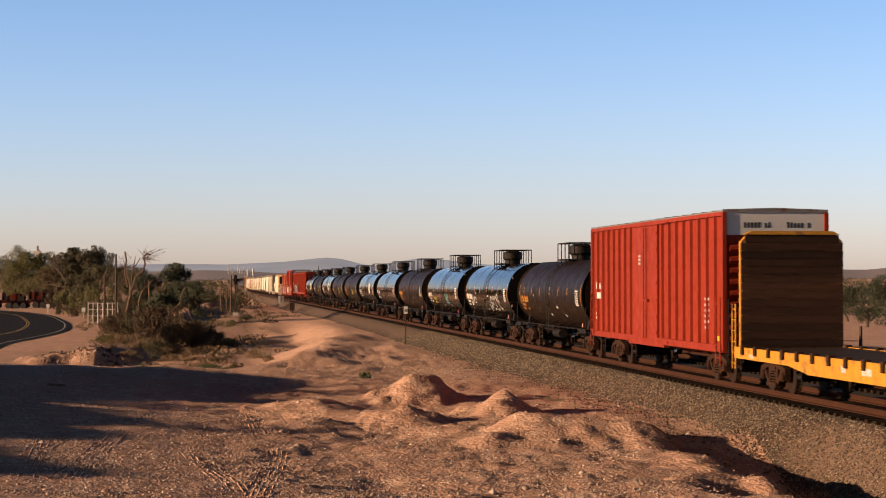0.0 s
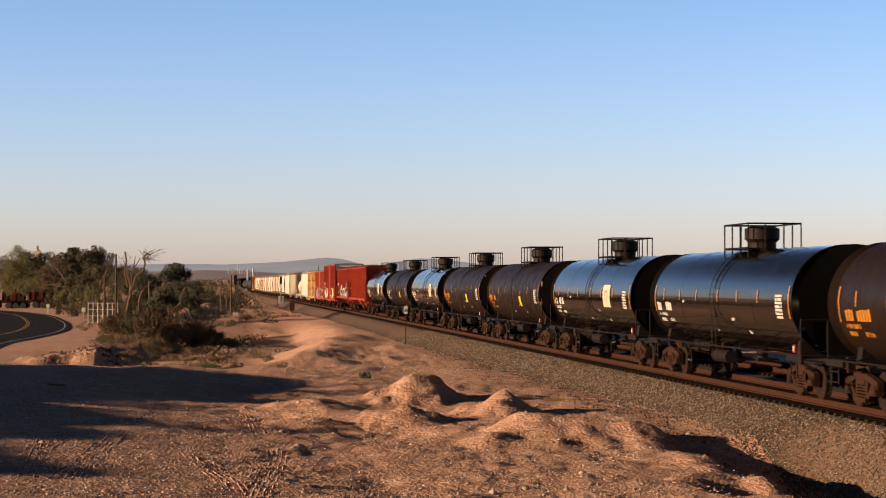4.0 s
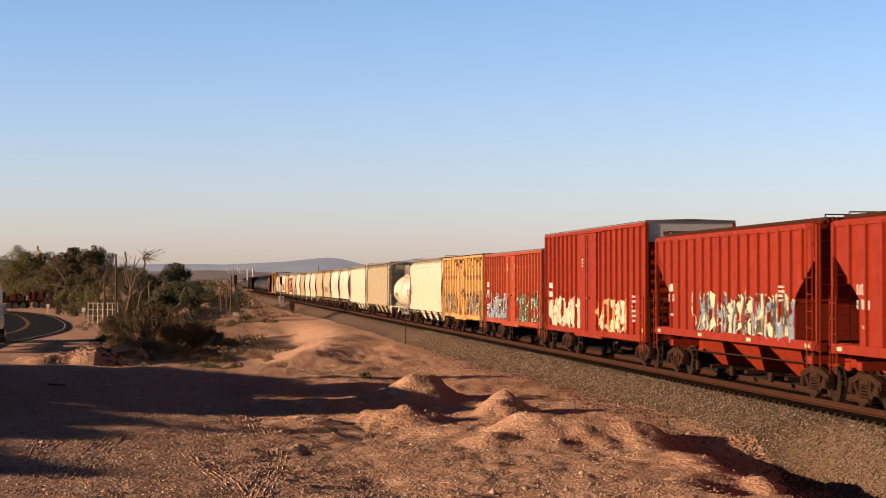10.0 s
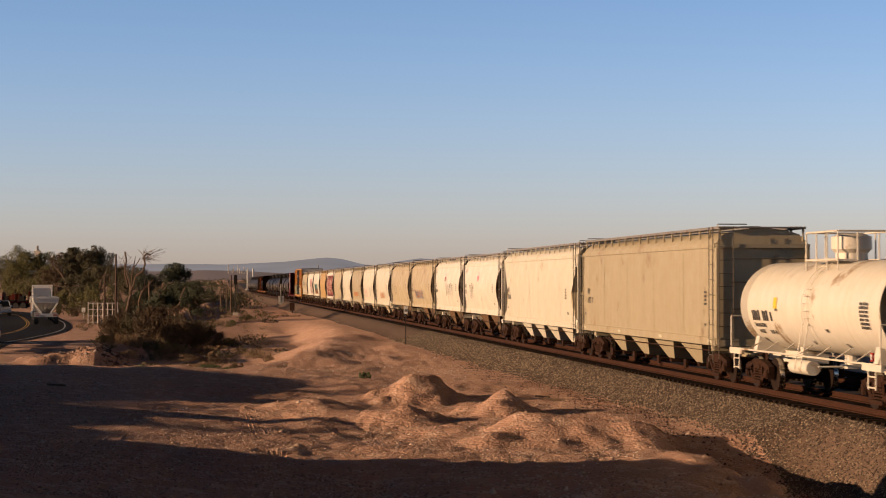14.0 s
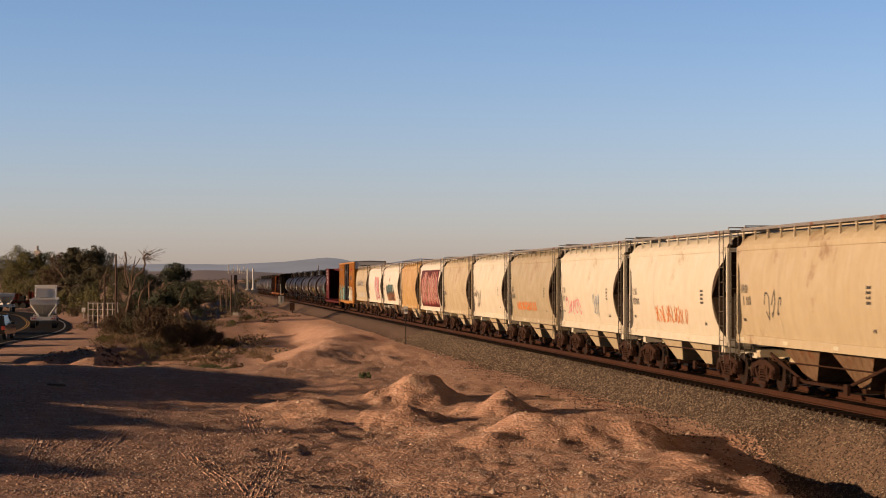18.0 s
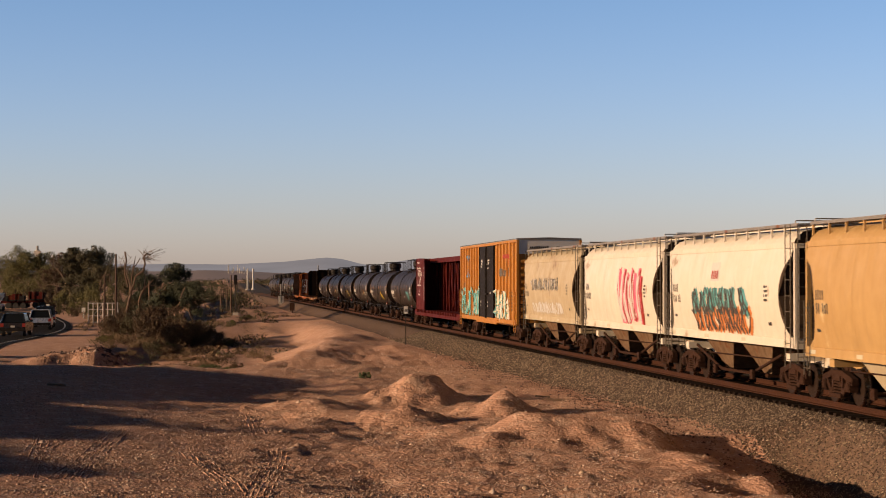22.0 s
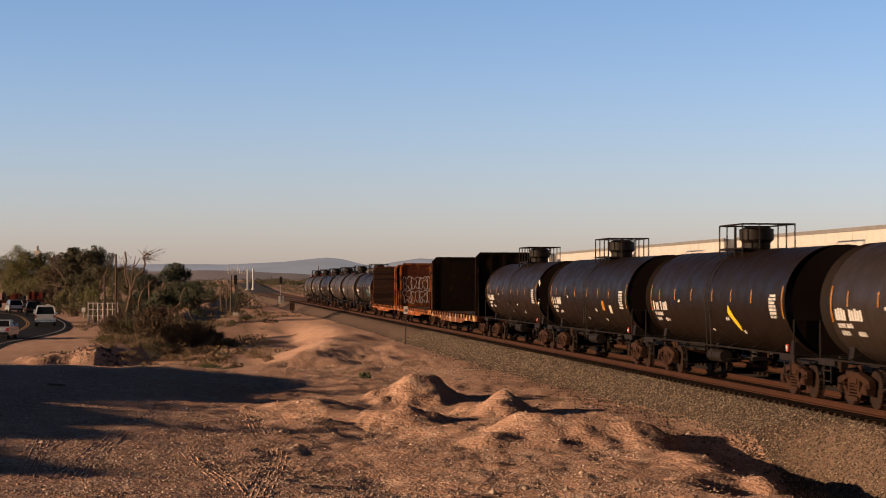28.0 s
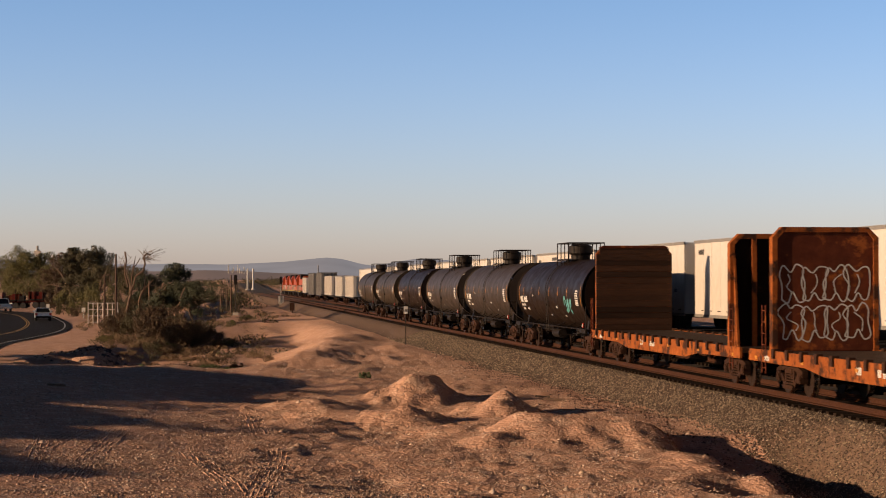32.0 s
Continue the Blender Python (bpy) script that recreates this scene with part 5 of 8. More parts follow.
graffiti(c, near, lambda y, z: near(y, z, 0.014), -1.6, -7.6, z0 + 0.05, z0 + 1.6, ("mark_green", "mark_white", "mark_dark"), 7, 5, 0.34, "green graffiti letters")
c, half, near, hb, z0, z1 = boxcar(352.2, 369.7, 4.6, "yellow_old", "worn yellow boxcar with heavy rust and scribbled graffiti", (-1.1, 1.9), 14, False, 1.15, end_white=False, roof_col="rust")
graffiti(c, near, lambda y, z: near(y, z, 0.014), 7.6, 2.2, z0 + 0.2, z0 + 1.3, ("mark_dark", "mark_cream"), 8, 6, 0.10, "thin dark scribbled graffiti")
graffiti(c, near, lambda y, z: near(y, z, 0.014), -1.6, -7.4, z0 + 0.2, z0 + 1.5, ("mark_dark", "mark_cream"), 9, 6, 0.12, "thin dark scribbled graffiti")
rp = random.Random(71)
rust_patches(c, near, rp, [(rp.uniform(-hb + 0.3, hb - 0.3), z1 - 0.12 - rp.random() ** 2 * 0.5, rp.uniform(0.2, 0.8), rp.uniform(0.12, 0.5)) for _ in range(46)])
rust_patches(c, near, rp, [(rp.uniform(-hb + 0.3, hb - 0.3), z0 + 0.12 + rp.random() ** 1.5 * 1.5, rp.uniform(0.08, 0.4), rp.uniform(0.15, 0.7)) for _ in range(70)])
rust_patches(c, near, rp, [(rp.uniform(-hb + 0.3, hb - 0.3), z0 + rp.uniform(0.3, 1.3), rp.uniform(0.1, 0.35), rp.uniform(0.1, 0.5)) for _ in range(40)], "black")
m = Mesh()
for q, zq in ((-hb + 0.75, 1.2), (-hb + 0.75, 0.72), (-hb + 1.3, 1.2), (-hb + 1.3, 0.72)):
    patch(m, lambda y, z: near(y, z, 0.02), q - 0.2, q + 0.2, z0 + zq, z0 + zq + 0.36, 1, 1)
part("sign_panel", m, M["mark_dark"], c, "dark square data panels")
hopper_car(369.8, 390.2, "cream", "long cream covered hopper car with four chutes", 4, 4.62, 0.06, 1.2, 23, "grey_panel")
tank = tank_car(390.4, 404.6, "white", "short white tank car with a railed platform", (), 60, "mark_dark", None, 1.22, 2.35, "white")
hopper_car(404.8, 425.6, "greytan", "long grey-tan covered hopper car with four chutes", 4, 4.66, 0.02, 0.0, 24, "grey_panel")
hopper_car(425.7, 445.5, "cream", "long cream covered hopper car with four chutes", 4, 4.62, 0.06, 1.2, 25, "grey_panel")
HOPPERS = [(445.4, 459.6, "white", "mark_pink"), (459.6, 473.2, "white", "mark_red"), (473.2, 487.2, "tan", None), (487.3, 501.5, "tan", None), (501.6, 515.2, "cream", None), (515.2, 528.2, "cream", None),
           (528.2, 541.3, "greytan", None), (541.3, 554.2, "cream", None), (554.2, 567.1, "tan", None), (567.1, 580.0, "white", None), (580.0, 592.4, "ochre", None), (592.4, 606.4, "white", "mark_red"), (606.4, 620.3, "white", None), (620.3, 634.4, "tan", None)]
for i, (a, b, col, logo) in enumerate(HOPPERS):
    big = i in (0, 1, 2, 3, 11, 12, 13)
    lab = {"white": "white", "greytan": "grey-tan", "tan": "dirty tan", "cream": "cream", "ochre": "dusty ochre"}[col] + " short covered hopper car, rounded sides"
    if i in (6, 9, 11, 12, 13):
        lab += ", " + {6: "orange", 9: "large maroon", 11: "teal", 12: "pink", 13: "black and white"}[i] + " graffiti"
    c, half, near, hb, zs, zt = hopper_car(a, b, col, lab, 2, 4.52, 0.20, 0.95 if not big else 0.75, 70 + i, None, False, 1.36 if not big else 1.5, logo, truss=big)
    near2 = (lambda q: lambda y, z: q(y, z, 0.018))(near)
    if i == 9:
        m = Mesh()
        patch(m, near, hb - 1.15, -hb + 1.15, zs + 0.06, zt - 0.18, 8, 10)
        part("graffiti", m, M["maroon"], c, "large maroon painted background")
        graffiti(c, near2, lambda y, z: near(y, z, 0.026), hb - 1.35, -hb + 1.35, zs + 0.2, zt - 0.3, ("red", "mark_cream", "mark_pink"), 31, 6, 0.26, "red and pink graffiti letters")
    if i == 6:
        graffiti(c, near, near2, 3.6, -1.6, zs + 0.35, zs + 0.75, ("mark_orange",), 32, 6, 0.10, "orange graffiti letters")
    if i == 7:
        tag_line(c, near, 3.9, zs + 0.3, 1.6, 1.0, "mark_dark", 33, 0.05)
    if i == 4:
        graffiti(c, near, near2, 2.0, -2.0, zs + 0.3, zs + 0.9, ("mark_orange",), 34, 5, 0.06, "thin orange graffiti")
    if i == 5:
        tag_line(c, near, 4.2, zs + 0.3, 3.0, 0.7, "mark_pink", 35, 0.05)
        tag_line(c, near, -1.2, zs + 0.4, 1.2, 0.8, "mark_blue", 36, 0.06)
    if i == 11:
        graffiti(c, near, near2, 3.0, -2.6, zs + 0.05, zs + 0.8, ("mark_orange", "mark_dark"), 37, 6, 0.3, "orange graffiti letters")
        graffiti(c, near, near2, 3.2, -2.8, zs + 0.55, zs + 1.35, ("mark_teal", "mark_dark"), 38, 7, 0.28, "teal spiky graffiti letters")
    if i == 12:
        graffiti(c, near, near2, -0.4, -3.8, zs + 0.0, zs + 2.0, ("mark_pink", "mark_white", "mark_red"), 39, 3, 0.55, "tall pink graffiti letters")
    if i == 13:
        graffiti(c, near, near2, 3.8, -2.8, zs + 1.15, zs + 1.7, ("mark_dark", "mark_white"), 41, 7, 0.10, "thin black and white graffiti")
        graffiti(c, near, near2, 3.8, -3.2, zs + 0.15, zs + 0.65, ("mark_white",), 42, 8, 0.12, "white graffiti drips")
    if i == 1:
        tag_line(c, near, 0.6, zs + 0.7, 3.6, 0.8, "mark_dark", 43, 0.05)
    if i == 0:
        tag_line(c, near, 3.9, zs + 0.6, 1.7, 1.0, "mark_dark", 44, 0.05)
    if i == 2:
        graffiti(c, near, near2, 3.6, -1.0, zs + 0.4, zs + 1.0, ("mark_blue", "mark_orange"), 45, 5, 0.12, "faded blue and orange graffiti")
    if i == 3:
        tag_line(c, near, 3.5, zs + 0.5, 1.6, 0.8, "mark_dark", 46, 0.05)
c, half, near, hb, z0, z1 = boxcar(635.0, 655.6, 5.16, "orange", "orange-yellow high boxcar with black double doors and graffiti", (-2.65, 2.45), 15, True, 1.0, "black", rust_end=False)
graffiti(c, near, lambda y, z: near(y, z, 0.014), 9.6, 2.7, z0 + 0.05, z0 + 1.7, ("mark_teal", "mark_cream", "mark_green"), 51, 5, 0.32, "teal and cream graffiti letters")
graffiti(c, near, lambda y, z: near(y, z, 0.014), -2.8, -7.2, z0 + 0.05, z0 + 1.6, ("mark_cream", "mark_teal", "mark_white"), 52, 5, 0.36, "pale graffiti letters")
m = Mesh()
ribbon(m, near, [(7.6, z0 + 2.3), (6.6, z0 + 3.5)], 0.2)
ribbon(m, near, [(6.6, z0 + 2.3), (7.6, z0 + 3.5)], 0.2)
part("emblem", m, M["mark_blue"], c, "crossed strokes emblem")
m = Mesh()
ribbon(m, near, [(-5.2, z0 + 3.3), (-7.1, z0 + 3.3)], 0.2)
ribbon(m, near, [(-5.3, z0 + 2.8), (-5.5, z0 + 3.3)], 0.1)
ribbon(m, near, [(-7.1, z0 + 2.8), (-6.9, z0 + 3.3)], 0.1)
ribbon(m, near, [(-5.1, z0 + 3.5), (-5.5, z0 + 3.45)], 0.12)
part("emblem", m, M["mark_red"], c, "red animal-shaped emblem")
m = Mesh()
bars(m, near, random.Random(8), -4.0, z0 + 2.3, 15, 0.40, 0.45)
part("lettering", m, M["mark_dark"], c, "dark company lettering")
m = Mesh()
for q, zq, num in ((0.8, 3.1, 8), (0.8, 2.95, 7), (0.8, 2.8, 6), (-1.6, 3.1, 8), (-1.6, 2.95, 8), (-1.6, 2.7, 4), (-0.9, 1.9, 4), (-0.9, 1.72, 4), (-2.4, 1.4, 4), (0.9, 0.9, 3), (0.9, 0.7, 3), (-1.5, 0.9, 3), (-1.5, 0.7, 3)):
    bars(m, near, random.Random(int(q * 10 + zq * 100)), q + 0.9, z0 + zq, num, 0.12)
part("lettering", m, M["mark_white"], c, "small white lettering on the black doors")
centerbeam(655.6, 680.2, "maroon centerbeam flat car with an open truss frame, unloaded")
for k in range(6):
    col = ("tank_dusty", "tank_dusty", "tank_dusty", "tank_semi", "tank_semi", "tank_matte")[k]
    marks = (("tag_teal_end",), ("yellow_slash",), ("orange_cards",), ("yellow_slash",), ("orange_cards",), ())[k]
    tank_car(680.3 + 18.5 * k, 680.3 + 18.5 * (k + 1), col, "dusty black tank car with yellow strips" if k != 3 else "black tank car with a bright yellow slash", marks, 80 + k)
bulkhead_flat(791.5, 814.0, 793.0, 812.6, "plate_black", "plate_black", "plate_black", "plate_black", "black bulkhead flat car with a rusty patched side sill", 4, 4.68, "sill_mixed", 1.62)
c, half, mid = bulkhead_flat(814.0, 836.4, 815.0, 834.1, "rust", "rust", "rust", "rust", "rusted orange bulkhead flat car with graffiti on the end plate", 5, 4.5, "rust_bright")
put = lambda x, z: Vector((x, 834.1 - mid - 0.088, z))
m = Mesh()
for row in (0, 1):
    for k in range(4):
        rng = random.Random(60 + row * 7 + k)
        cx, cz = -1.22 + 2.44 * (k + 0.5) / 4, 2.98 - row * 1.02
        knots = [(-0.30, -0.40), (-0.12, -0.46), (0.0, -0.22), (0.14, -0.44), (0.30, -0.36), (0.27, 0.0), (0.32, 0.34), (0.12, 0.45), (-0.05, 0.30), (-0.22, 0.44), (-0.33, 0.22), (-0.26, -0.05)]
        pts = [Vector((cx + a * rng.uniform(0.85, 1.3), cz + b * rng.uniform(0.9, 1.2))) for a, b in knots]
        loop = [tuple(q) for q in smooth_line(pts + pts[:1], 4)]
        ribbon(m, put, loop, 0.038)
        inner = [Vector((cx + rng.uniform(-0.16, 0.16), cz + 0.25 - 0.17 * i)) for i in range(4)]
        ribbon(m, put, [tuple(q) for q in smooth_line(inner, 4)], 0.032)
part("graffiti", m, M["mark_white"], c, "pale outlined graffiti letters")
bulkhead_flat(836.4, 857.7, 838.2, 856.8, "rust", "rust", "plate_black", "planks", "rusty bulkhead flat car with plank bulkhead, unloaded", 6, 4.42, "rust_bright")
for k in range(6):
    col = ("tank_matte", "tank_grey", "tank_grey", "tank_matte", "tank_olive", "tank_olive")[k]
    lab = {"tank_matte": "dusty black", "tank_grey": "dusty grey", "tank_olive": "dusty olive-brown"}[col] + " tank car with a dome platform"
    tank_car(857.8 + 18.6 * k, 857.8 + 18.6 * (k + 1), col, lab, (("tag_teal_end",), (), (), (), (), ())[k], 90 + k)


# ---- road ----
def strip(name, off0, off1, lift, material, label, parent=None, a=0, b=None, lines=ROAD):
    v, f = [], []
    pts = lines[a:b]
    for i, p in enumerate(pts):
        t = (pts[min(i + 1, len(pts) - 1)] - pts[max(i - 1, 0)]).normalized()
        nrm = Vector((t.y, -t.x))
        for o in (off0, off1):
            q = p + nrm * o
            v.append((q.x, q.y, road_z(p.y) + lift))
    n = len(pts)
    for i in range(n - 1):
        f.append((2 * i, 2 * i + 1, 2 * i + 3, 2 * i + 2))
    m = Mesh()
    top = [tuple(q) for q in v]
    m.add(top, f)
    me = m.data(name, material)
    ob = new(name, me)
    if parent:
        ob.parent = parent
    return tagged(ob, label, kind="structure") if not parent else ob


road = strip("road", -6.2, 2.5, 0.0, M["asphalt"], "two-lane asphalt road curving away behind the brush")
strip("edge_line", 1.85, 1.97, 0.006, M["line_white"], "", road)
strip("edge_line", -5.75, -5.63, 0.006, M["line_white"], "", road)
strip("center_line", -2.02, -1.90, 0.006, M["line_yellow"], "", road)
strip("center_line", -1.78, -1.66, 0.006, M["line_yellow"], "", road)


# ---- plants ----
def leaves(rng, blobs, count, size, flat=0.0, stretch=1.0):
    """Many small leaves on the skin of clumps (x, y, z, rx, ry, rz), most of them facing outward."""
    w = np.array([b[3] * b[4] * b[5] for b in blobs]) ** 0.67
    w /= w.sum()
    pick = rng.choice(len(blobs), count, p=w)
    bl = np.array(blobs)[pick]
    d = rng.normal(size=(count, 3))
    d /= np.linalg.norm(d, axis=1)[:, None]
    r = rng.uniform(0.45, 1.0, count) ** 0.45 * (1 + 0.13 * rng.normal(size=count))
    c = bl[:, :3] + d * bl[:, 3:6] * r[:, None]
    face = d + 0.55 * rng.normal(size=(count, 3))
    face /= np.linalg.norm(face, axis=1)[:, None]
    a = np.cross(face, rng.normal(size=(count, 3)))
    a /= np.linalg.norm(a, axis=1)[:, None]
    b = np.cross(face, a)
    s = size * rng.uniform(0.5, 1.3, count)[:, None]
    a, b = a * s, b * s * 0.6 * stretch
    v = np.stack([c - a, c + b * 0.9, c + a, c - b], 1).reshape(-1, 3)
    f = [(4 * i, 4 * i + 1, 4 * i + 2, 4 * i + 3) for i in range(count)]
    return v, f


def mesh_from(name, v, f, material):
    me = bpy.data.meshes.new(name)
    me.from_pydata(v.tolist(), [], f)
    me.materials.append(material)
    return me


def limb(m, rng, a, d, length, r, depth, spread=0.55, tips=None):
    """A bent, tapered limb that forks."""
    p, q = Vector(a), Vector(d).normalized()
    n = 4
    for i in range(n):
        q = (q + Vector([rng.normal() * 0.16 for _ in range(3)])).normalized()
        e = p + q * length / n
        m.tube(p, e, r * (1 - 0.12 * i), 7, r * (1 - 0.12 * (i + 1)), caps=False)
        p = e
    if tips is not None:
        tips.append(p.copy())
    if depth:
        for _ in range(2 + (depth > 2)):
            b = (q + Vector([rng.normal() * spread, rng.normal() * spread, rng.normal() * spread * 0.6 + 0.12])).normalized()
            limb(m, rng, p, b, length * rng.uniform(0.6, 0.85), r * 0.55, depth - 1, spread, tips)


def tree(x, y, w, h, leaf, label, seed, count=2600, trunk_h=0.35, base=None, lean=0.0):
    rng = np.random.default_rng(seed)
    z = ground_z(x, y) if base is None else base
    t = thing("tree", label, "tree", "roadside trees", at=pose(x, y, z - 0.05))
    m = Mesh()
    tips = []
    limb(m, rng, (0, 0, 0), (lean, 0, 1), h * trunk_h, 0.035 * h, 3, 0.6, tips)
    part("trunk", m, M["bark"], t, smooth=True)
    blobs = []
    for k in range(9):
        a = rng.uniform(0, 2 * math.pi)
        q = rng.uniform(0.1, 0.62)
        zz = h * rng.uniform(0.22, 0.86)
        squeeze = 1.0 - 0.5 * max(0, (zz / h - 0.55)) / 0.45
        cx, cy = math.cos(a) * q * w * 0.62 * squeeze, math.sin(a) * q * w * 0.62 * squeeze
        rad = w * rng.uniform(0.15, 0.22)
        blobs.append((cx, cy, zz, rad, rad, rad * 0.75))
        # twig ends stand out of each bough
        for _ in range(6):
            e = rng.normal(size=3)
            e /= np.linalg.norm(e)
            m2 = rad * rng.uniform(0.28, 0.5)
            blobs.append((cx + e[0] * rad * 1.0, cy + e[1] * rad * 1.0, max(h * 0.1, zz + e[2] * rad * 0.8), m2, m2, m2 * 0.8))
    v, f = leaves(rng, blobs, int(count * 7), 0.0075 * (w + h) * 0.5 + 0.03)
    part("crown", mesh_from("crown", v, f, M[leaf]), None, t)
    return t


def bush(x, y, w, h, leaf, label, seed, count=900, name="bush", d=None, group="desert brush"):
    rng = np.random.default_rng(seed)
    z = ground_z(x, y)
    blobs = []
    for k in range(16):
        rad = rng.uniform(0.09, 0.2)
        blobs.append((rng.uniform(-0.42, 0.42) * w, rng.uniform(-0.35, 0.35) * (d or w), h * rng.uniform(0.12, 0.74), w * rad, (d or w) * rad, h * rng.uniform(0.12, 0.26)))
    v, f = leaves(rng, blobs, int(count * 3.4), 0.018 * h + 0.02)
    b = thing(name, label, "bush", group, at=pose(x, y, z))
    m = Mesh()
    for k in range(7):
        a = rng.uniform(0, 6.28)
        m.tube((0, 0, -0.1), (math.cos(a) * w * 0.25, math.sin(a) * w * 0.25, h * 0.5), 0.025, 5, 0.01)
    part("stem", m, M["bark"], b)
    part("foliage", mesh_from("foliage", v, f, M[leaf]), None, b)
    return b


def at_ground(px, d):
    return (px - 784) / 3357 * d, d


for px, d, w, h, leaf, lab, seed, n in [
    (50, 335, 12.5, 10.8, "leaf_pale", "spreading grey-green cottonwood tree beside the road", 1, 4600),
    (24, 345, 8.0, 8.6, "leaf_pale", "spreading grey-green cottonwood tree beside the road", 11, 2600),
    (130, 305, 8.0, 10.6, "leaf", "tall olive-green tree with browning lower leaves", 2, 3800),
    (172, 300, 8.0, 10.8, "leaf", "tall olive-green tree with browning lower leaves", 3, 3800),
    (105, 312, 7.0, 9.2, "brush", "tall tree with browning dry leaves", 4, 2400),
    (205, 290, 5.6, 7.6, "leaf", "olive-green tree behind a dead snag", 5, 2200),
    (262, 250, 5.8, 5.8, "leaf_dark", "dark green tree behind dry brush", 6, 2600),
    (314, 205, 6.2, 6.2, "leaf_dark", "dark green rounded tree with one bleached limb", 7, 4200),
    (345, 200, 4.0, 4.6, "leaf_dark", "dark green rounded tree with one bleached limb", 8, 2000),
    (150, 330, 10.0, 9.6, "leaf_dark", "tall dark green tree in the grove", 31, 3000),
    (228, 262, 6.6, 6.6, "leaf", "olive-green tree behind a dead snag", 32, 2400),
    (292, 236, 5.0, 5.2, "leaf_dark", "dark green tree behind dry brush", 33, 2200),
    (250, 232, 4.8, 4.6, "leaf_dark", "dark green tree behind dry brush", 34, 2000),
    (80, 320, 7.0, 7.8, "leaf_pale", "spreading grey-green cottonwood tree beside the road", 35, 2400),
    (-30, 360, 8.0, 7.5, "leaf_dark", "dark green tree beside the road", 9, 1800),
]:
    x, y = at_ground(px, d)
    tree(x, y, w, h, leaf, lab, seed, n)
# unseen brush added on the bank beyond the road, to shade the dirt lot
for k in range(8):
    rng = random.Random(900 + k)
    bush(-34 + rng.uniform(-2, 1.5), 40 + k * 4.6, 3.2, 0.5 + rng.uniform(0.0, 0.4), "leaf", "unseen dark green brush on a dirt bank, added for its shade", 800 + k, 900)
# shrubs in front of the tall trees
for k, (px, d, w, h, leaf) in enumerate([(122, 262, 4.2, 4.4, "leaf_pale"), (150, 255, 4.0, 4.6, "leaf_pale"), (178, 250, 4.0, 4.8, "leaf_pale"), (112, 258, 2.4, 2.2, "leaf"), (130, 240, 2.2, 1.4, "brush"), (205, 240, 3.0, 3.0, "leaf"), (96, 300, 2.5, 3.6, "brush"), (232, 215, 3.0, 2.6, "brush"), (286, 215, 3.0, 3.0, "leaf_dark"), (215, 205, 3.2, 2.6, "leaf"), (262, 200, 3.6, 2.8, "leaf_dark"), (300, 196, 3.6, 2.4, "brush"), (170, 225, 4.0, 2.6, "leaf"), (376, 330, 6.0, 4.0, "leaf_dark"), (360, 420, 8.0, 5.0, "leaf_dark")]):
    x, y = at_ground(px, d)
    bush(x, y, w, h, leaf, {"leaf_pale": "pale green roadside shrub", "leaf": "green rounded roadside shrub", "brush": "dry brown roadside shrub", "leaf_dark": "dark green roadside shrub"}[leaf], 100 + k, 900)
# the thick dry brush by the lot
for k in range(30):
    rng = random.Random(300 + k)
    px = 196 + k * 5.9 + rng.uniform(-6, 6)
    d = 152 + rng.uniform(-8, 15)
    x, y = at_ground(px, d)
    tall = 1.0 + 0.7 * math.sin(math.pi * min(1, max(0, (px - 180) / 200)))
    bush(x, y, rng.uniform(1.9, 2.8), rng.uniform(1.1, 1.6) * tall, "leaf" if k % 5 == 2 else "brush", "tall dry reddish-brown brush with seed heads", 200 + k, 1000)
for k, (px, py, w, h, leaf) in enumerate([(268, 606, 1.6, 1.7, "leaf"), (150, 578, 1.6, 0.8, "grass"), (195, 604, 1.2, 0.7, "grass"), (225, 606, 1.5, 0.6, "grass"), (300, 607, 1.3, 0.6, "grass"), (335, 604, 1.4, 0.6, "grass"), (375, 596, 1.2, 0.7, "brush"), (400, 588, 1.2, 0.8, "leaf_pale"), (425, 600, 1.0, 0.6, "brush"), (450, 606, 1.4, 0.6, "grass"), (470, 612, 1.2, 0.5, "grass"), (388, 612, 1.2, 0.6, "brush"), (410, 572, 1.2, 0.9, "leaf_pale"), (360, 620, 1.4, 0.5, "grass"), (436, 566, 1.4, 0.8, "leaf_pale"), (250, 618, 1.4, 0.4, "grass"), (420, 622, 1.2, 0.5, "brush"), (180, 598, 0.9, 0.7, "brush"), (465, 556, 1.2, 0.5, "brush"), (487, 560, 1.0, 0.4, "grass"), (360, 600, 1.6, 0.8, "brush"), (330, 590, 1.8, 1.2, "brush")]):
    d = 3.95 * 3357 / (py - 501)
    x, y = at_ground(px, d)
    bush(x, y, w, h, leaf, {"leaf": "bright green rounded shrub in dry brush", "grass": "clump of dry straw-coloured grass", "brush": "low dry brown desert shrub", "leaf_pale": "low pale green desert shrub"}[leaf], 400 + k, 420)
for k, (px, py, w) in enumerate([(262, 650, 0.7), (345, 640, 1.1), (365, 644, 1.2), (385, 646, 1.2), (400, 650, 0.9), (372, 652, 1.0), (645, 678, 0.5), (330, 636, 0.9)]):
    d = 3.95 * 3357 / (py - 501)
    x, y = at_ground(px, d)
    bush(x, y, w, 0.32, "grass_green", "low patch of fresh green weeds", 500 + k, 380, "weeds")
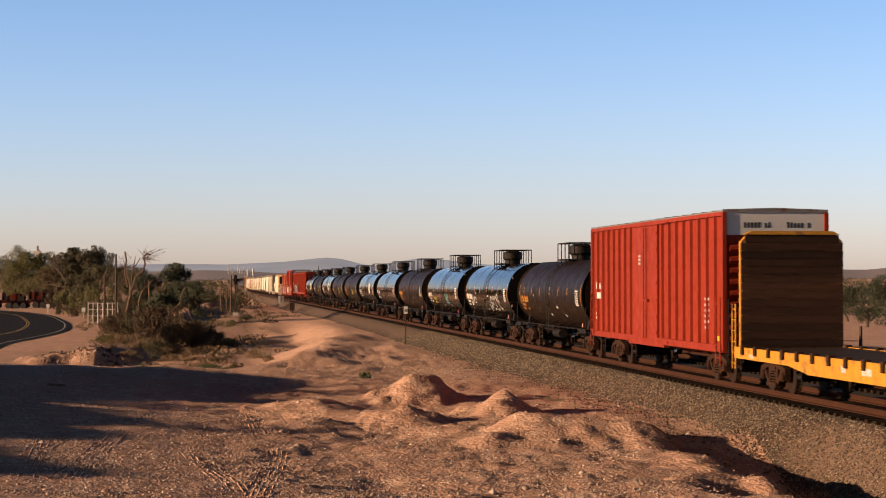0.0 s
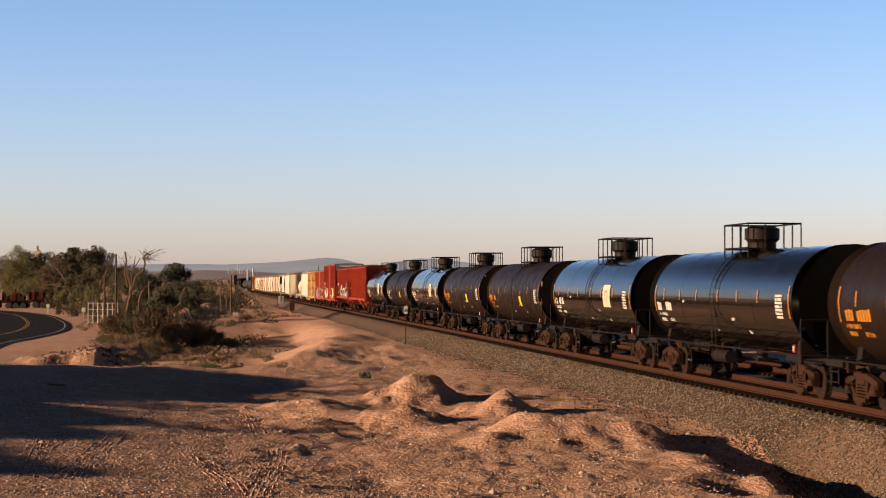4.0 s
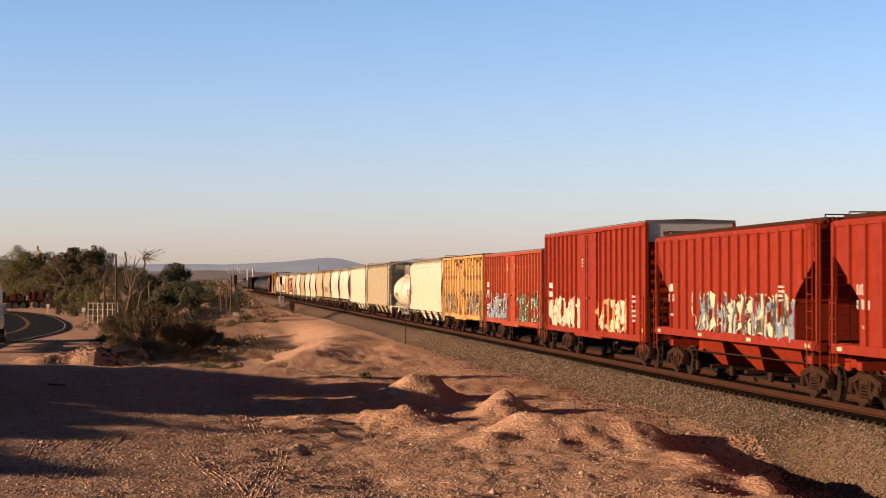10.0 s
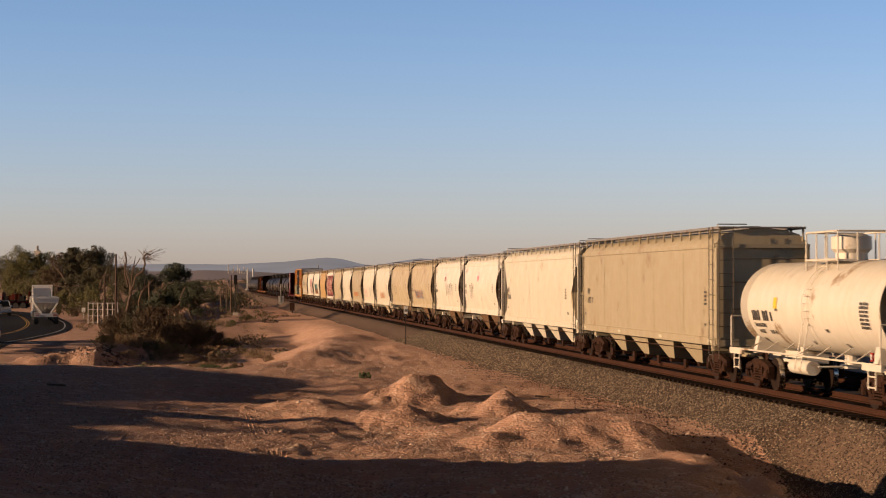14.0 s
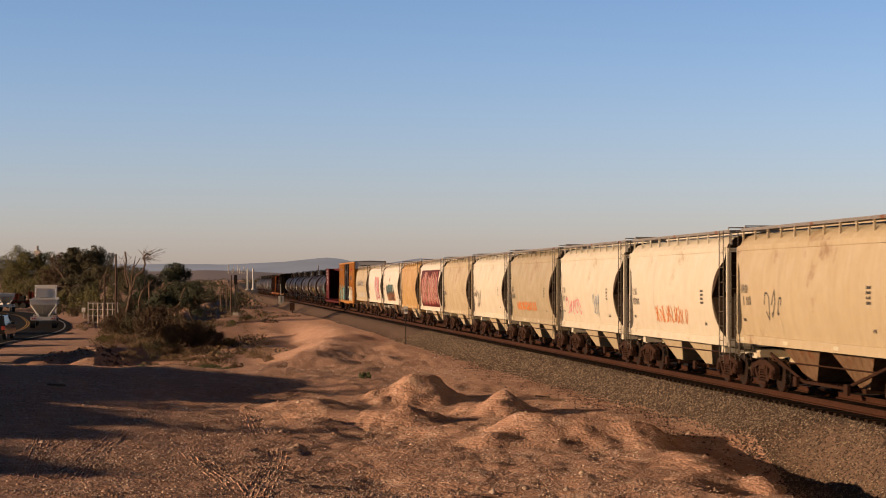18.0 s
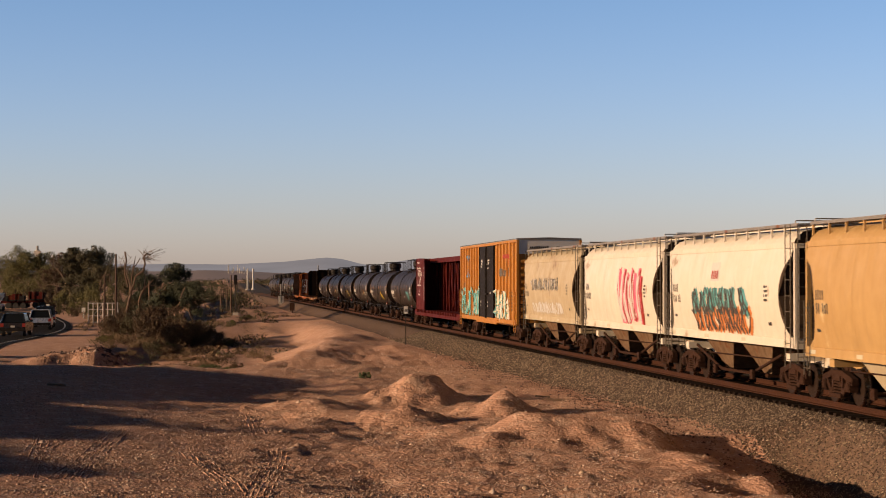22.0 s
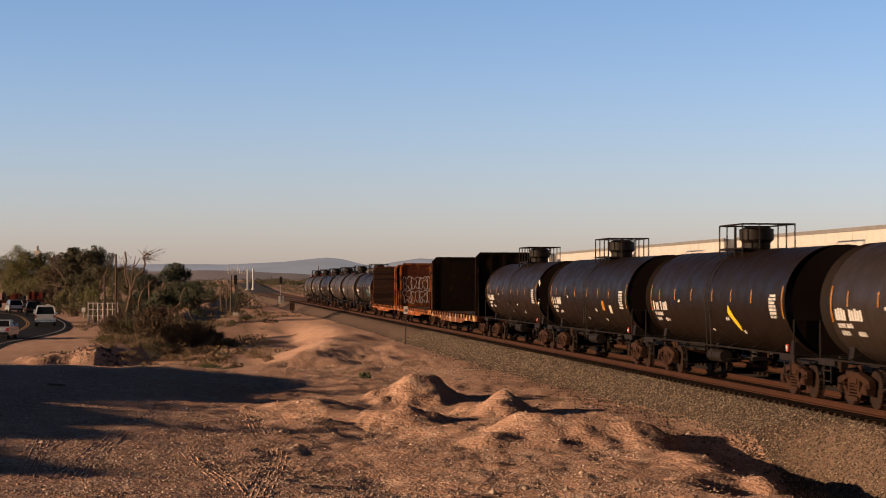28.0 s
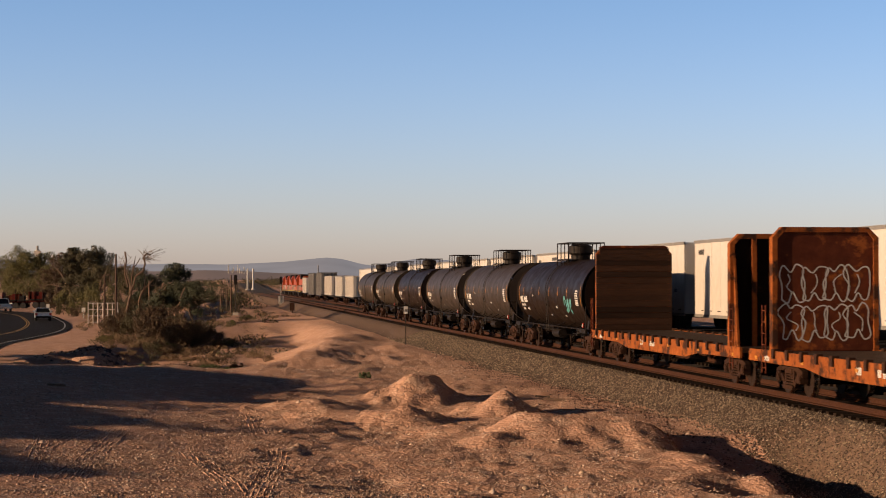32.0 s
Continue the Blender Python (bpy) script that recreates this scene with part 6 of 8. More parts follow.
# dry straw grass along the foot of the tall brush
for k in range(18):
    rng = random.Random(960 + k)
    px = 182 + k * 8.6 + rng.uniform(-4, 4)
    x, y = at_ground(px, 139 + rng.uniform(-5, 4))
    bush(x, y, rng.uniform(1.2, 1.9), rng.uniform(0.6, 1.0), "grass" if k % 3 else "leaf_pale", "clump of dry straw-coloured grass below tall brush", 970 + k, 420)
x, y = at_ground(160, 196)
bush(x, y, 1.7, 1.15, "grass", "round ochre tumbleweed heap beside the gate", 995, 900, "tumbleweed")
# scattered far scrub on the plain, and behind the tracks
rng = np.random.default_rng(77)
v_all, f_all, off = [], [], 0
for k in range(520):
    d = rng.uniform(260, 1500)
    px = rng.uniform(330, 640) if k < 420 else rng.uniform(1200, 1700)
    x = (px - 784) / 3357 * d
    lat = x * CT + d * ST
    if 11 < lat < 27:
        continue
    z = ground_z(x, d)
    w = rng.uniform(0.8, 2.2) * (1 + d / 700)
    v, f = leaves(rng, [(x, d, z + w * 0.3, w, w, w * 0.45)], 150, w * 0.075)
    v_all.append(v)
    f_all += [tuple(i + off for i in q) for q in f]
    off += len(v)
tagged(new("far_scrub", mesh_from("far_scrub", np.concatenate(v_all), f_all, M["leaf"])), "low green and brown desert scrub on the plain", "scrub", kind="stuff")
# low tufts over the lot's far slope
for name, leaf, label, seed, num in (("dry_tufts", "grass", "scattered dry grass tufts on the slope", 78, 150), ("sage_tufts", "leaf", "scattered low olive desert sage", 79, 150)):
    rng = np.random.default_rng(seed)
    v_all, f_all, off = [], [], 0
    for k in range(num):
        py = rng.uniform(528, 612)
        px = rng.uniform(250, 470) + (640 - py) * 0.9 * rng.uniform(0.0, 1.0)
        d = 4.2 * 3357 / (py - 501)
        x = (px - 784) / 3357 * d
        if x * CT + d * ST > 12.5 or road_far(x, d) < 6 or noise.noise((x * 0.12, d * 0.07, seed)) < rng.uniform(-0.4, 0.3):
            continue
        w = rng.uniform(0.2, 0.55) * (1 + d / 300)
        v, f = leaves(rng, [(x, d, ground_z(x, d) + w * 0.25, w, w, w * 0.4)], 60, w * 0.14)
        v_all.append(v)
        f_all += [tuple(i + off for i in q) for q in f]
        off += len(v)
    tagged(new(name, mesh_from(name, np.concatenate(v_all), f_all, M[leaf])), label, "scrub", kind="stuff")
# dry weeds and low brush in the basin, round the tall brush and along the road's edge
for name, leaf, label, seed, num in (("basin_weeds", "brush", "low dry brown weeds in the washed-out basin", 178, 420), ("straw_weeds", "grass", "pale straw weeds round the tall brush", 179, 300)):
    rng = np.random.default_rng(seed)
    v_all, f_all, off = [], [], 0
    for k in range(num):
        py = rng.uniform(572, 640)
        px = rng.uniform(175, 480) if py < 612 else rng.uniform(200, 420)
        d = 4.4 * 3357 / (py - 501)
        x = (px - 784) / 3357 * d
        if road_far(x, d) < 7 or noise.noise((x * 0.2, d * 0.1, seed)) < rng.uniform(-0.5, 0.2):
            continue
        w = rng.uniform(0.15, 0.45)
        v, f = leaves(rng, [(x, d, ground_z(x, d) + w * 0.3, w, w, w * 0.55)], 70, w * 0.10)
        v_all.append(v)
        f_all += [tuple(i + off for i in q) for q in f]
        off += len(v)
    tagged(new(name, mesh_from(name, np.concatenate(v_all), f_all, M[leaf])), label, "scrub", kind="stuff")
# trees and shrubs beyond the tracks
for k, (px, d, w, h) in enumerate([(1535, 165, 4.5, 5.0), (1575, 150, 5, 5.2), (1500, 190, 5, 4.6), (1440, 230, 5, 4.4), (1380, 260, 6, 4.2), (1290, 320, 6, 4.2), (1620, 160, 5, 5)]):
    x, y = at_ground(px, d)
    tree(x, y, w, h, "leaf_dark", "dark green tree beyond the tracks", 700 + k, 1300, 0.3)


def dead_tree():
    x, y = at_ground(238, 200)
    t = thing("dead_tree", "leafless bleached dead tree with broken limbs", "tree", at=pose(x, y, ground_z(x, y)))
    rng = np.random.default_rng(12)
    m = Mesh()
    t.scale = (1.15, 1.15, 1.28)
    limb(m, rng, (-0.9, 0, 0), (0.1, 0, 1), 2.6, 0.17, 2, 0.35)
    limb(m, rng, (0.3, 0, 0), (-0.05, 0, 1), 2.4, 0.16, 1, 0.4)
    part("trunk", m, M["bark_pale"], t, smooth=True)
    m = Mesh()
    m.path([(-0.5, 0, 2.4), (-0.1, 0, 3.1), (0.1, 0, 3.9), (0.75, 0.1, 4.3), (0.95, 0.1, 4.9), (0.85, 0, 5.5), (1.2, 0, 5.8)], 0.085, 7)
    m.path([(-0.6, 0, 3.0), (-0.9, 0, 4.2), (-0.75, 0, 5.2), (-0.9, 0.1, 5.9)], 0.075, 7)
    part("broken_limb", m, M["bark_pale"], t, smooth=True)
    tw = Mesh()
    for k in range(46):
        a = Vector((1.0, 0, 5.5)) + Vector((rng.uniform(-0.3, 0.3), rng.uniform(-0.3, 0.3), rng.uniform(-0.3, 0.3)))
        e = a + Vector((rng.uniform(-0.6, 1.6), rng.uniform(-0.6, 0.6), rng.uniform(-0.4, 0.8)))
        tw.tube(a, e, 0.022, 4, 0.008)
    for k in range(40):
        a = Vector((-0.8 + rng.uniform(-0.5, 0.6), rng.uniform(-0.3, 0.3), rng.uniform(1.5, 5.4)))
        e = a + Vector((rng.uniform(-0.9, 0.9), rng.uniform(-0.5, 0.5), rng.uniform(-0.2, 0.9)))
        tw.tube(a, e, 0.025, 4, 0.008)
    part("twig_tangle", tw, M["bark_pale"], t)
    x, y = at_ground(325, 201)
    s = thing("dead_snag", "bleached broken limb standing in a dark tree", "tree", at=pose(x, y, ground_z(x, y)))
    m = Mesh()
    m.path([(-2.0, -1.4, 0.2), (-0.9, -1.6, 1.2), (-0.2, -1.9, 2.0), (0.1, -2.2, 3.0), (0.45, -2.3, 3.7)], 0.06, 7)
    part("limb", m, M["bark_pale"], s, smooth=True)


dead_tree()


# ---- poles, signals, fence ----
def pole(px, py0, py1, d, r, label, name="wooden_pole", material="pole"):
    x, y = at_ground(px, d)
    z = ground_z(x, y)
    h = 3.0 + (501 - py0) / 3357 * d - z
    m = Mesh().tube((0, 0, -0.3), (0, 0, h), r * 1.15, 10, r * 0.85)
    return solid(name, m, M[material], label, "pole", "poles", smooth=True, at=pose(x, y, z)), h


pole(205, 450, 552, 178, 0.10, "dark weathered wooden utility pole without wires")
pole(185, 487, 560, 172, 0.09, "short dark wooden pole beside the fence")
pole(264, 497, 546, 225, 0.10, "pale wooden pole behind dry brush", material="bark_pale")
pole(391, 512, 540, 300, 0.09, "short dark wooden pole by the tracks")
pole(402, 510, 541, 290, 0.09, "short dark wooden pole by the tracks")
pole(396, 515, 538, 305, 0.08, "short dark wooden pole by the tracks")
pole(409, 487, 553, 245, 0.10, "dark wooden pole by the tracks")
pole(563, 470, 500, 900, 0.3, "slim distant mast on the plain", "mast", "grey_panel")
pole(1523, 578, 612, 105, 0.10, "leaning weathered fence post", "fence_post")


def signal(px, py0, d, label, white=False):
    x, y = at_ground(px, d)
    z = ground_z(x, y)
    h = 3.0 + (501 - py0) / 3357 * d - z
    s = thing("railway_signal", label, "signal", "railway signals", at=pose(x, y, z))
    part("mast", Mesh().tube((0, 0, 0), (0, 0, h - 0.4), 0.08, 8), M["grey_panel" if white else "black"], s)
    part("base", Mesh().box(-0.35, 0.35, -0.35, 0.35, -0.2, 0.35), M["concrete"], s)
    hd = part("signal_head", Mesh().prism_y([(-0.22, h - 1.3), (-0.22, h - 0.15), (-0.14, h), (0.14, h), (0.22, h - 0.15), (0.22, h - 1.3)], -0.12, 0.02), M["black"], s)
    for k in range(3):
        m = Mesh().tube((0, -0.38, h - 0.35 - k * 0.42), (0, -0.10, h - 0.35 - k * 0.42), 0.13, 10)
        part("lens_hood", m, M["black"], hd)
    m = Mesh()
    ladder_end(m, 0.22, -0.2, 0.2, 0.2, h - 1.0, 10)
    part("ladder", m, M["black"], s)
    if white:
        part("equipment_box", Mesh().box(-0.45, 0.45, 0.3, 0.9, 0.0, 1.5), M["trailer_white"], s)


signal(417, 487, 250, "dark railway signal mast with a hooded head")
signal(497, 490, 335, "railway signal mast with a black head and pale cabinet", True)


def small_posts():
    x, y = at_ground(718, 116)
    s = thing("trackside_sign", "small white trackside sign on a thin post", "sign", at=pose(x, y, ground_z(x, y)))
    h = 2.35
    part("post", Mesh().tube((0, 0, -0.2), (0, 0, h), 0.03, 8), M["black"], s)
    pl = part("plate", Mesh().box(-0.12, 0.12, -0.05, -0.03, h - 0.45, h), M["mark_white"], s)
    m = Mesh()
    bars(m, lambda q, z: Vector((-q, -0.056, z)), random.Random(3), 0.07, h - 0.33, 2, 0.16)
    part("lettering", m, M["mark_dark"], pl)
    x, y = at_ground(517, 262)
    s = thing("relay_box", "small dark rusty equipment box on a post", "box", at=pose(x, y, ground_z(x, y)))
    part("post", Mesh().tube((0, 0, -0.2), (0, 0, 0.5), 0.08, 8), M["truck"], s)
    part("cabinet", Mesh().box(-0.32, 0.32, -0.25, 0.25, 0.35, 1.35), M["truck"], s)
    part("lid", Mesh().box(-0.36, 0.36, -0.29, 0.29, 1.35, 1.42), M["truck"], s)
    for px in (438, 448):
        x, y = at_ground(px, 640)
        z = ground_z(x, y)
        h = 3 + (501 - 476) / 3357 * 640 - z
        s = thing("marker_pole", "tall white marker pole by the tracks", "pole", "white marker poles", at=pose(x, y, z))
        part("shaft", Mesh().tube((0, 0, 0), (0, 0, h), 0.28, 12), M["mark_white"], s, smooth=True)
        part("footing", Mesh().tube((0, 0, -0.3), (0, 0, 0.5), 0.7, 12), M["concrete"], s)
    for px, py, d in ((85, 536, 268), (148, 530, 232)):
        x, y = at_ground(px, d)
        s = thing("road_marker", "white roadside delineator post", "post", "road markers", at=pose(x, y, ground_z(x, y)))
        part("post", Mesh().tube((0, 0, -0.1), (0, 0, 1.1), 0.06, 8), M["mark_white"], s)
        part("reflector", Mesh().box(-0.22, 0.22, -0.08, -0.05, 0.8, 1.3), M["mark_white"], s)


small_posts()


def fence():
    x, y = at_ground(182, 190)
    z = ground_z(x, y)
    f = thing("pipe_gate", "white pipe gate with crossed rails beside the road", "gate", at=pose(x, y, z, 0, 0, 4))
    top = 3.0 + (501 - 537) / 3357 * 190 - z
    for k in range(7):
        q = -1.44 + k * 0.48
        part("post", Mesh().tube((q, 0, -0.1), (q, 0, top + (0.12 if k in (0, 6) else 0)), 0.05, 8), M["gate_white"], f)
    for k in range(4):
        part("rail", Mesh().tube((-1.44, 0, 0.35 + (top - 0.35) * k / 3), (1.44, 0, 0.35 + (top - 0.35) * k / 3), 0.042, 8), M["gate_white"], f)
    part("brace", Mesh().tube((-1.44, 0.06, 0.35), (0.0, 0.06, top), 0.035, 8), M["gate_white"], f)
    part("sign_plate", Mesh().box(1.2, 1.55, -0.1, -0.06, top - 1.25, top - 0.7), M["mark_white"], f)


fence()


# ---- parked red machinery under the trees ----
def parked_truck(px, d, length, seed):
    x, y = at_ground(px, d)
    t = thing("flatbed_trailer", "parked red and black flatbed trailer in tree shade", "trailer", "parked trailers", at=pose(x, y, ground_z(x, y)))
    h = length / 2
    part("bed", Mesh().box(-h, h, -1.2, 1.2, 1.25, 1.45), M["black"], t)
    # maroon in place of red puts the tree shade into the paint
    part("frame", Mesh().box(-h, h, -0.5, 0.5, 0.9, 1.25), M["maroon"], t)
    part("headboard", Mesh().box(-h, -h + 0.15, -1.2, 1.2, 1.45, 2.7), M["maroon"], t)
    rng = random.Random(seed)
    for k in range(5):
        a = -h + 0.5 + (length - 1.6) * k / 5
        part("load_panel", Mesh().box(a, a + length / 7, -1.15, 1.1, 1.47, rng.uniform(1.9, 2.75)), M[rng.choice(["maroon", "black", "maroon", "rust"])], t)
    for k in range(3):
        for sy in (-1, 1):
            part("wheel", Mesh().tube((h - 1 - k * 1.25, sy * 1.0, 0.5), (h - 1 - k * 1.25, sy * 1.25, 0.5), 0.5, 14), M["tyre"], t)
    for k in (0.2, 0.5, 0.8):
        part("stake", Mesh().tube((-h + length * k, -1.22, 1.2), (-h + length * k, -1.22, 3.2), 0.05, 6), M["black"], t)
    part("landing_leg", Mesh().box(-h + 1.4, -h + 1.6, -0.5, 0.5, 0.0, 0.95), M["black"], t)


parked_truck(78, 312, 4.6, 2)
parked_truck(30, 318, 4.6, 3)
parked_truck(-18, 322, 4.6, 4)


# ---- distance ----
def ridge(name, d, pts, depth, material, label, seed, rough, base=None):
    rng = np.random.default_rng(seed)
    xs = np.linspace(pts[0][0], pts[-1][0], 260)
    ys = np.interp(xs, [p[0] for p in pts], [p[1] for p in pts])
    for k, a in ((5, 1.0), (13, 0.6), (31, 0.35), (67, 0.2)):
        ys = ys + rough * a * np.interp(xs, np.linspace(xs[0], xs[-1], k * 4), rng.normal(size=k * 4))
    v, f = [], []
    rows = 7
    for j in range(rows):
        u = j / (rows - 1)
        for i, (px, py) in enumerate(zip(xs, ys)):
            top = 3 + (501 - py) / 3357 * d
            z = -12 + (top + 12) * math.sin(u * math.pi / 2) ** 0.9 * (1 + (0.015 * noise.noise((px * 0.03, j * 0.7, seed)) if 0 < j < rows - 1 else 0))
            dd = d - depth * (1 - u)
            v.append(((px - 784) / 3357 * dd, dd, z))
    n = len(xs)
    for j in range(rows - 1):
        for i in range(n - 1):
            f.append((j * n + i, j * n + i + 1, (j + 1) * n + i + 1, (j + 1) * n + i))
    me = mesh_from(name, np.array(v), f, M[material])
    me.shade_smooth()
    tagged(new(name, me), label, kind="structure")


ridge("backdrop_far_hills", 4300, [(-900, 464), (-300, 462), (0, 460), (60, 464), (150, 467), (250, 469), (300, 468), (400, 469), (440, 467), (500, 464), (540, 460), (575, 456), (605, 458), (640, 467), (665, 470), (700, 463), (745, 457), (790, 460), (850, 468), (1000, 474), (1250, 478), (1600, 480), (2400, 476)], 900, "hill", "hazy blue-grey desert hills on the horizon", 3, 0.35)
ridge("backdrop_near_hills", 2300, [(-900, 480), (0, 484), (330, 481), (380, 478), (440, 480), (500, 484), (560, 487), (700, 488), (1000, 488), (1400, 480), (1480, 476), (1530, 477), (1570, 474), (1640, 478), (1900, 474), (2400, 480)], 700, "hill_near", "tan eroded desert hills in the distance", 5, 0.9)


def cement_plant():
    def tower(px, py, d, w, name, label, rows):
        x, y = (px - 784) / 3357 * d, d
        top = 3 + (501 - py) / 3357 * d
        t = thing(name, label, "tower", "plant towers", at=pose(x, y, -3))
        part("shaft", Mesh().tube((0, 0, 0), (0, 0, top + 3), w, 14), M["concrete"], t, smooth=True)
        if rows:
            part("head_house", Mesh().box(-w * 1.6, w * 1.6, -w, w, top + 3 - w * 2.4, top + 3 - w * 0.4), M["concrete"], t)
            part("stack", Mesh().tube((0, 0, top + 3), (0, 0, top + 3 + w * 2.0), w * 0.5, 8), M["grey_panel"], t)
    for k, (px, py) in enumerate([(404, 468), (413, 472), (421, 467), (424, 474), (432, 471), (411, 475), (428, 476)]):
        tower(px, py + 2, 2050, 0.42, "distant_tower", "slim white distant plant tower", False)
    tower(66, 443, 1500, 1.7, "plant_tower", "pale concrete preheater tower behind the trees", True)
    tower(93, 452, 1500, 1.0, "silo", "pale concrete silo behind the trees", False)
    tower(104, 450, 1500, 1.0, "silo", "pale concrete silo behind the trees", False)


cement_plant()


# ---- stones ----
def stones(name, label, places, sizes, material, seed):
    rng = np.random.default_rng(seed)
    n = len(places)
    base = np.array([(1, 0, 0), (0, 1, 0), (-1, 0, 0), (0, -1, 0), (0, 0, 1)], float)
    base[:4, 2] = -0.35
    tri = np.array([(0, 1, 4), (1, 2, 4), (2, 3, 4), (3, 0, 4)])
    v = base[None] * rng.uniform(0.55, 1.25, (n, 5, 1)) * sizes[:, None, None] * np.stack([rng.uniform(0.8, 1.3, n), rng.uniform(0.8, 1.3, n), rng.uniform(0.4, 0.8, n)], 1)[:, None, :]
    a = rng.uniform(0, 6.28, n)
    ca, sa = np.cos(a)[:, None], np.sin(a)[:, None]
    v = np.stack([v[:, :, 0] * ca - v[:, :, 1] * sa, v[:, :, 0] * sa + v[:, :, 1] * ca, v[:, :, 2]], 2)
    v += places[:, None, :]
    f = (tri[None] + 5 * np.arange(n)[:, None, None]).reshape(-1, 3)
    me = bpy.data.meshes.new(name)
    me.vertices.add(5 * n)
    me.vertices.foreach_set("co", v.reshape(-1))
    me.loops.add(len(f) * 3)
    me.loops.foreach_set("vertex_index", f.reshape(-1).astype(np.int32))
    me.polygons.add(len(f))
    me.polygons.foreach_set("loop_start", np.arange(0, len(f) * 3, 3, dtype=np.int32))
    me.update(calc_edges=True)
    me.materials.append(material)
    tagged(new(name, me), label, "stones", kind="stuff")


def stone_mat(name, c1, c2, c3):
    m = bpy.data.materials.new(name)
    m.use_nodes = True
    n, l = m.node_tree.nodes, m.node_tree.links
    g = n.new("ShaderNodeNewGeometry")
    r = n.new("ShaderNodeValToRGB")
    r.color_ramp.elements[0].color, r.color_ramp.elements[1].color = (*c1, 1), (*c3, 1)
    e = r.color_ramp.elements.new(0.55)
    e.color = (*c2, 1)
    l.new(g.outputs["Random Per Island"], r.inputs["Fac"])
    l.new(r.outputs["Color"], n["Principled BSDF"].inputs["Base Color"])
    n["Principled BSDF"].inputs["Roughness"].default_value = 0.85
    return m


M["ballast"] = stone_mat("crushed_ballast_stone", (0.036, 0.023, 0.016), (0.096, 0.067, 0.046), (0.42, 0.33, 0.23))
M["rubble"] = stone_mat("dark_reddish_rubble", (0.030, 0.014, 0.010), (0.075, 0.036, 0.025), (0.24, 0.13, 0.09))
M["pebbles"] = stone_mat("desert_pebbles", (0.21, 0.125, 0.092), (0.36, 0.24, 0.18), (0.60, 0.47, 0.38))


def scatter():
    rng = np.random.default_rng(9)
    pts, sz = [], []
    for _ in range(92000):
        s = 33 + 95 * rng.random() ** 1.6
        lat = rng.uniform(bed_edge(s) - 0.4, 15.9) if rng.random() < 0.86 else rng.uniform(15.9, 18.2)
        if lat < bed_edge(s) and rng.random() < 0.6:
            continue
        x, y = s * -ST + lat * CT, s * CT + lat * ST
        pts.append((x, y, ground_z(x, y) + 0.012))
        sz.append(rng.uniform(0.020, 0.042) * (1 + (s - 33) / 160))
    stones("ballast_stones", "loose grey and tan crushed ballast stones", np.array(pts), np.array(sz), M["ballast"], 1)
    pts, sz = [], []
    for _ in range(190000):
        y = 31 + 62 * rng.random() ** 1.5
        x = rng.uniform(-0.25, 0.25) * y
        if x * CT + y * ST > 14.2:
            continue
        if noise.noise((x * 0.3, y * 0.2, 11)) < rng.uniform(-0.75, 0.45):
            continue
        pts.append((x, y, ground_z(x, y) + 0.006))
        sz.append(0.011 + 0.036 * rng.random() ** 4 + (0.06 if rng.random() < 0.0015 else 0))
    for _ in range(16000):
        y = 82 + 110 * rng.random() ** 1.5
        x = rng.uniform(-0.13, 0.02) * y
        if x * CT + y * ST > 13.8:
            continue
        pts.append((x, y, ground_z(x, y) + 0.01))
        sz.append(0.012 + 0.05 * rng.random() ** 3)
    dark, dsz = [], []
    for _ in range(9000):
        s = 40 + 60 * rng.random() ** 1.3
        lat = 12.9 + rng.normal() * 0.75
        if lat > 13.9 or noise.noise((s * 0.25, lat * 0.8, 61)) < rng.uniform(-0.5, 0.3):
            continue
        x, y = s * -ST + lat * CT, s * CT + lat * ST
        dark.append((x, y, ground_z(x, y) + 0.008))
        dsz.append(0.018 + 0.05 * rng.random() ** 3)
    for _ in range(1500):
        x, y = -16.6 + rng.normal() * 1.5, 93.5 + rng.normal() * 2.2
        if road_far(x, y) < 6.5:
            continue
        (dark if rng.random() < 0.6 else pts).append((x, y, ground_z(x, y) + 0.01))
        (dsz if len(dark) > len(dsz) else sz).append(0.03 + 0.13 * rng.random() ** 4)
    stones("dark_rubble", "dark reddish rubble beside the ballast", np.array(dark), np.array(dsz), M["rubble"], 3)
    stones("desert_pebbles", "scattered tan desert pebbles", np.array(pts), np.array(sz), M["pebbles"], 2)


scatter()


def debris():
    rng = random.Random(4)
    for px, py, L in ((985, 697, 0.9), (1225, 686, 0.5), (960, 694, 0.5), (1130, 716, 0.3), (1200, 728, 0.35), (1365, 789, 0.4), (100, 698, 0.6)):
        d = 3.65 * 3357 / (py - 501)
        x, y = at_ground(px, d)
        solid("wood_scrap", Mesh().box(-L / 2, L / 2, -0.05, 0.05, 0.0, 0.06), M["bark_pale"], "bleached broken piece of tie wood on gravel", "debris", "scraps", at=pose(x, y, ground_z(x, y) + 0.02, 0, 4, rng.uniform(-20, 20)))
    for px, py, r in ((1380, 836, 0.14), (1030, 835, 0.07), (1482, 838, 0.12), (930, 858, 0.08), (455, 872, 0.05)):
        d = 3.8 * 3357 / (py - 501)
        x, y = at_ground(px, d)
        bm = bmesh.new()
        bmesh.ops.create_icosphere(bm, subdivisions=2, radius=r)
        for v in bm.verts:
            v.co *= 1 + 0.25 * noise.noise(v.co * 9)
            v.co.z *= 0.7
        me = bpy.data.meshes.new("rock")
        bm.to_mesh(me)
        bm.free()
        me.materials.append(M["pebble"])
        solid("rock", me, None, "pale rounded rock on the dirt", "rock", "rocks", at=pose(x, y, ground_z(x, y) + r * 0.3))


debris()


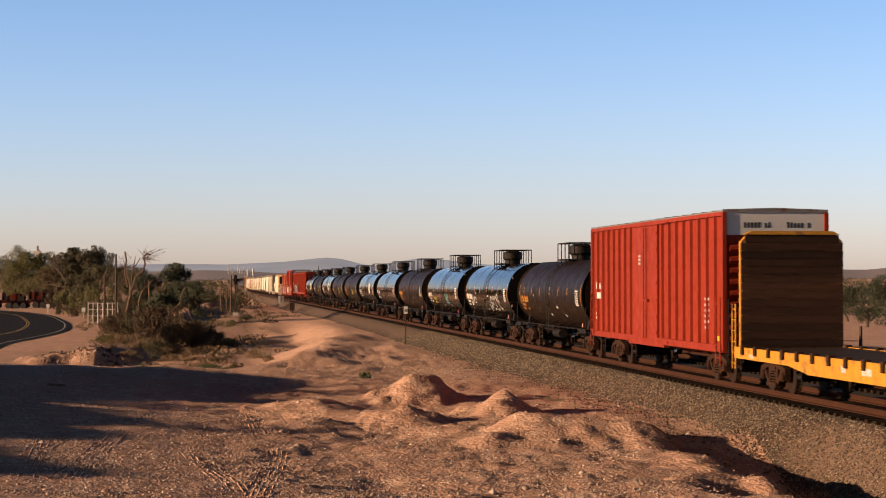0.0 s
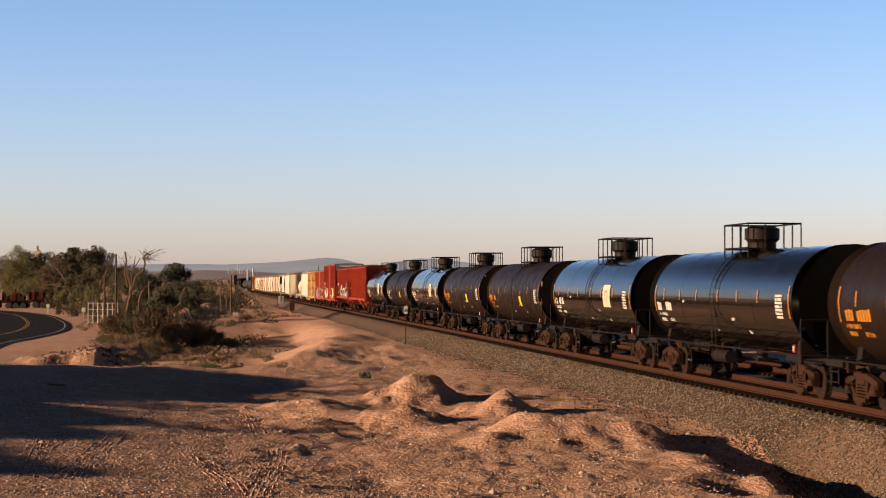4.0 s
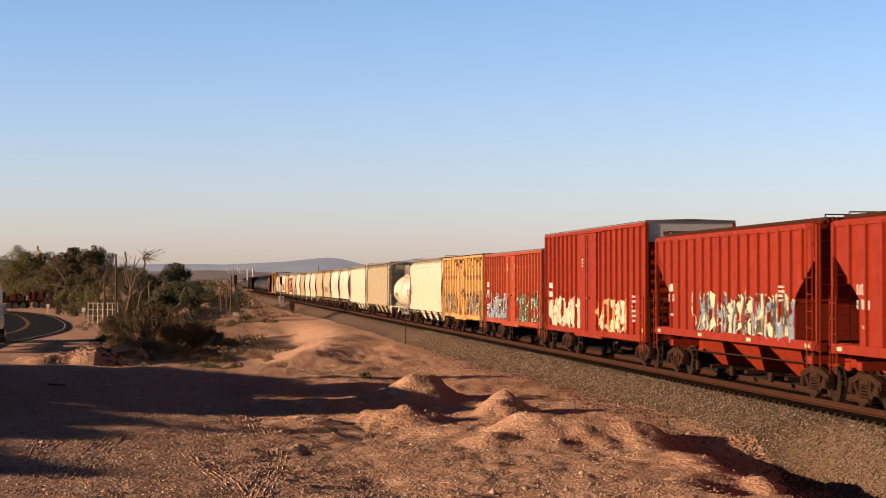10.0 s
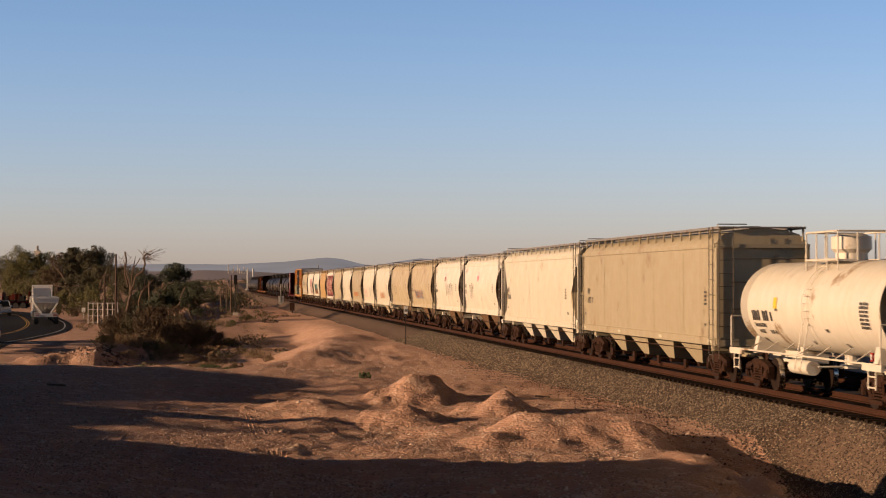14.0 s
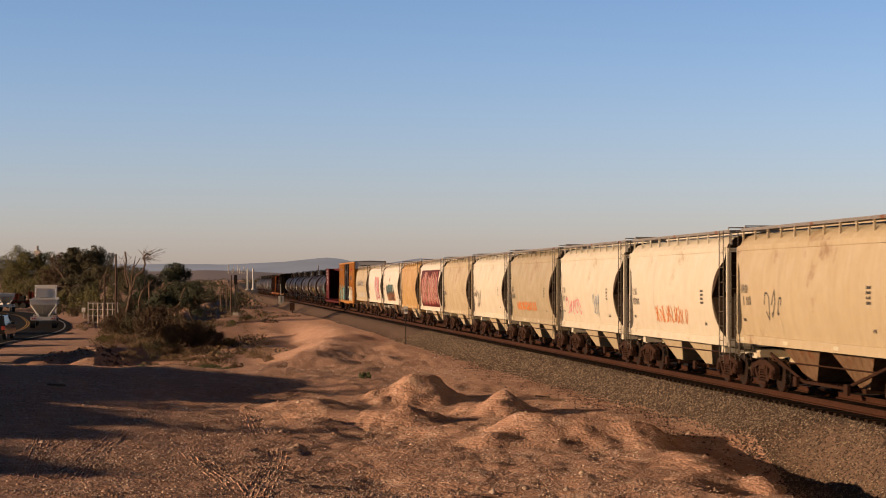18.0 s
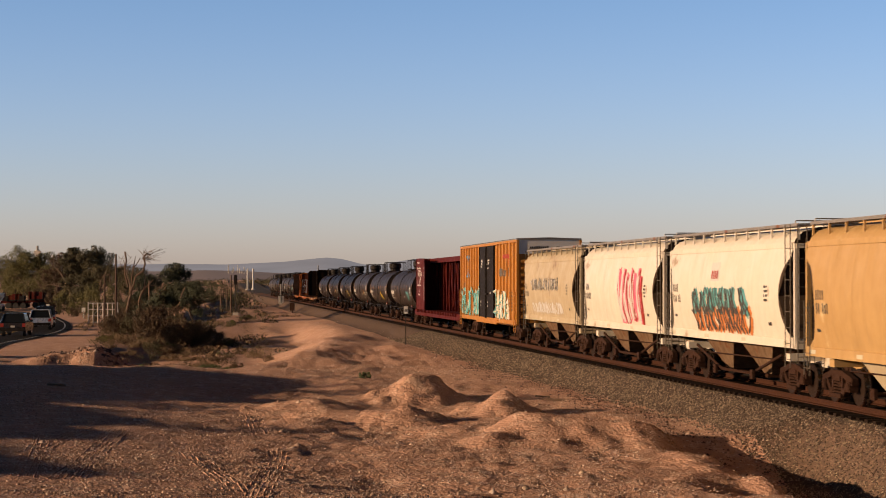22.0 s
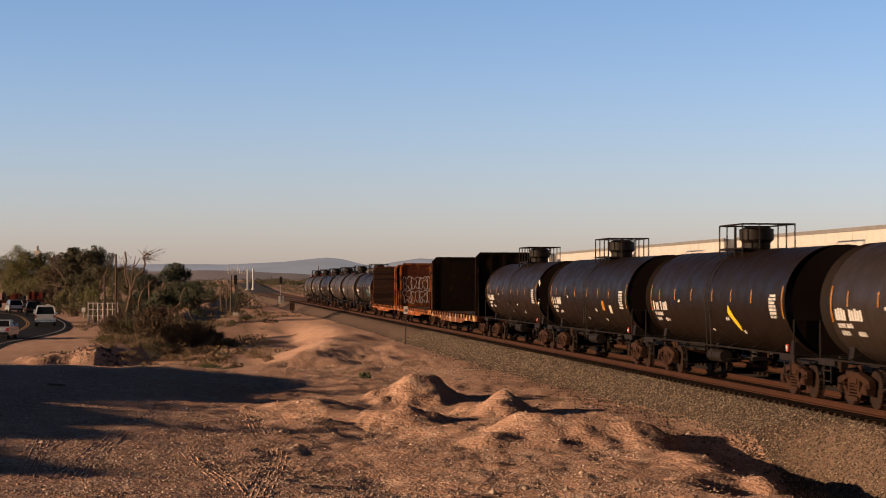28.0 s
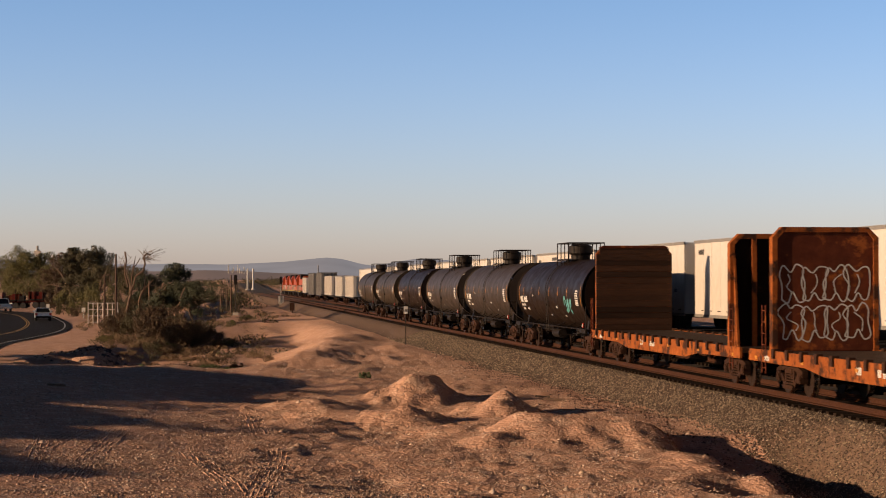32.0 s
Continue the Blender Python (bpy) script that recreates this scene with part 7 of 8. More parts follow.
# ---- tyre tracks pressed into the dirt ----
def tyre_track(seed, pts, width, ribs):
    """Long broken ribs of dirt squeezed up between the grooves of a tyre, along a line of places (x, y)."""
    line = smooth_line(pts, 16)
    m = Mesh()
    for r in range(ribs):
        off = width * (r / (ribs - 1) - 0.5)
        wide = width / ribs * 0.30
        for a, b in zip(line, line[1:]):
            if noise.noise((a.x * 1.1 + r * 3.1, a.y * 1.1, seed)) < -0.28:
                continue
            t = (b - a).normalized()
            n = Vector((t.y, -t.x))
            ring = []
            for p in (a, b):
                c = p + n * off
                rise = 0.009 + 0.004 * noise.noise((p.x * 0.9 + r, p.y * 0.9, seed + 9))
                z = ground_z(c.x, c.y)
                lo, hi = c - n * wide, c + n * wide
                ring.append([(lo.x, lo.y, z - 0.006), (c.x, c.y, z + rise), (hi.x, hi.y, z - 0.006)])
            m.loft(ring)
    tagged(new("tyre_track", m.data("tyre_track", M["dirt"])), "pressed tyre tread marks in dry dirt", "tyre track", kind="stuff")


def on_dirt(px, py):
    d = 3.85 * 3357 / (py - 501)
    return ((px - 784) / 3357 * d, d)


for k, (pts, width, ribs) in enumerate([
    (((492, 800), (488, 825), (478, 850), (462, 882), (450, 905)), 0.42, 5),
    (((440, 735), (452, 755), (462, 776)), 0.42, 5),
    (((340, 825), (365, 845), (395, 865), (420, 890)), 0.45, 5),
    (((215, 786), (190, 812), (165, 840), (130, 885)), 0.45, 5),
    (((150, 790), (120, 805), (90, 822), (70, 835)), 0.4, 4),
    (((75, 810), (58, 850), (40, 890)), 0.4, 4),
    (((160, 845), (135, 865), (105, 890)), 0.4, 4),
    (((285, 735), (262, 755), (240, 780)), 0.4, 4),
]):
    tyre_track(k, [on_dirt(*q) for q in pts], width, ribs)


# ---- the far train, from its front ----
def locomotive(o0, o1, seed):
    c, half = car_thing("locomotive", "orange and black diesel locomotive pulling the far train", o0, o1, "locomotive", 3.4, LAT2)
    L = half - 0.6
    part("underframe", Mesh().box(-1.5, 1.5, -L, L, 1.05, 1.45), M["black"], c)
    part("fuel_tank", Mesh().prism_y([(-1.35, 0.35), (1.35, 0.35), (1.45, 1.05), (-1.45, 1.05)], -2.6, 2.6), M["black"], c)
    part("long_hood", Mesh().prism_y([(-1.05, 1.45), (-1.05, 4.0), (-0.8, 4.35), (0.8, 4.35), (1.05, 4.0), (1.05, 1.45)], -L + 0.6, L - 5.4), M["loco_orange"], c)
    part("hood_top", Mesh().box(-1.35, 1.35, -L + 1.2, -L + 5.2, 3.7, 4.65), M["black"], c)
    cab = part("cab", Mesh().prism_y([(-1.5, 1.45), (-1.5, 3.9), (-1.1, 4.5), (1.1, 4.5), (1.5, 3.9), (1.5, 1.45)], L - 5.4, L - 2.6), M["loco_orange"], c)
    for sx in (-1, 1):
        x0, x1 = sorted((sx * 1.5, sx * 1.52))
        part("window", Mesh().box(x0, x1, L - 4.9, L - 3.2, 3.1, 3.8), M["glass"], cab)
    part("nose", Mesh().prism_x([(L - 2.6, 1.45), (L - 2.6, 3.3), (L - 1.2, 3.0), (L - 0.9, 1.45)], -0.9, 0.9), M["loco_orange"], c)
    part("stripe", Mesh().box(-1.07, 1.07, -L + 0.58, L - 5.4, 2.2, 2.55), M["black"], c)
    part("lower_stripe", Mesh().box(-1.52, 1.52, -L, L, 1.28, 1.36), M["mark_bright"], c)
    for k in range(3):
        part("exhaust_fan", Mesh().tube((0, -L + 6.5 + k * 1.7, 4.35), (0, -L + 6.5 + k * 1.7, 4.6), 0.6, 12), M["black"], c)
    for sx in (-1, 1):
        m = Mesh()
        m.tube((sx * 1.45, -L + 0.3, 2.4), (sx * 1.45, L - 5.6, 2.4), 0.03, 6)
        for k in range(9):
            y = -L + 0.3 + (2 * L - 5.9) * k / 8
            m.tube((sx * 1.45, y, 1.45), (sx * 1.45, y, 2.4), 0.025, 6)
        part("handrail", m, M["mark_white"], c)
    for k in (-1, 1):
        part("step_well", Mesh().box(-1.5, 1.5, min(k * (L - 0.7), k * L), max(k * (L - 0.7), k * L), 0.4, 1.1), M["black"], c)


def spine_car(o0, o1, box_len, z0, z1, col, label, seed, wheels=True, text=False):
    """A flat or spine car and the trailer or container that rides on it."""
    c, half = car_thing("intermodal_flat_car", "black spine car carrying a trailer in the far train", o0, o1, "freight car", 2.0, LAT2)
    part("center_sill", Mesh().box(-0.4, 0.4, -half + 0.6, half - 0.6, 0.75, 1.08), M["black"], c)
    part("deck_plate", Mesh().box(-1.25, 1.25, -half + 0.7, half - 0.7, 1.02, 1.09), M["black"], c)
    for k in (-1, 1):
        part("end_platform", Mesh().box(-1.4, 1.4, min(k * (half - 2.6), k * (half - 0.7)), max(k * (half - 2.6), k * (half - 0.7)), 0.95, 1.13), M["black"], c)
    part("hitch", Mesh().prism_x([(half - 3.6, 1.1), (half - 2.8, 1.1), (half - 3.1, z0), (half - 3.3, z0)], -0.5, 0.5), M["black"], c)
    t = thing("semi_trailer" if wheels else "container", label, "trailer" if wheels else "container", "trailers on the far train")
    MOVERS.append((t, (o0 + o1) / 2, LAT2))
    L = box_len / 2
    w = 1.29
    part("body", Mesh().box(-w, w, -L, L, z0, z1), M[col], t)
    for z in (z0, z1):
        for sx in (-1, 1):
            part("body_rail", Mesh().box(sx * w - 0.03, sx * w + 0.03, -L - 0.02, L + 0.02, z - 0.09, z + 0.03), M["grey_panel" if col != "grey_panel" else "black"], t)
    if col == "grey_panel" or not wheels:
        m = Mesh()
        n = int(box_len / 0.55)
        for i in range(n):
            y = -L + 0.25 + (box_len - 0.5) * i / (n - 1)
            m.box(-w - 0.03, -w, y - 0.09, y + 0.09, z0 + 0.12, z1 - 0.12)
        part("corrugation", m, M[col], t)
    else:
        m = Mesh()
        n = 13
        for i in range(n + 1):
            y = -L + box_len * i / n
            m.box(-w - 0.008, -w, y - 0.02, y + 0.02, z0 + 0.1, z1 - 0.1)
        part("panel_seams", m, M[col], t)
    doors = part("rear_door", Mesh().box(-w + 0.06, w - 0.06, -L - 0.05, -L, z0 + 0.1, z1 - 0.1), M[col], t)
    m = Mesh()
    for x in (-0.85, -0.3, 0.3, 0.85):
        m.tube((x, -L - 0.08, z0 + 0.15), (x, -L - 0.08, z1 - 0.15), 0.025, 6)
    part("lock_rods", m, M["black"], doors)
    if wheels:
        for y in (-L + 1.3, -L + 2.5):
            for sx in (-1, 1):
                part("wheel", Mesh().tube((sx * 0.75, y, 1.6), (sx * 1.25, y, 1.6), 0.5, 16), M["tyre"], t)
        part("bogie", Mesh().box(-0.5, 0.5, -L + 0.7, -L + 3.1, 1.55, z0 - 0.02), M["black"], t)
        part("landing_gear", Mesh().box(-0.9, 0.9, L - 3.4, L - 3.2, 1.12, z0), M["black"], t)
    rng = random.Random(seed)
    m = Mesh()
    put = flat_side(-w - 0.014)
    for i in range(int(box_len / 1.2)):
        patch(m, put, -L + 0.5 + i * 1.2, -L + 0.95 + i * 1.2, z0 + 0.16, z0 + 0.195, 1, 1)
    part("reflectors", m, M["truck"], t, "dark reflective dashes")
    m = Mesh()
    bars(m, put, rng, L - 0.6, z1 - 0.55, 6, 0.22)
    bars(m, put, rng, -L + 1.6, z0 + 0.9, 5, 0.14)
    part("lettering", m, M["mark_dark"], t, "dark trailer numbers")
    if text:
        word("INTERMODAL", 0.55, "mark_dark", t, -w - 0.02, 0.6, z1 - 0.85, "dark word on the trailer side")
        m = Mesh()
        sh = [(-0.35, 0.5), (0.35, 0.5), (0.42, 0.1), (0.25, -0.4), (0, -0.7), (-0.25, -0.4), (-0.42, 0.1)]
        m.add([(-w - 0.018, 0.9 + y * 1.9, z1 - 1.60 + z * 0.95) for y, z in sh], [tuple(range(7))])
        shield = part("emblem", m, M["mark_dark"], t, "dark shield emblem")
        m = Mesh()
        ribbon(m, flat_side(-w - 0.024), [(0.9 + y * 1.45, z1 - 1.58 + z * 0.72) for y, z in sh + sh[:1]], 0.05)
        for q in range(3):
            patch(m, flat_side(-w - 0.024), 0.62, 1.18, z1 - 1.36 - q * 0.26, z1 - 1.26 - q * 0.26, 1, 1)
        part("emblem_lines", m, M["mark_white"], shield, "pale lines on the shield")
        m = Mesh()
        patch(m, put, 1.9, 3.4, z1 - 0.42, z1 - 0.24, 1, 1)
        part("lettering", m, M["mark_dark"], t, "dark word above the larger one")
    return t


SPEED2 = 28.5
for k in range(4):
    locomotive(-454 - 21.5 * (k + 1), -454 - 21.5 * k, k)
o = -540.2
for L, bl, z0, z1, col, lab, wh in [(18.0, 12.2, 1.15, 3.95, "trailer_white", "white container on a flat car", False), (26.0, 16.2, 0.9, 4.7, "grey_panel", "grey corrugated container on a well car", False), (19.5, 13.6, 0.9, 4.7, "grey_panel", "grey corrugated container on a well car", False),
                               (26.0, 16.2, 1.15, 4.05, "trailer_white", "long white container on a flat car", False), (19.5, 13.6, 1.15, 3.9, "trailer_white", "white container on a flat car", False), (20.0, 13.6, 1.15, 3.9, "trailer_white", "white container on a flat car", False)]:
    spine_car(o - L, o, bl, z0, z1, col, lab, int(-o), wh)
    o -= L
k = 0
o = -836.75 + 18 * 9
while o > -1010:
    lab = "white box semi-trailer with dark lettering"
    text = abs(o - 9 - -809.6) < 9
    spine_car(o - 18, o, 16.3, 1.72, 4.66, "trailer_white", lab, 900 + k, True, text)
    o -= 18
    k += 1


# ---- road traffic ----
LANE_S = np.concatenate([[0.0], np.cumsum(np.hypot(*np.diff(LANE_NP, axis=0).T))])
S_AT_Y = lambda y: float(np.interp(y, LANE_NP[:, 1], LANE_S))


def on_lane(s, side=0.0, back=False):
    x, y = float(np.interp(s, LANE_S, LANE_NP[:, 0])), float(np.interp(s, LANE_S, LANE_NP[:, 1]))
    s2 = min(s + 2.0, LANE_S[-1])
    s1 = s2 - 4.0
    dx = float(np.interp(s2, LANE_S, LANE_NP[:, 0]) - np.interp(s1, LANE_S, LANE_NP[:, 0]))
    dy = float(np.interp(s2, LANE_S, LANE_NP[:, 1]) - np.interp(s1, LANE_S, LANE_NP[:, 1]))
    n = math.hypot(dx, dy)
    turn = math.degrees(math.atan2(-dx, dy))
    return pose(x - side * dy / n, y + side * dx / n, road_z(y) + 0.005, 0, 0, turn + (180 if back else 0))


DRIVES = []


def car_wheels(t, xs, ys, r=0.36, w=0.24):
    tw = Mesh().tube((-w / 2, 0, r), (w / 2, 0, r), r, 18).data("wheel", M["tyre"], True)
    rim = Mesh().tube((-w / 2 - 0.01, 0, r), (w / 2 + 0.01, 0, r), r * 0.6, 12).data("rim", M["tread"], True)
    for y in ys:
        for x in (-xs, xs):
            q = part("wheel", tw, None, t, at=pose(x, y, 0))
            part("rim", rim, None, q)


def passenger_car(kind, col, label, rows, back=False):
    """kind: suv, sedan or pickup. It faces +y."""
    name = {"suv": "suv", "sedan": "sedan", "pickup": "pickup_truck"}[kind]
    t = thing(name, label, "car" if kind != "pickup" else "truck", "road traffic")
    hw, hl, h = {"suv": (0.98, 2.4, 1.85), "sedan": (0.90, 2.35, 1.45), "pickup": (1.0, 2.9, 1.95)}[kind]
    zb = 0.42 if kind != "sedan" else 0.3
    belt = {"suv": 1.12, "sedan": 0.95, "pickup": 1.18}[kind]
    low = [(-hl, zb + 0.15), (-hl, belt - 0.05), (-hl + 0.15, belt), (hl * 0.45, belt), (hl - 0.25, belt - 0.12), (hl, belt - 0.35), (hl, zb + 0.1), (hl - 0.2, zb), (-hl + 0.2, zb)]
    part("body", Mesh().prism_x(low, -hw, hw), M[col], t)
    y0, y1 = {"suv": (-hl + 0.08, hl * 0.42), "sedan": (-hl * 0.62, hl * 0.40), "pickup": (-0.55, hl * 0.42)}[kind]
    sl = {"suv": 0.35, "sedan": 0.75, "pickup": 0.2}[kind]
    ring0 = [(-hw + 0.05, y0, belt), (hw - 0.05, y0, belt), (hw - 0.05, y1, belt), (-hw + 0.05, y1, belt)]
    ring1 = [(-hw + 0.2, y0 + sl, h - 0.06), (hw - 0.2, y0 + sl, h - 0.06), (hw - 0.2, y1 - 0.75, h - 0.06), (-hw + 0.2, y1 - 0.75, h - 0.06)]
    part("cabin_glass", Mesh().loft([ring0, ring1]), M["glass"], t, "dark tinted windows")
    part("roof", Mesh().loft([ring1, [(x * 0.96, y * 0.98, h) for x, y, z in ring1]]), M[col], t)
    for sx in (-1, 1):
        p = Mesh()
        for a, b in ((0, 0), (3, 3)) if sx < 0 else ((1, 1), (2, 2)):
            p.tube(ring0[a], ring1[b], 0.06, 6)
        part("pillars", p, M[col], t)
        part("mirror", Mesh().box(min(sx * hw, sx * (hw + 0.2)), max(sx * hw, sx * (hw + 0.2)), y1 - 0.35, y1 - 0.2, belt, belt + 0.18), M[col], t)
        part("tail_light", Mesh().box(min(sx * (hw - 0.25), sx * hw), max(sx * (hw - 0.25), sx * hw), -hl - 0.02, -hl + 0.05, belt - 0.35, belt - 0.08), M["mark_red"], t, "red tail light")
        part("headlight", Mesh().box(min(sx * (hw - 0.35), sx * (hw - 0.05)), max(sx * (hw - 0.35), sx * (hw - 0.05)), hl - 0.06, hl + 0.02, belt - 0.42, belt - 0.25), M["mark_white"], t)
    part("bumper", Mesh().box(-hw + 0.05, hw - 0.05, -hl - 0.1, -hl + 0.05, zb + 0.02, zb + 0.24), M["tread" if kind == "pickup" else "black"], t)
    part("plate", Mesh().box(-0.16, 0.16, -hl - 0.12, -hl - 0.1, zb + 0.3, zb + 0.45), M["mark_white"], t)
    if kind == "pickup":
        part("tailgate", Mesh().box(-hw + 0.12, hw - 0.12, -hl - 0.02, -hl + 0.06, 0.72, belt + 0.02), M[col], t)
        for sx in (-1, 1):
            part("bed_side", Mesh().box(min(sx * (hw - 0.1), sx * hw), max(sx * (hw - 0.1), sx * hw), -hl, -0.5, belt - 0.05, belt + 0.12), M[col], t)
    car_wheels(t, hw - 0.14, (-hl + 0.85, hl - 0.85), 0.33 if kind == "sedan" else 0.40)
    DRIVES.append((t, rows, 0.0 if not back else 3.8, back))
    return t


def hopper_trailer(rows, gap):
    t = thing("dump_trailer", "white bottom-dump trailer with a V-shaped hopper", "trailer", "road traffic")
    w, h = 1.28, 3.2
    z0 = 0.8
    rings = [[(-0.45, -1.2, z0), (0.45, -1.2, z0), (0.45, 1.2, z0), (-0.45, 1.2, z0)], [(-w, -3.9, 2.2), (w, -3.9, 2.2), (w, 3.9, 2.2), (-w, 3.9, 2.2)], [(-w, -4.0, h - 0.5), (w, -4.0, h - 0.5), (w, 4.0, h - 0.5), (-w, 4.0, h - 0.5)]]
    part("hopper", Mesh().loft(rings), M["car_white"], t)
    m = Mesh()
    for x in (-1.0, -0.62, -0.22, 0.22, 0.62, 1.0):
        m.tube((x * 0.36, -1.42, z0 + 0.1), (x * 1.15, -4.02, 2.3), 0.045, 6)
        m.tube((x * 0.36, 1.42, z0 + 0.1), (x * 1.15, 4.02, 2.3), 0.045, 6)
    part("ribs", m, M["car_white"], t)
    m = Mesh()
    for sx in (-1, 1):
        m.box(sx * w - 0.06, sx * w + 0.06, -4.05, 4.05, h - 0.56, h - 0.44)
    m.box(-w, w, -4.06, -3.94, h - 0.56, h - 0.44)
    m.box(-w, w, 3.94, 4.06, h - 0.56, h - 0.44)
    part("top_rail", m, M["car_white"], t)
    m = Mesh()
    for sx in (-1, 1):
        m.box(sx * 0.5 - 0.07, sx * 0.5 + 0.07, -4.6, 4.6, 1.05, 1.3)
        m.tube((sx * 0.5, -4.2, 1.2), (sx * 1.2, -4.0, 2.2), 0.07, 6)
        m.tube((sx * 0.5, 4.2, 1.2), (sx * 1.2, 4.0, 2.2), 0.07, 6)
    part("frame", m, M["car_white"], t)
    part("bumper", Mesh().box(-1.2, 1.2, -4.75, -4.6, 0.75, 1.1), M["car_white"], t)
    for x in (-1.0, -0.8, 0.8, 1.0):
        part("tail_light", Mesh().box(x - 0.07, x + 0.07, -4.78, -4.74, 0.85, 1.0), M["mark_red"], t)
    car_wheels(t, 1.0, (-4.2, -3.0), 0.52, 0.45)
    DRIVES.append((t, [(a, b + gap) for a, b in rows], 0.0, False))


def tractor(rows, gap):
    t = thing("tractor_truck", "white tractor truck pulling dump trailers", "truck", "road traffic")
    part("frame", Mesh().box(-0.5, 0.5, -3.4, 3.2, 0.75, 1.1), M["black"], t)
    cab = part("cab", Mesh().prism_x([(-0.9, 0.9), (-0.9, 3.7), (-0.5, 4.05), (0.6, 4.0), (1.3, 3.2), (1.6, 2.2), (1.6, 0.9)], -1.15, 1.15), M["car_white"], t)
    part("rear_window", Mesh().box(-0.6, 0.6, -0.93, -0.89, 2.2, 2.8), M["glass"], cab)
    part("windscreen", Mesh().prism_x([(1.34, 3.1), (1.36, 3.12), (1.64, 2.2), (1.6, 2.2)], -1.0, 1.0), M["glass"], cab)
    part("hood", Mesh().prism_x([(1.6, 0.9), (1.6, 2.2), (3.0, 1.95), (3.25, 1.6), (3.25, 0.8)], -0.95, 0.95), M["car_white"], t)
    part("fuel_tank", Mesh().tube((-1.0, -1.2, 0.75), (-1.0, 0.6, 0.75), 0.32, 12), M["tread"], t)
    for sx in (-1, 1):
        part("exhaust_stack", Mesh().tube((sx * 1.05, -1.05, 1.0), (sx * 1.05, -1.05, 3.9), 0.09, 8), M["tread"], t)
        part("mirror", Mesh().box(min(sx * 1.2, sx * 1.4), max(sx * 1.2, sx * 1.4), 1.3, 1.4, 2.0, 2.7), M["car_white"], t)
    car_wheels(t, 0.95, (-2.9, -1.7, 2.4), 0.52, 0.4)
    DRIVES.append((t, [(a, b + gap) for a, b in rows], 0.0, False))


def truck_train(rows):
    """rows: seconds and how far up the road the tail has come (y)."""
    rows = [(t, S_AT_Y(y)) for t, y in rows]
    hopper_trailer(rows, 4.7)
    hopper_trailer(rows, 14.6)
    tractor(rows, 22.4)


truck_train([(0, -60), (4, -2), (5.6, 33), (6, 43), (7, 55), (8, 73), (9, 92), (10, 117), (11.5, 152), (13, 170), (14, 197), (16.5, 245), (20, 322), (26, 400), (32, 440)])
truck_train([(0, -118), (6, -26), (8, 4), (9, 27), (10, 50), (11, 67), (12, 83), (14, 115), (17, 163), (18.5, 187), (20, 226), (21.5, 275), (25, 352), (32, 440)])
truck_train([(0, -390), (20, -200), (28, -30), (29, 6), (30, 40), (31, 64), (32, 88)])


def drive(rows):
    return [(t, S_AT_Y(y) + 2.5) for t, y in rows]


passenger_car("suv", "car_black", "black sport utility vehicle driving away", drive([(0, -180), (12, 5), (14.5, 58), (17, 122), (18.5, 152), (20, 173), (21.5, 193), (23, 212), (25, 245), (28, 310), (32, 400)]))
passenger_car("pickup", "car_black", "black pickup truck driving away", drive([(0, -192), (12, -8), (14.5, 46), (17, 105), (18.5, 138), (20, 153), (21.5, 176), (23, 200), (25, 222), (28, 290), (32, 385)]))
passenger_car("suv", "car_silver", "silver sport utility vehicle driving away", drive([(0, -215), (12, -30), (17, 85), (18.5, 122), (20, 147), (21.5, 166), (23, 186), (25, 209), (28, 270), (32, 365)]))
passenger_car("suv", "car_black", "black sport utility vehicle driving away", drive([(0, -235), (12, -50), (18.5, 100), (20, 128), (21.5, 146), (23, 163), (25, 190), (28, 245), (32, 340)]))
passenger_car("suv", "car_white", "white sport utility vehicle driving away", drive([(0, -270), (14, -70), (20, 66), (23, 125), (25, 155), (28, 205), (30, 250), (32, 300)]))
passenger_car("pickup", "car_white", "white pickup truck driving away", drive([(0, -285), (14, -85), (20, 52), (23, 112), (25, 144), (28, 187), (30, 232), (32, 280)]))
passenger_car("sedan", "car_silver", "silver sedan driving away", drive([(0, -400), (18, -60), (23, 36), (24.5, 66), (26.5, 115), (28, 144), (30, 176), (32, 214)]))
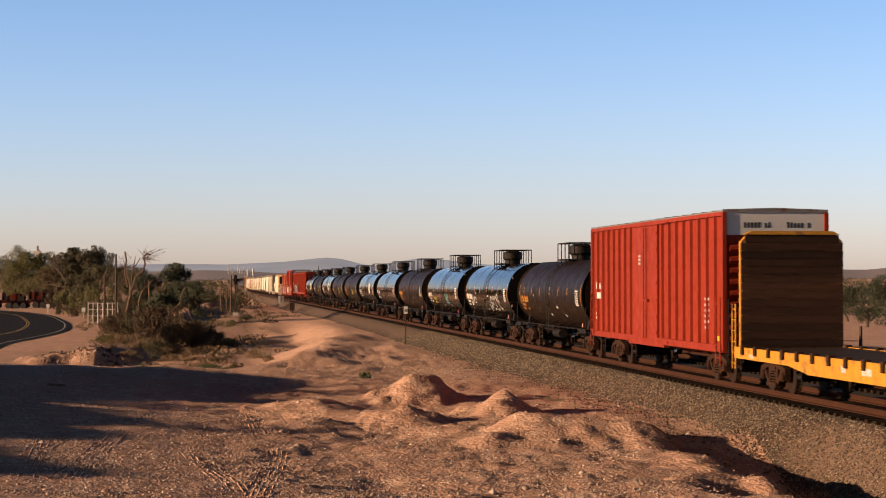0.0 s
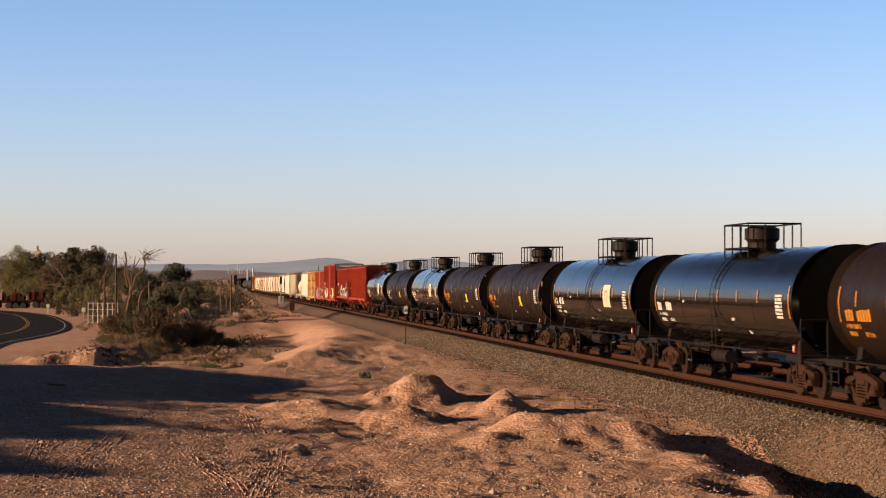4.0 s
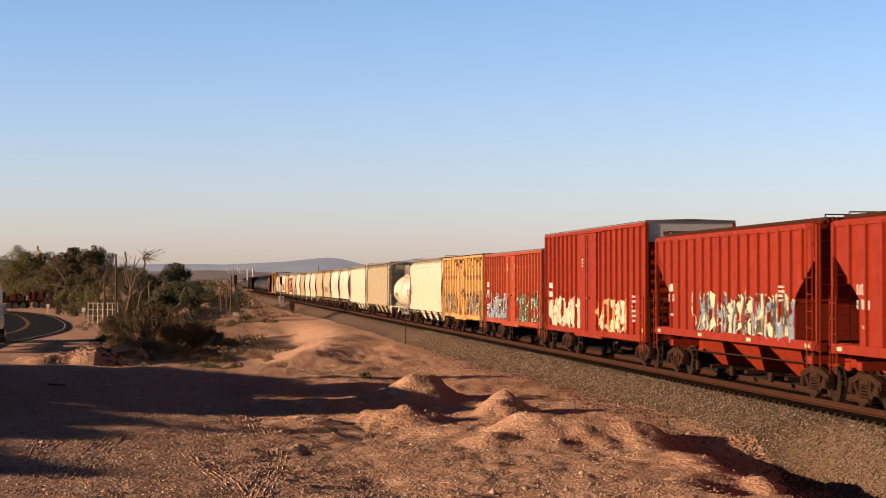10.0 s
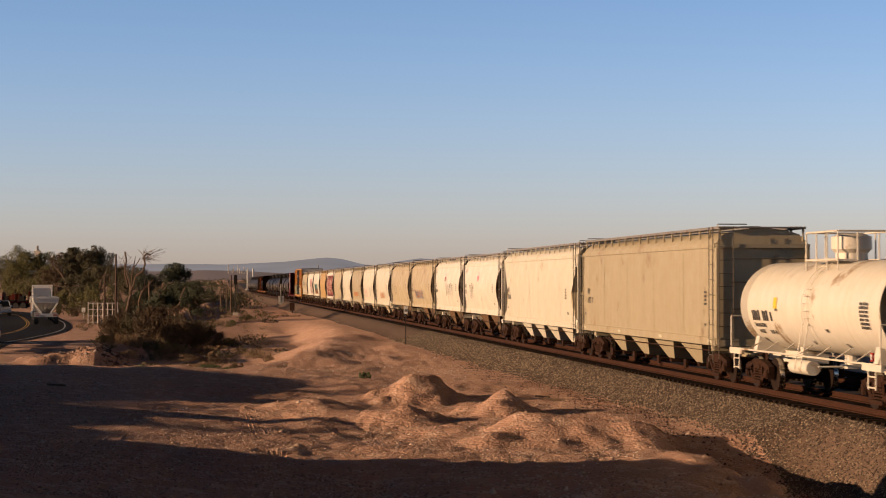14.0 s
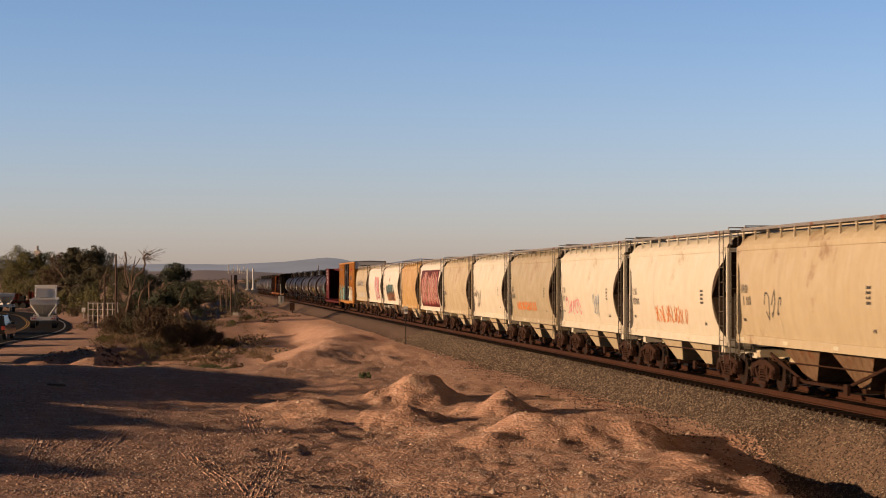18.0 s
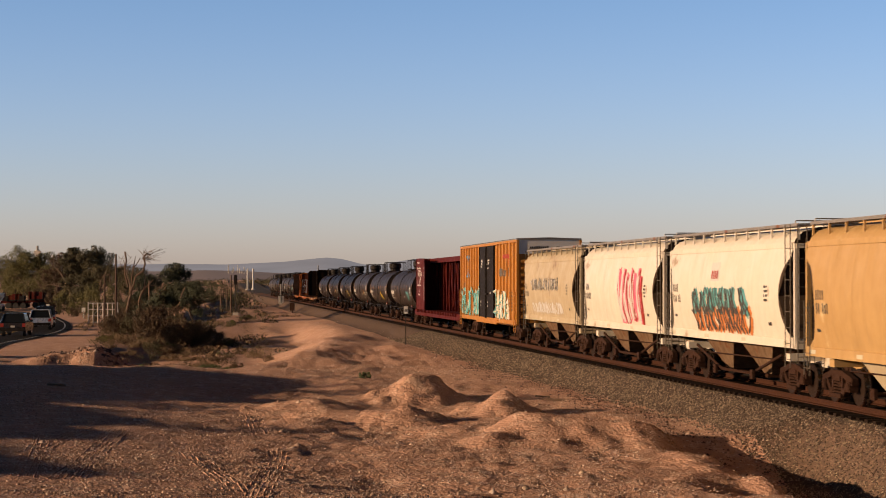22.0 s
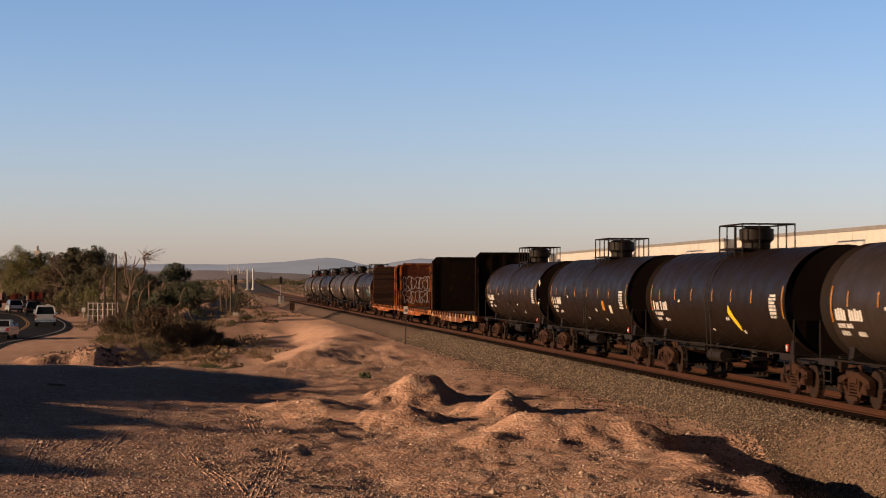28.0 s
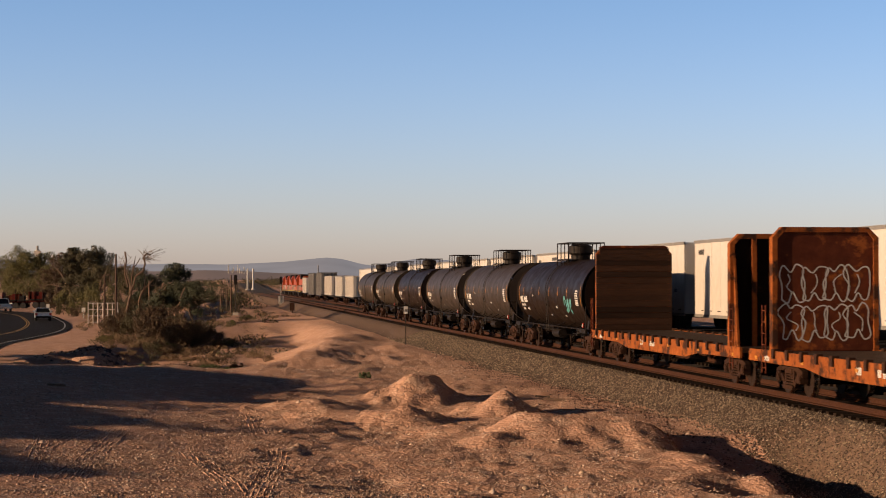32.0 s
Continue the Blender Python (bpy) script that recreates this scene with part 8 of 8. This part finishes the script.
passenger_car("pickup", "car_silver", "silver pickup truck with headlights coming towards the camera", [(t, S_AT_Y(y)) for t, y in [(0, 420), (10, 330), (16.5, 196), (17, 184), (18, 160), (20, 110), (24, 20), (32, -150)]], True)


def shadow_truck(rows):
    """A tall unseen box truck, added for its shadow; it pulls in beside the lot and backs out."""
    t = thing("shadow_truck", "unseen white box truck added for its shadow over the lot", "truck", "road traffic")
    body = part("box", Mesh().box(-1.28, 1.28, -6.0, 2.6, 1.1, 3.75), M["car_white"], t)
    for sx in (-1, 1):
        part("rear_door", Mesh().box(min(0, sx * 1.2), max(0, sx * 1.2) - (0.02 if sx < 0 else 0), -6.05, -6.0, 1.2, 3.65), M["car_white"], body)
    cab = part("cab", Mesh().prism_x([(2.8, 0.7), (2.8, 2.9), (4.2, 2.85), (4.7, 1.9), (5.8, 1.7), (5.9, 0.7)], -1.15, 1.15), M["car_white"], t)
    part("windscreen", Mesh().prism_x([(4.24, 2.8), (4.27, 2.82), (4.74, 1.92), (4.7, 1.9)], -1.0, 1.0), M["glass"], cab)
    part("frame", Mesh().box(-0.5, 0.5, -6.0, 5.0, 0.75, 1.1), M["black"], t)
    part("bumper", Mesh().box(-1.15, 1.15, -6.15, -6.0, 0.5, 0.8), M["black"], t)
    car_wheels(t, 1.0, (-3.6, 4.6), 0.5, 0.4)
    DRIVES.append((t, [(a, S_AT_Y(y)) for a, y in rows], 0.0, False))


shadow_truck([(0, -200), (9, -20), (11, 14), (12, 33.5), (13, 34.5), (14, 32.5), (15, 12), (17, -8), (20, -40), (32, -160)])


def motions():
    for ob, mid, lat in MOVERS:
        if lat == LAT:
            walk(ob, [(t, on_track(mid - run(t), lat)) for t in (0.0, 8.0, 16.0, 24.0, 32.0)])
        else:
            walk(ob, [(t, on_track(mid + SPEED2 * t, lat)) for t in (0.0, 16.0, 32.0)])
    for ob, rows, side, back in DRIVES:
        ts = [r[0] for r in rows]
        ss = [r[1] for r in rows]
        walk(ob, [(t, on_lane(float(np.interp(t, ts, ss)), side, back)) for t in np.arange(0, 32.01, 1.0)])


motions()
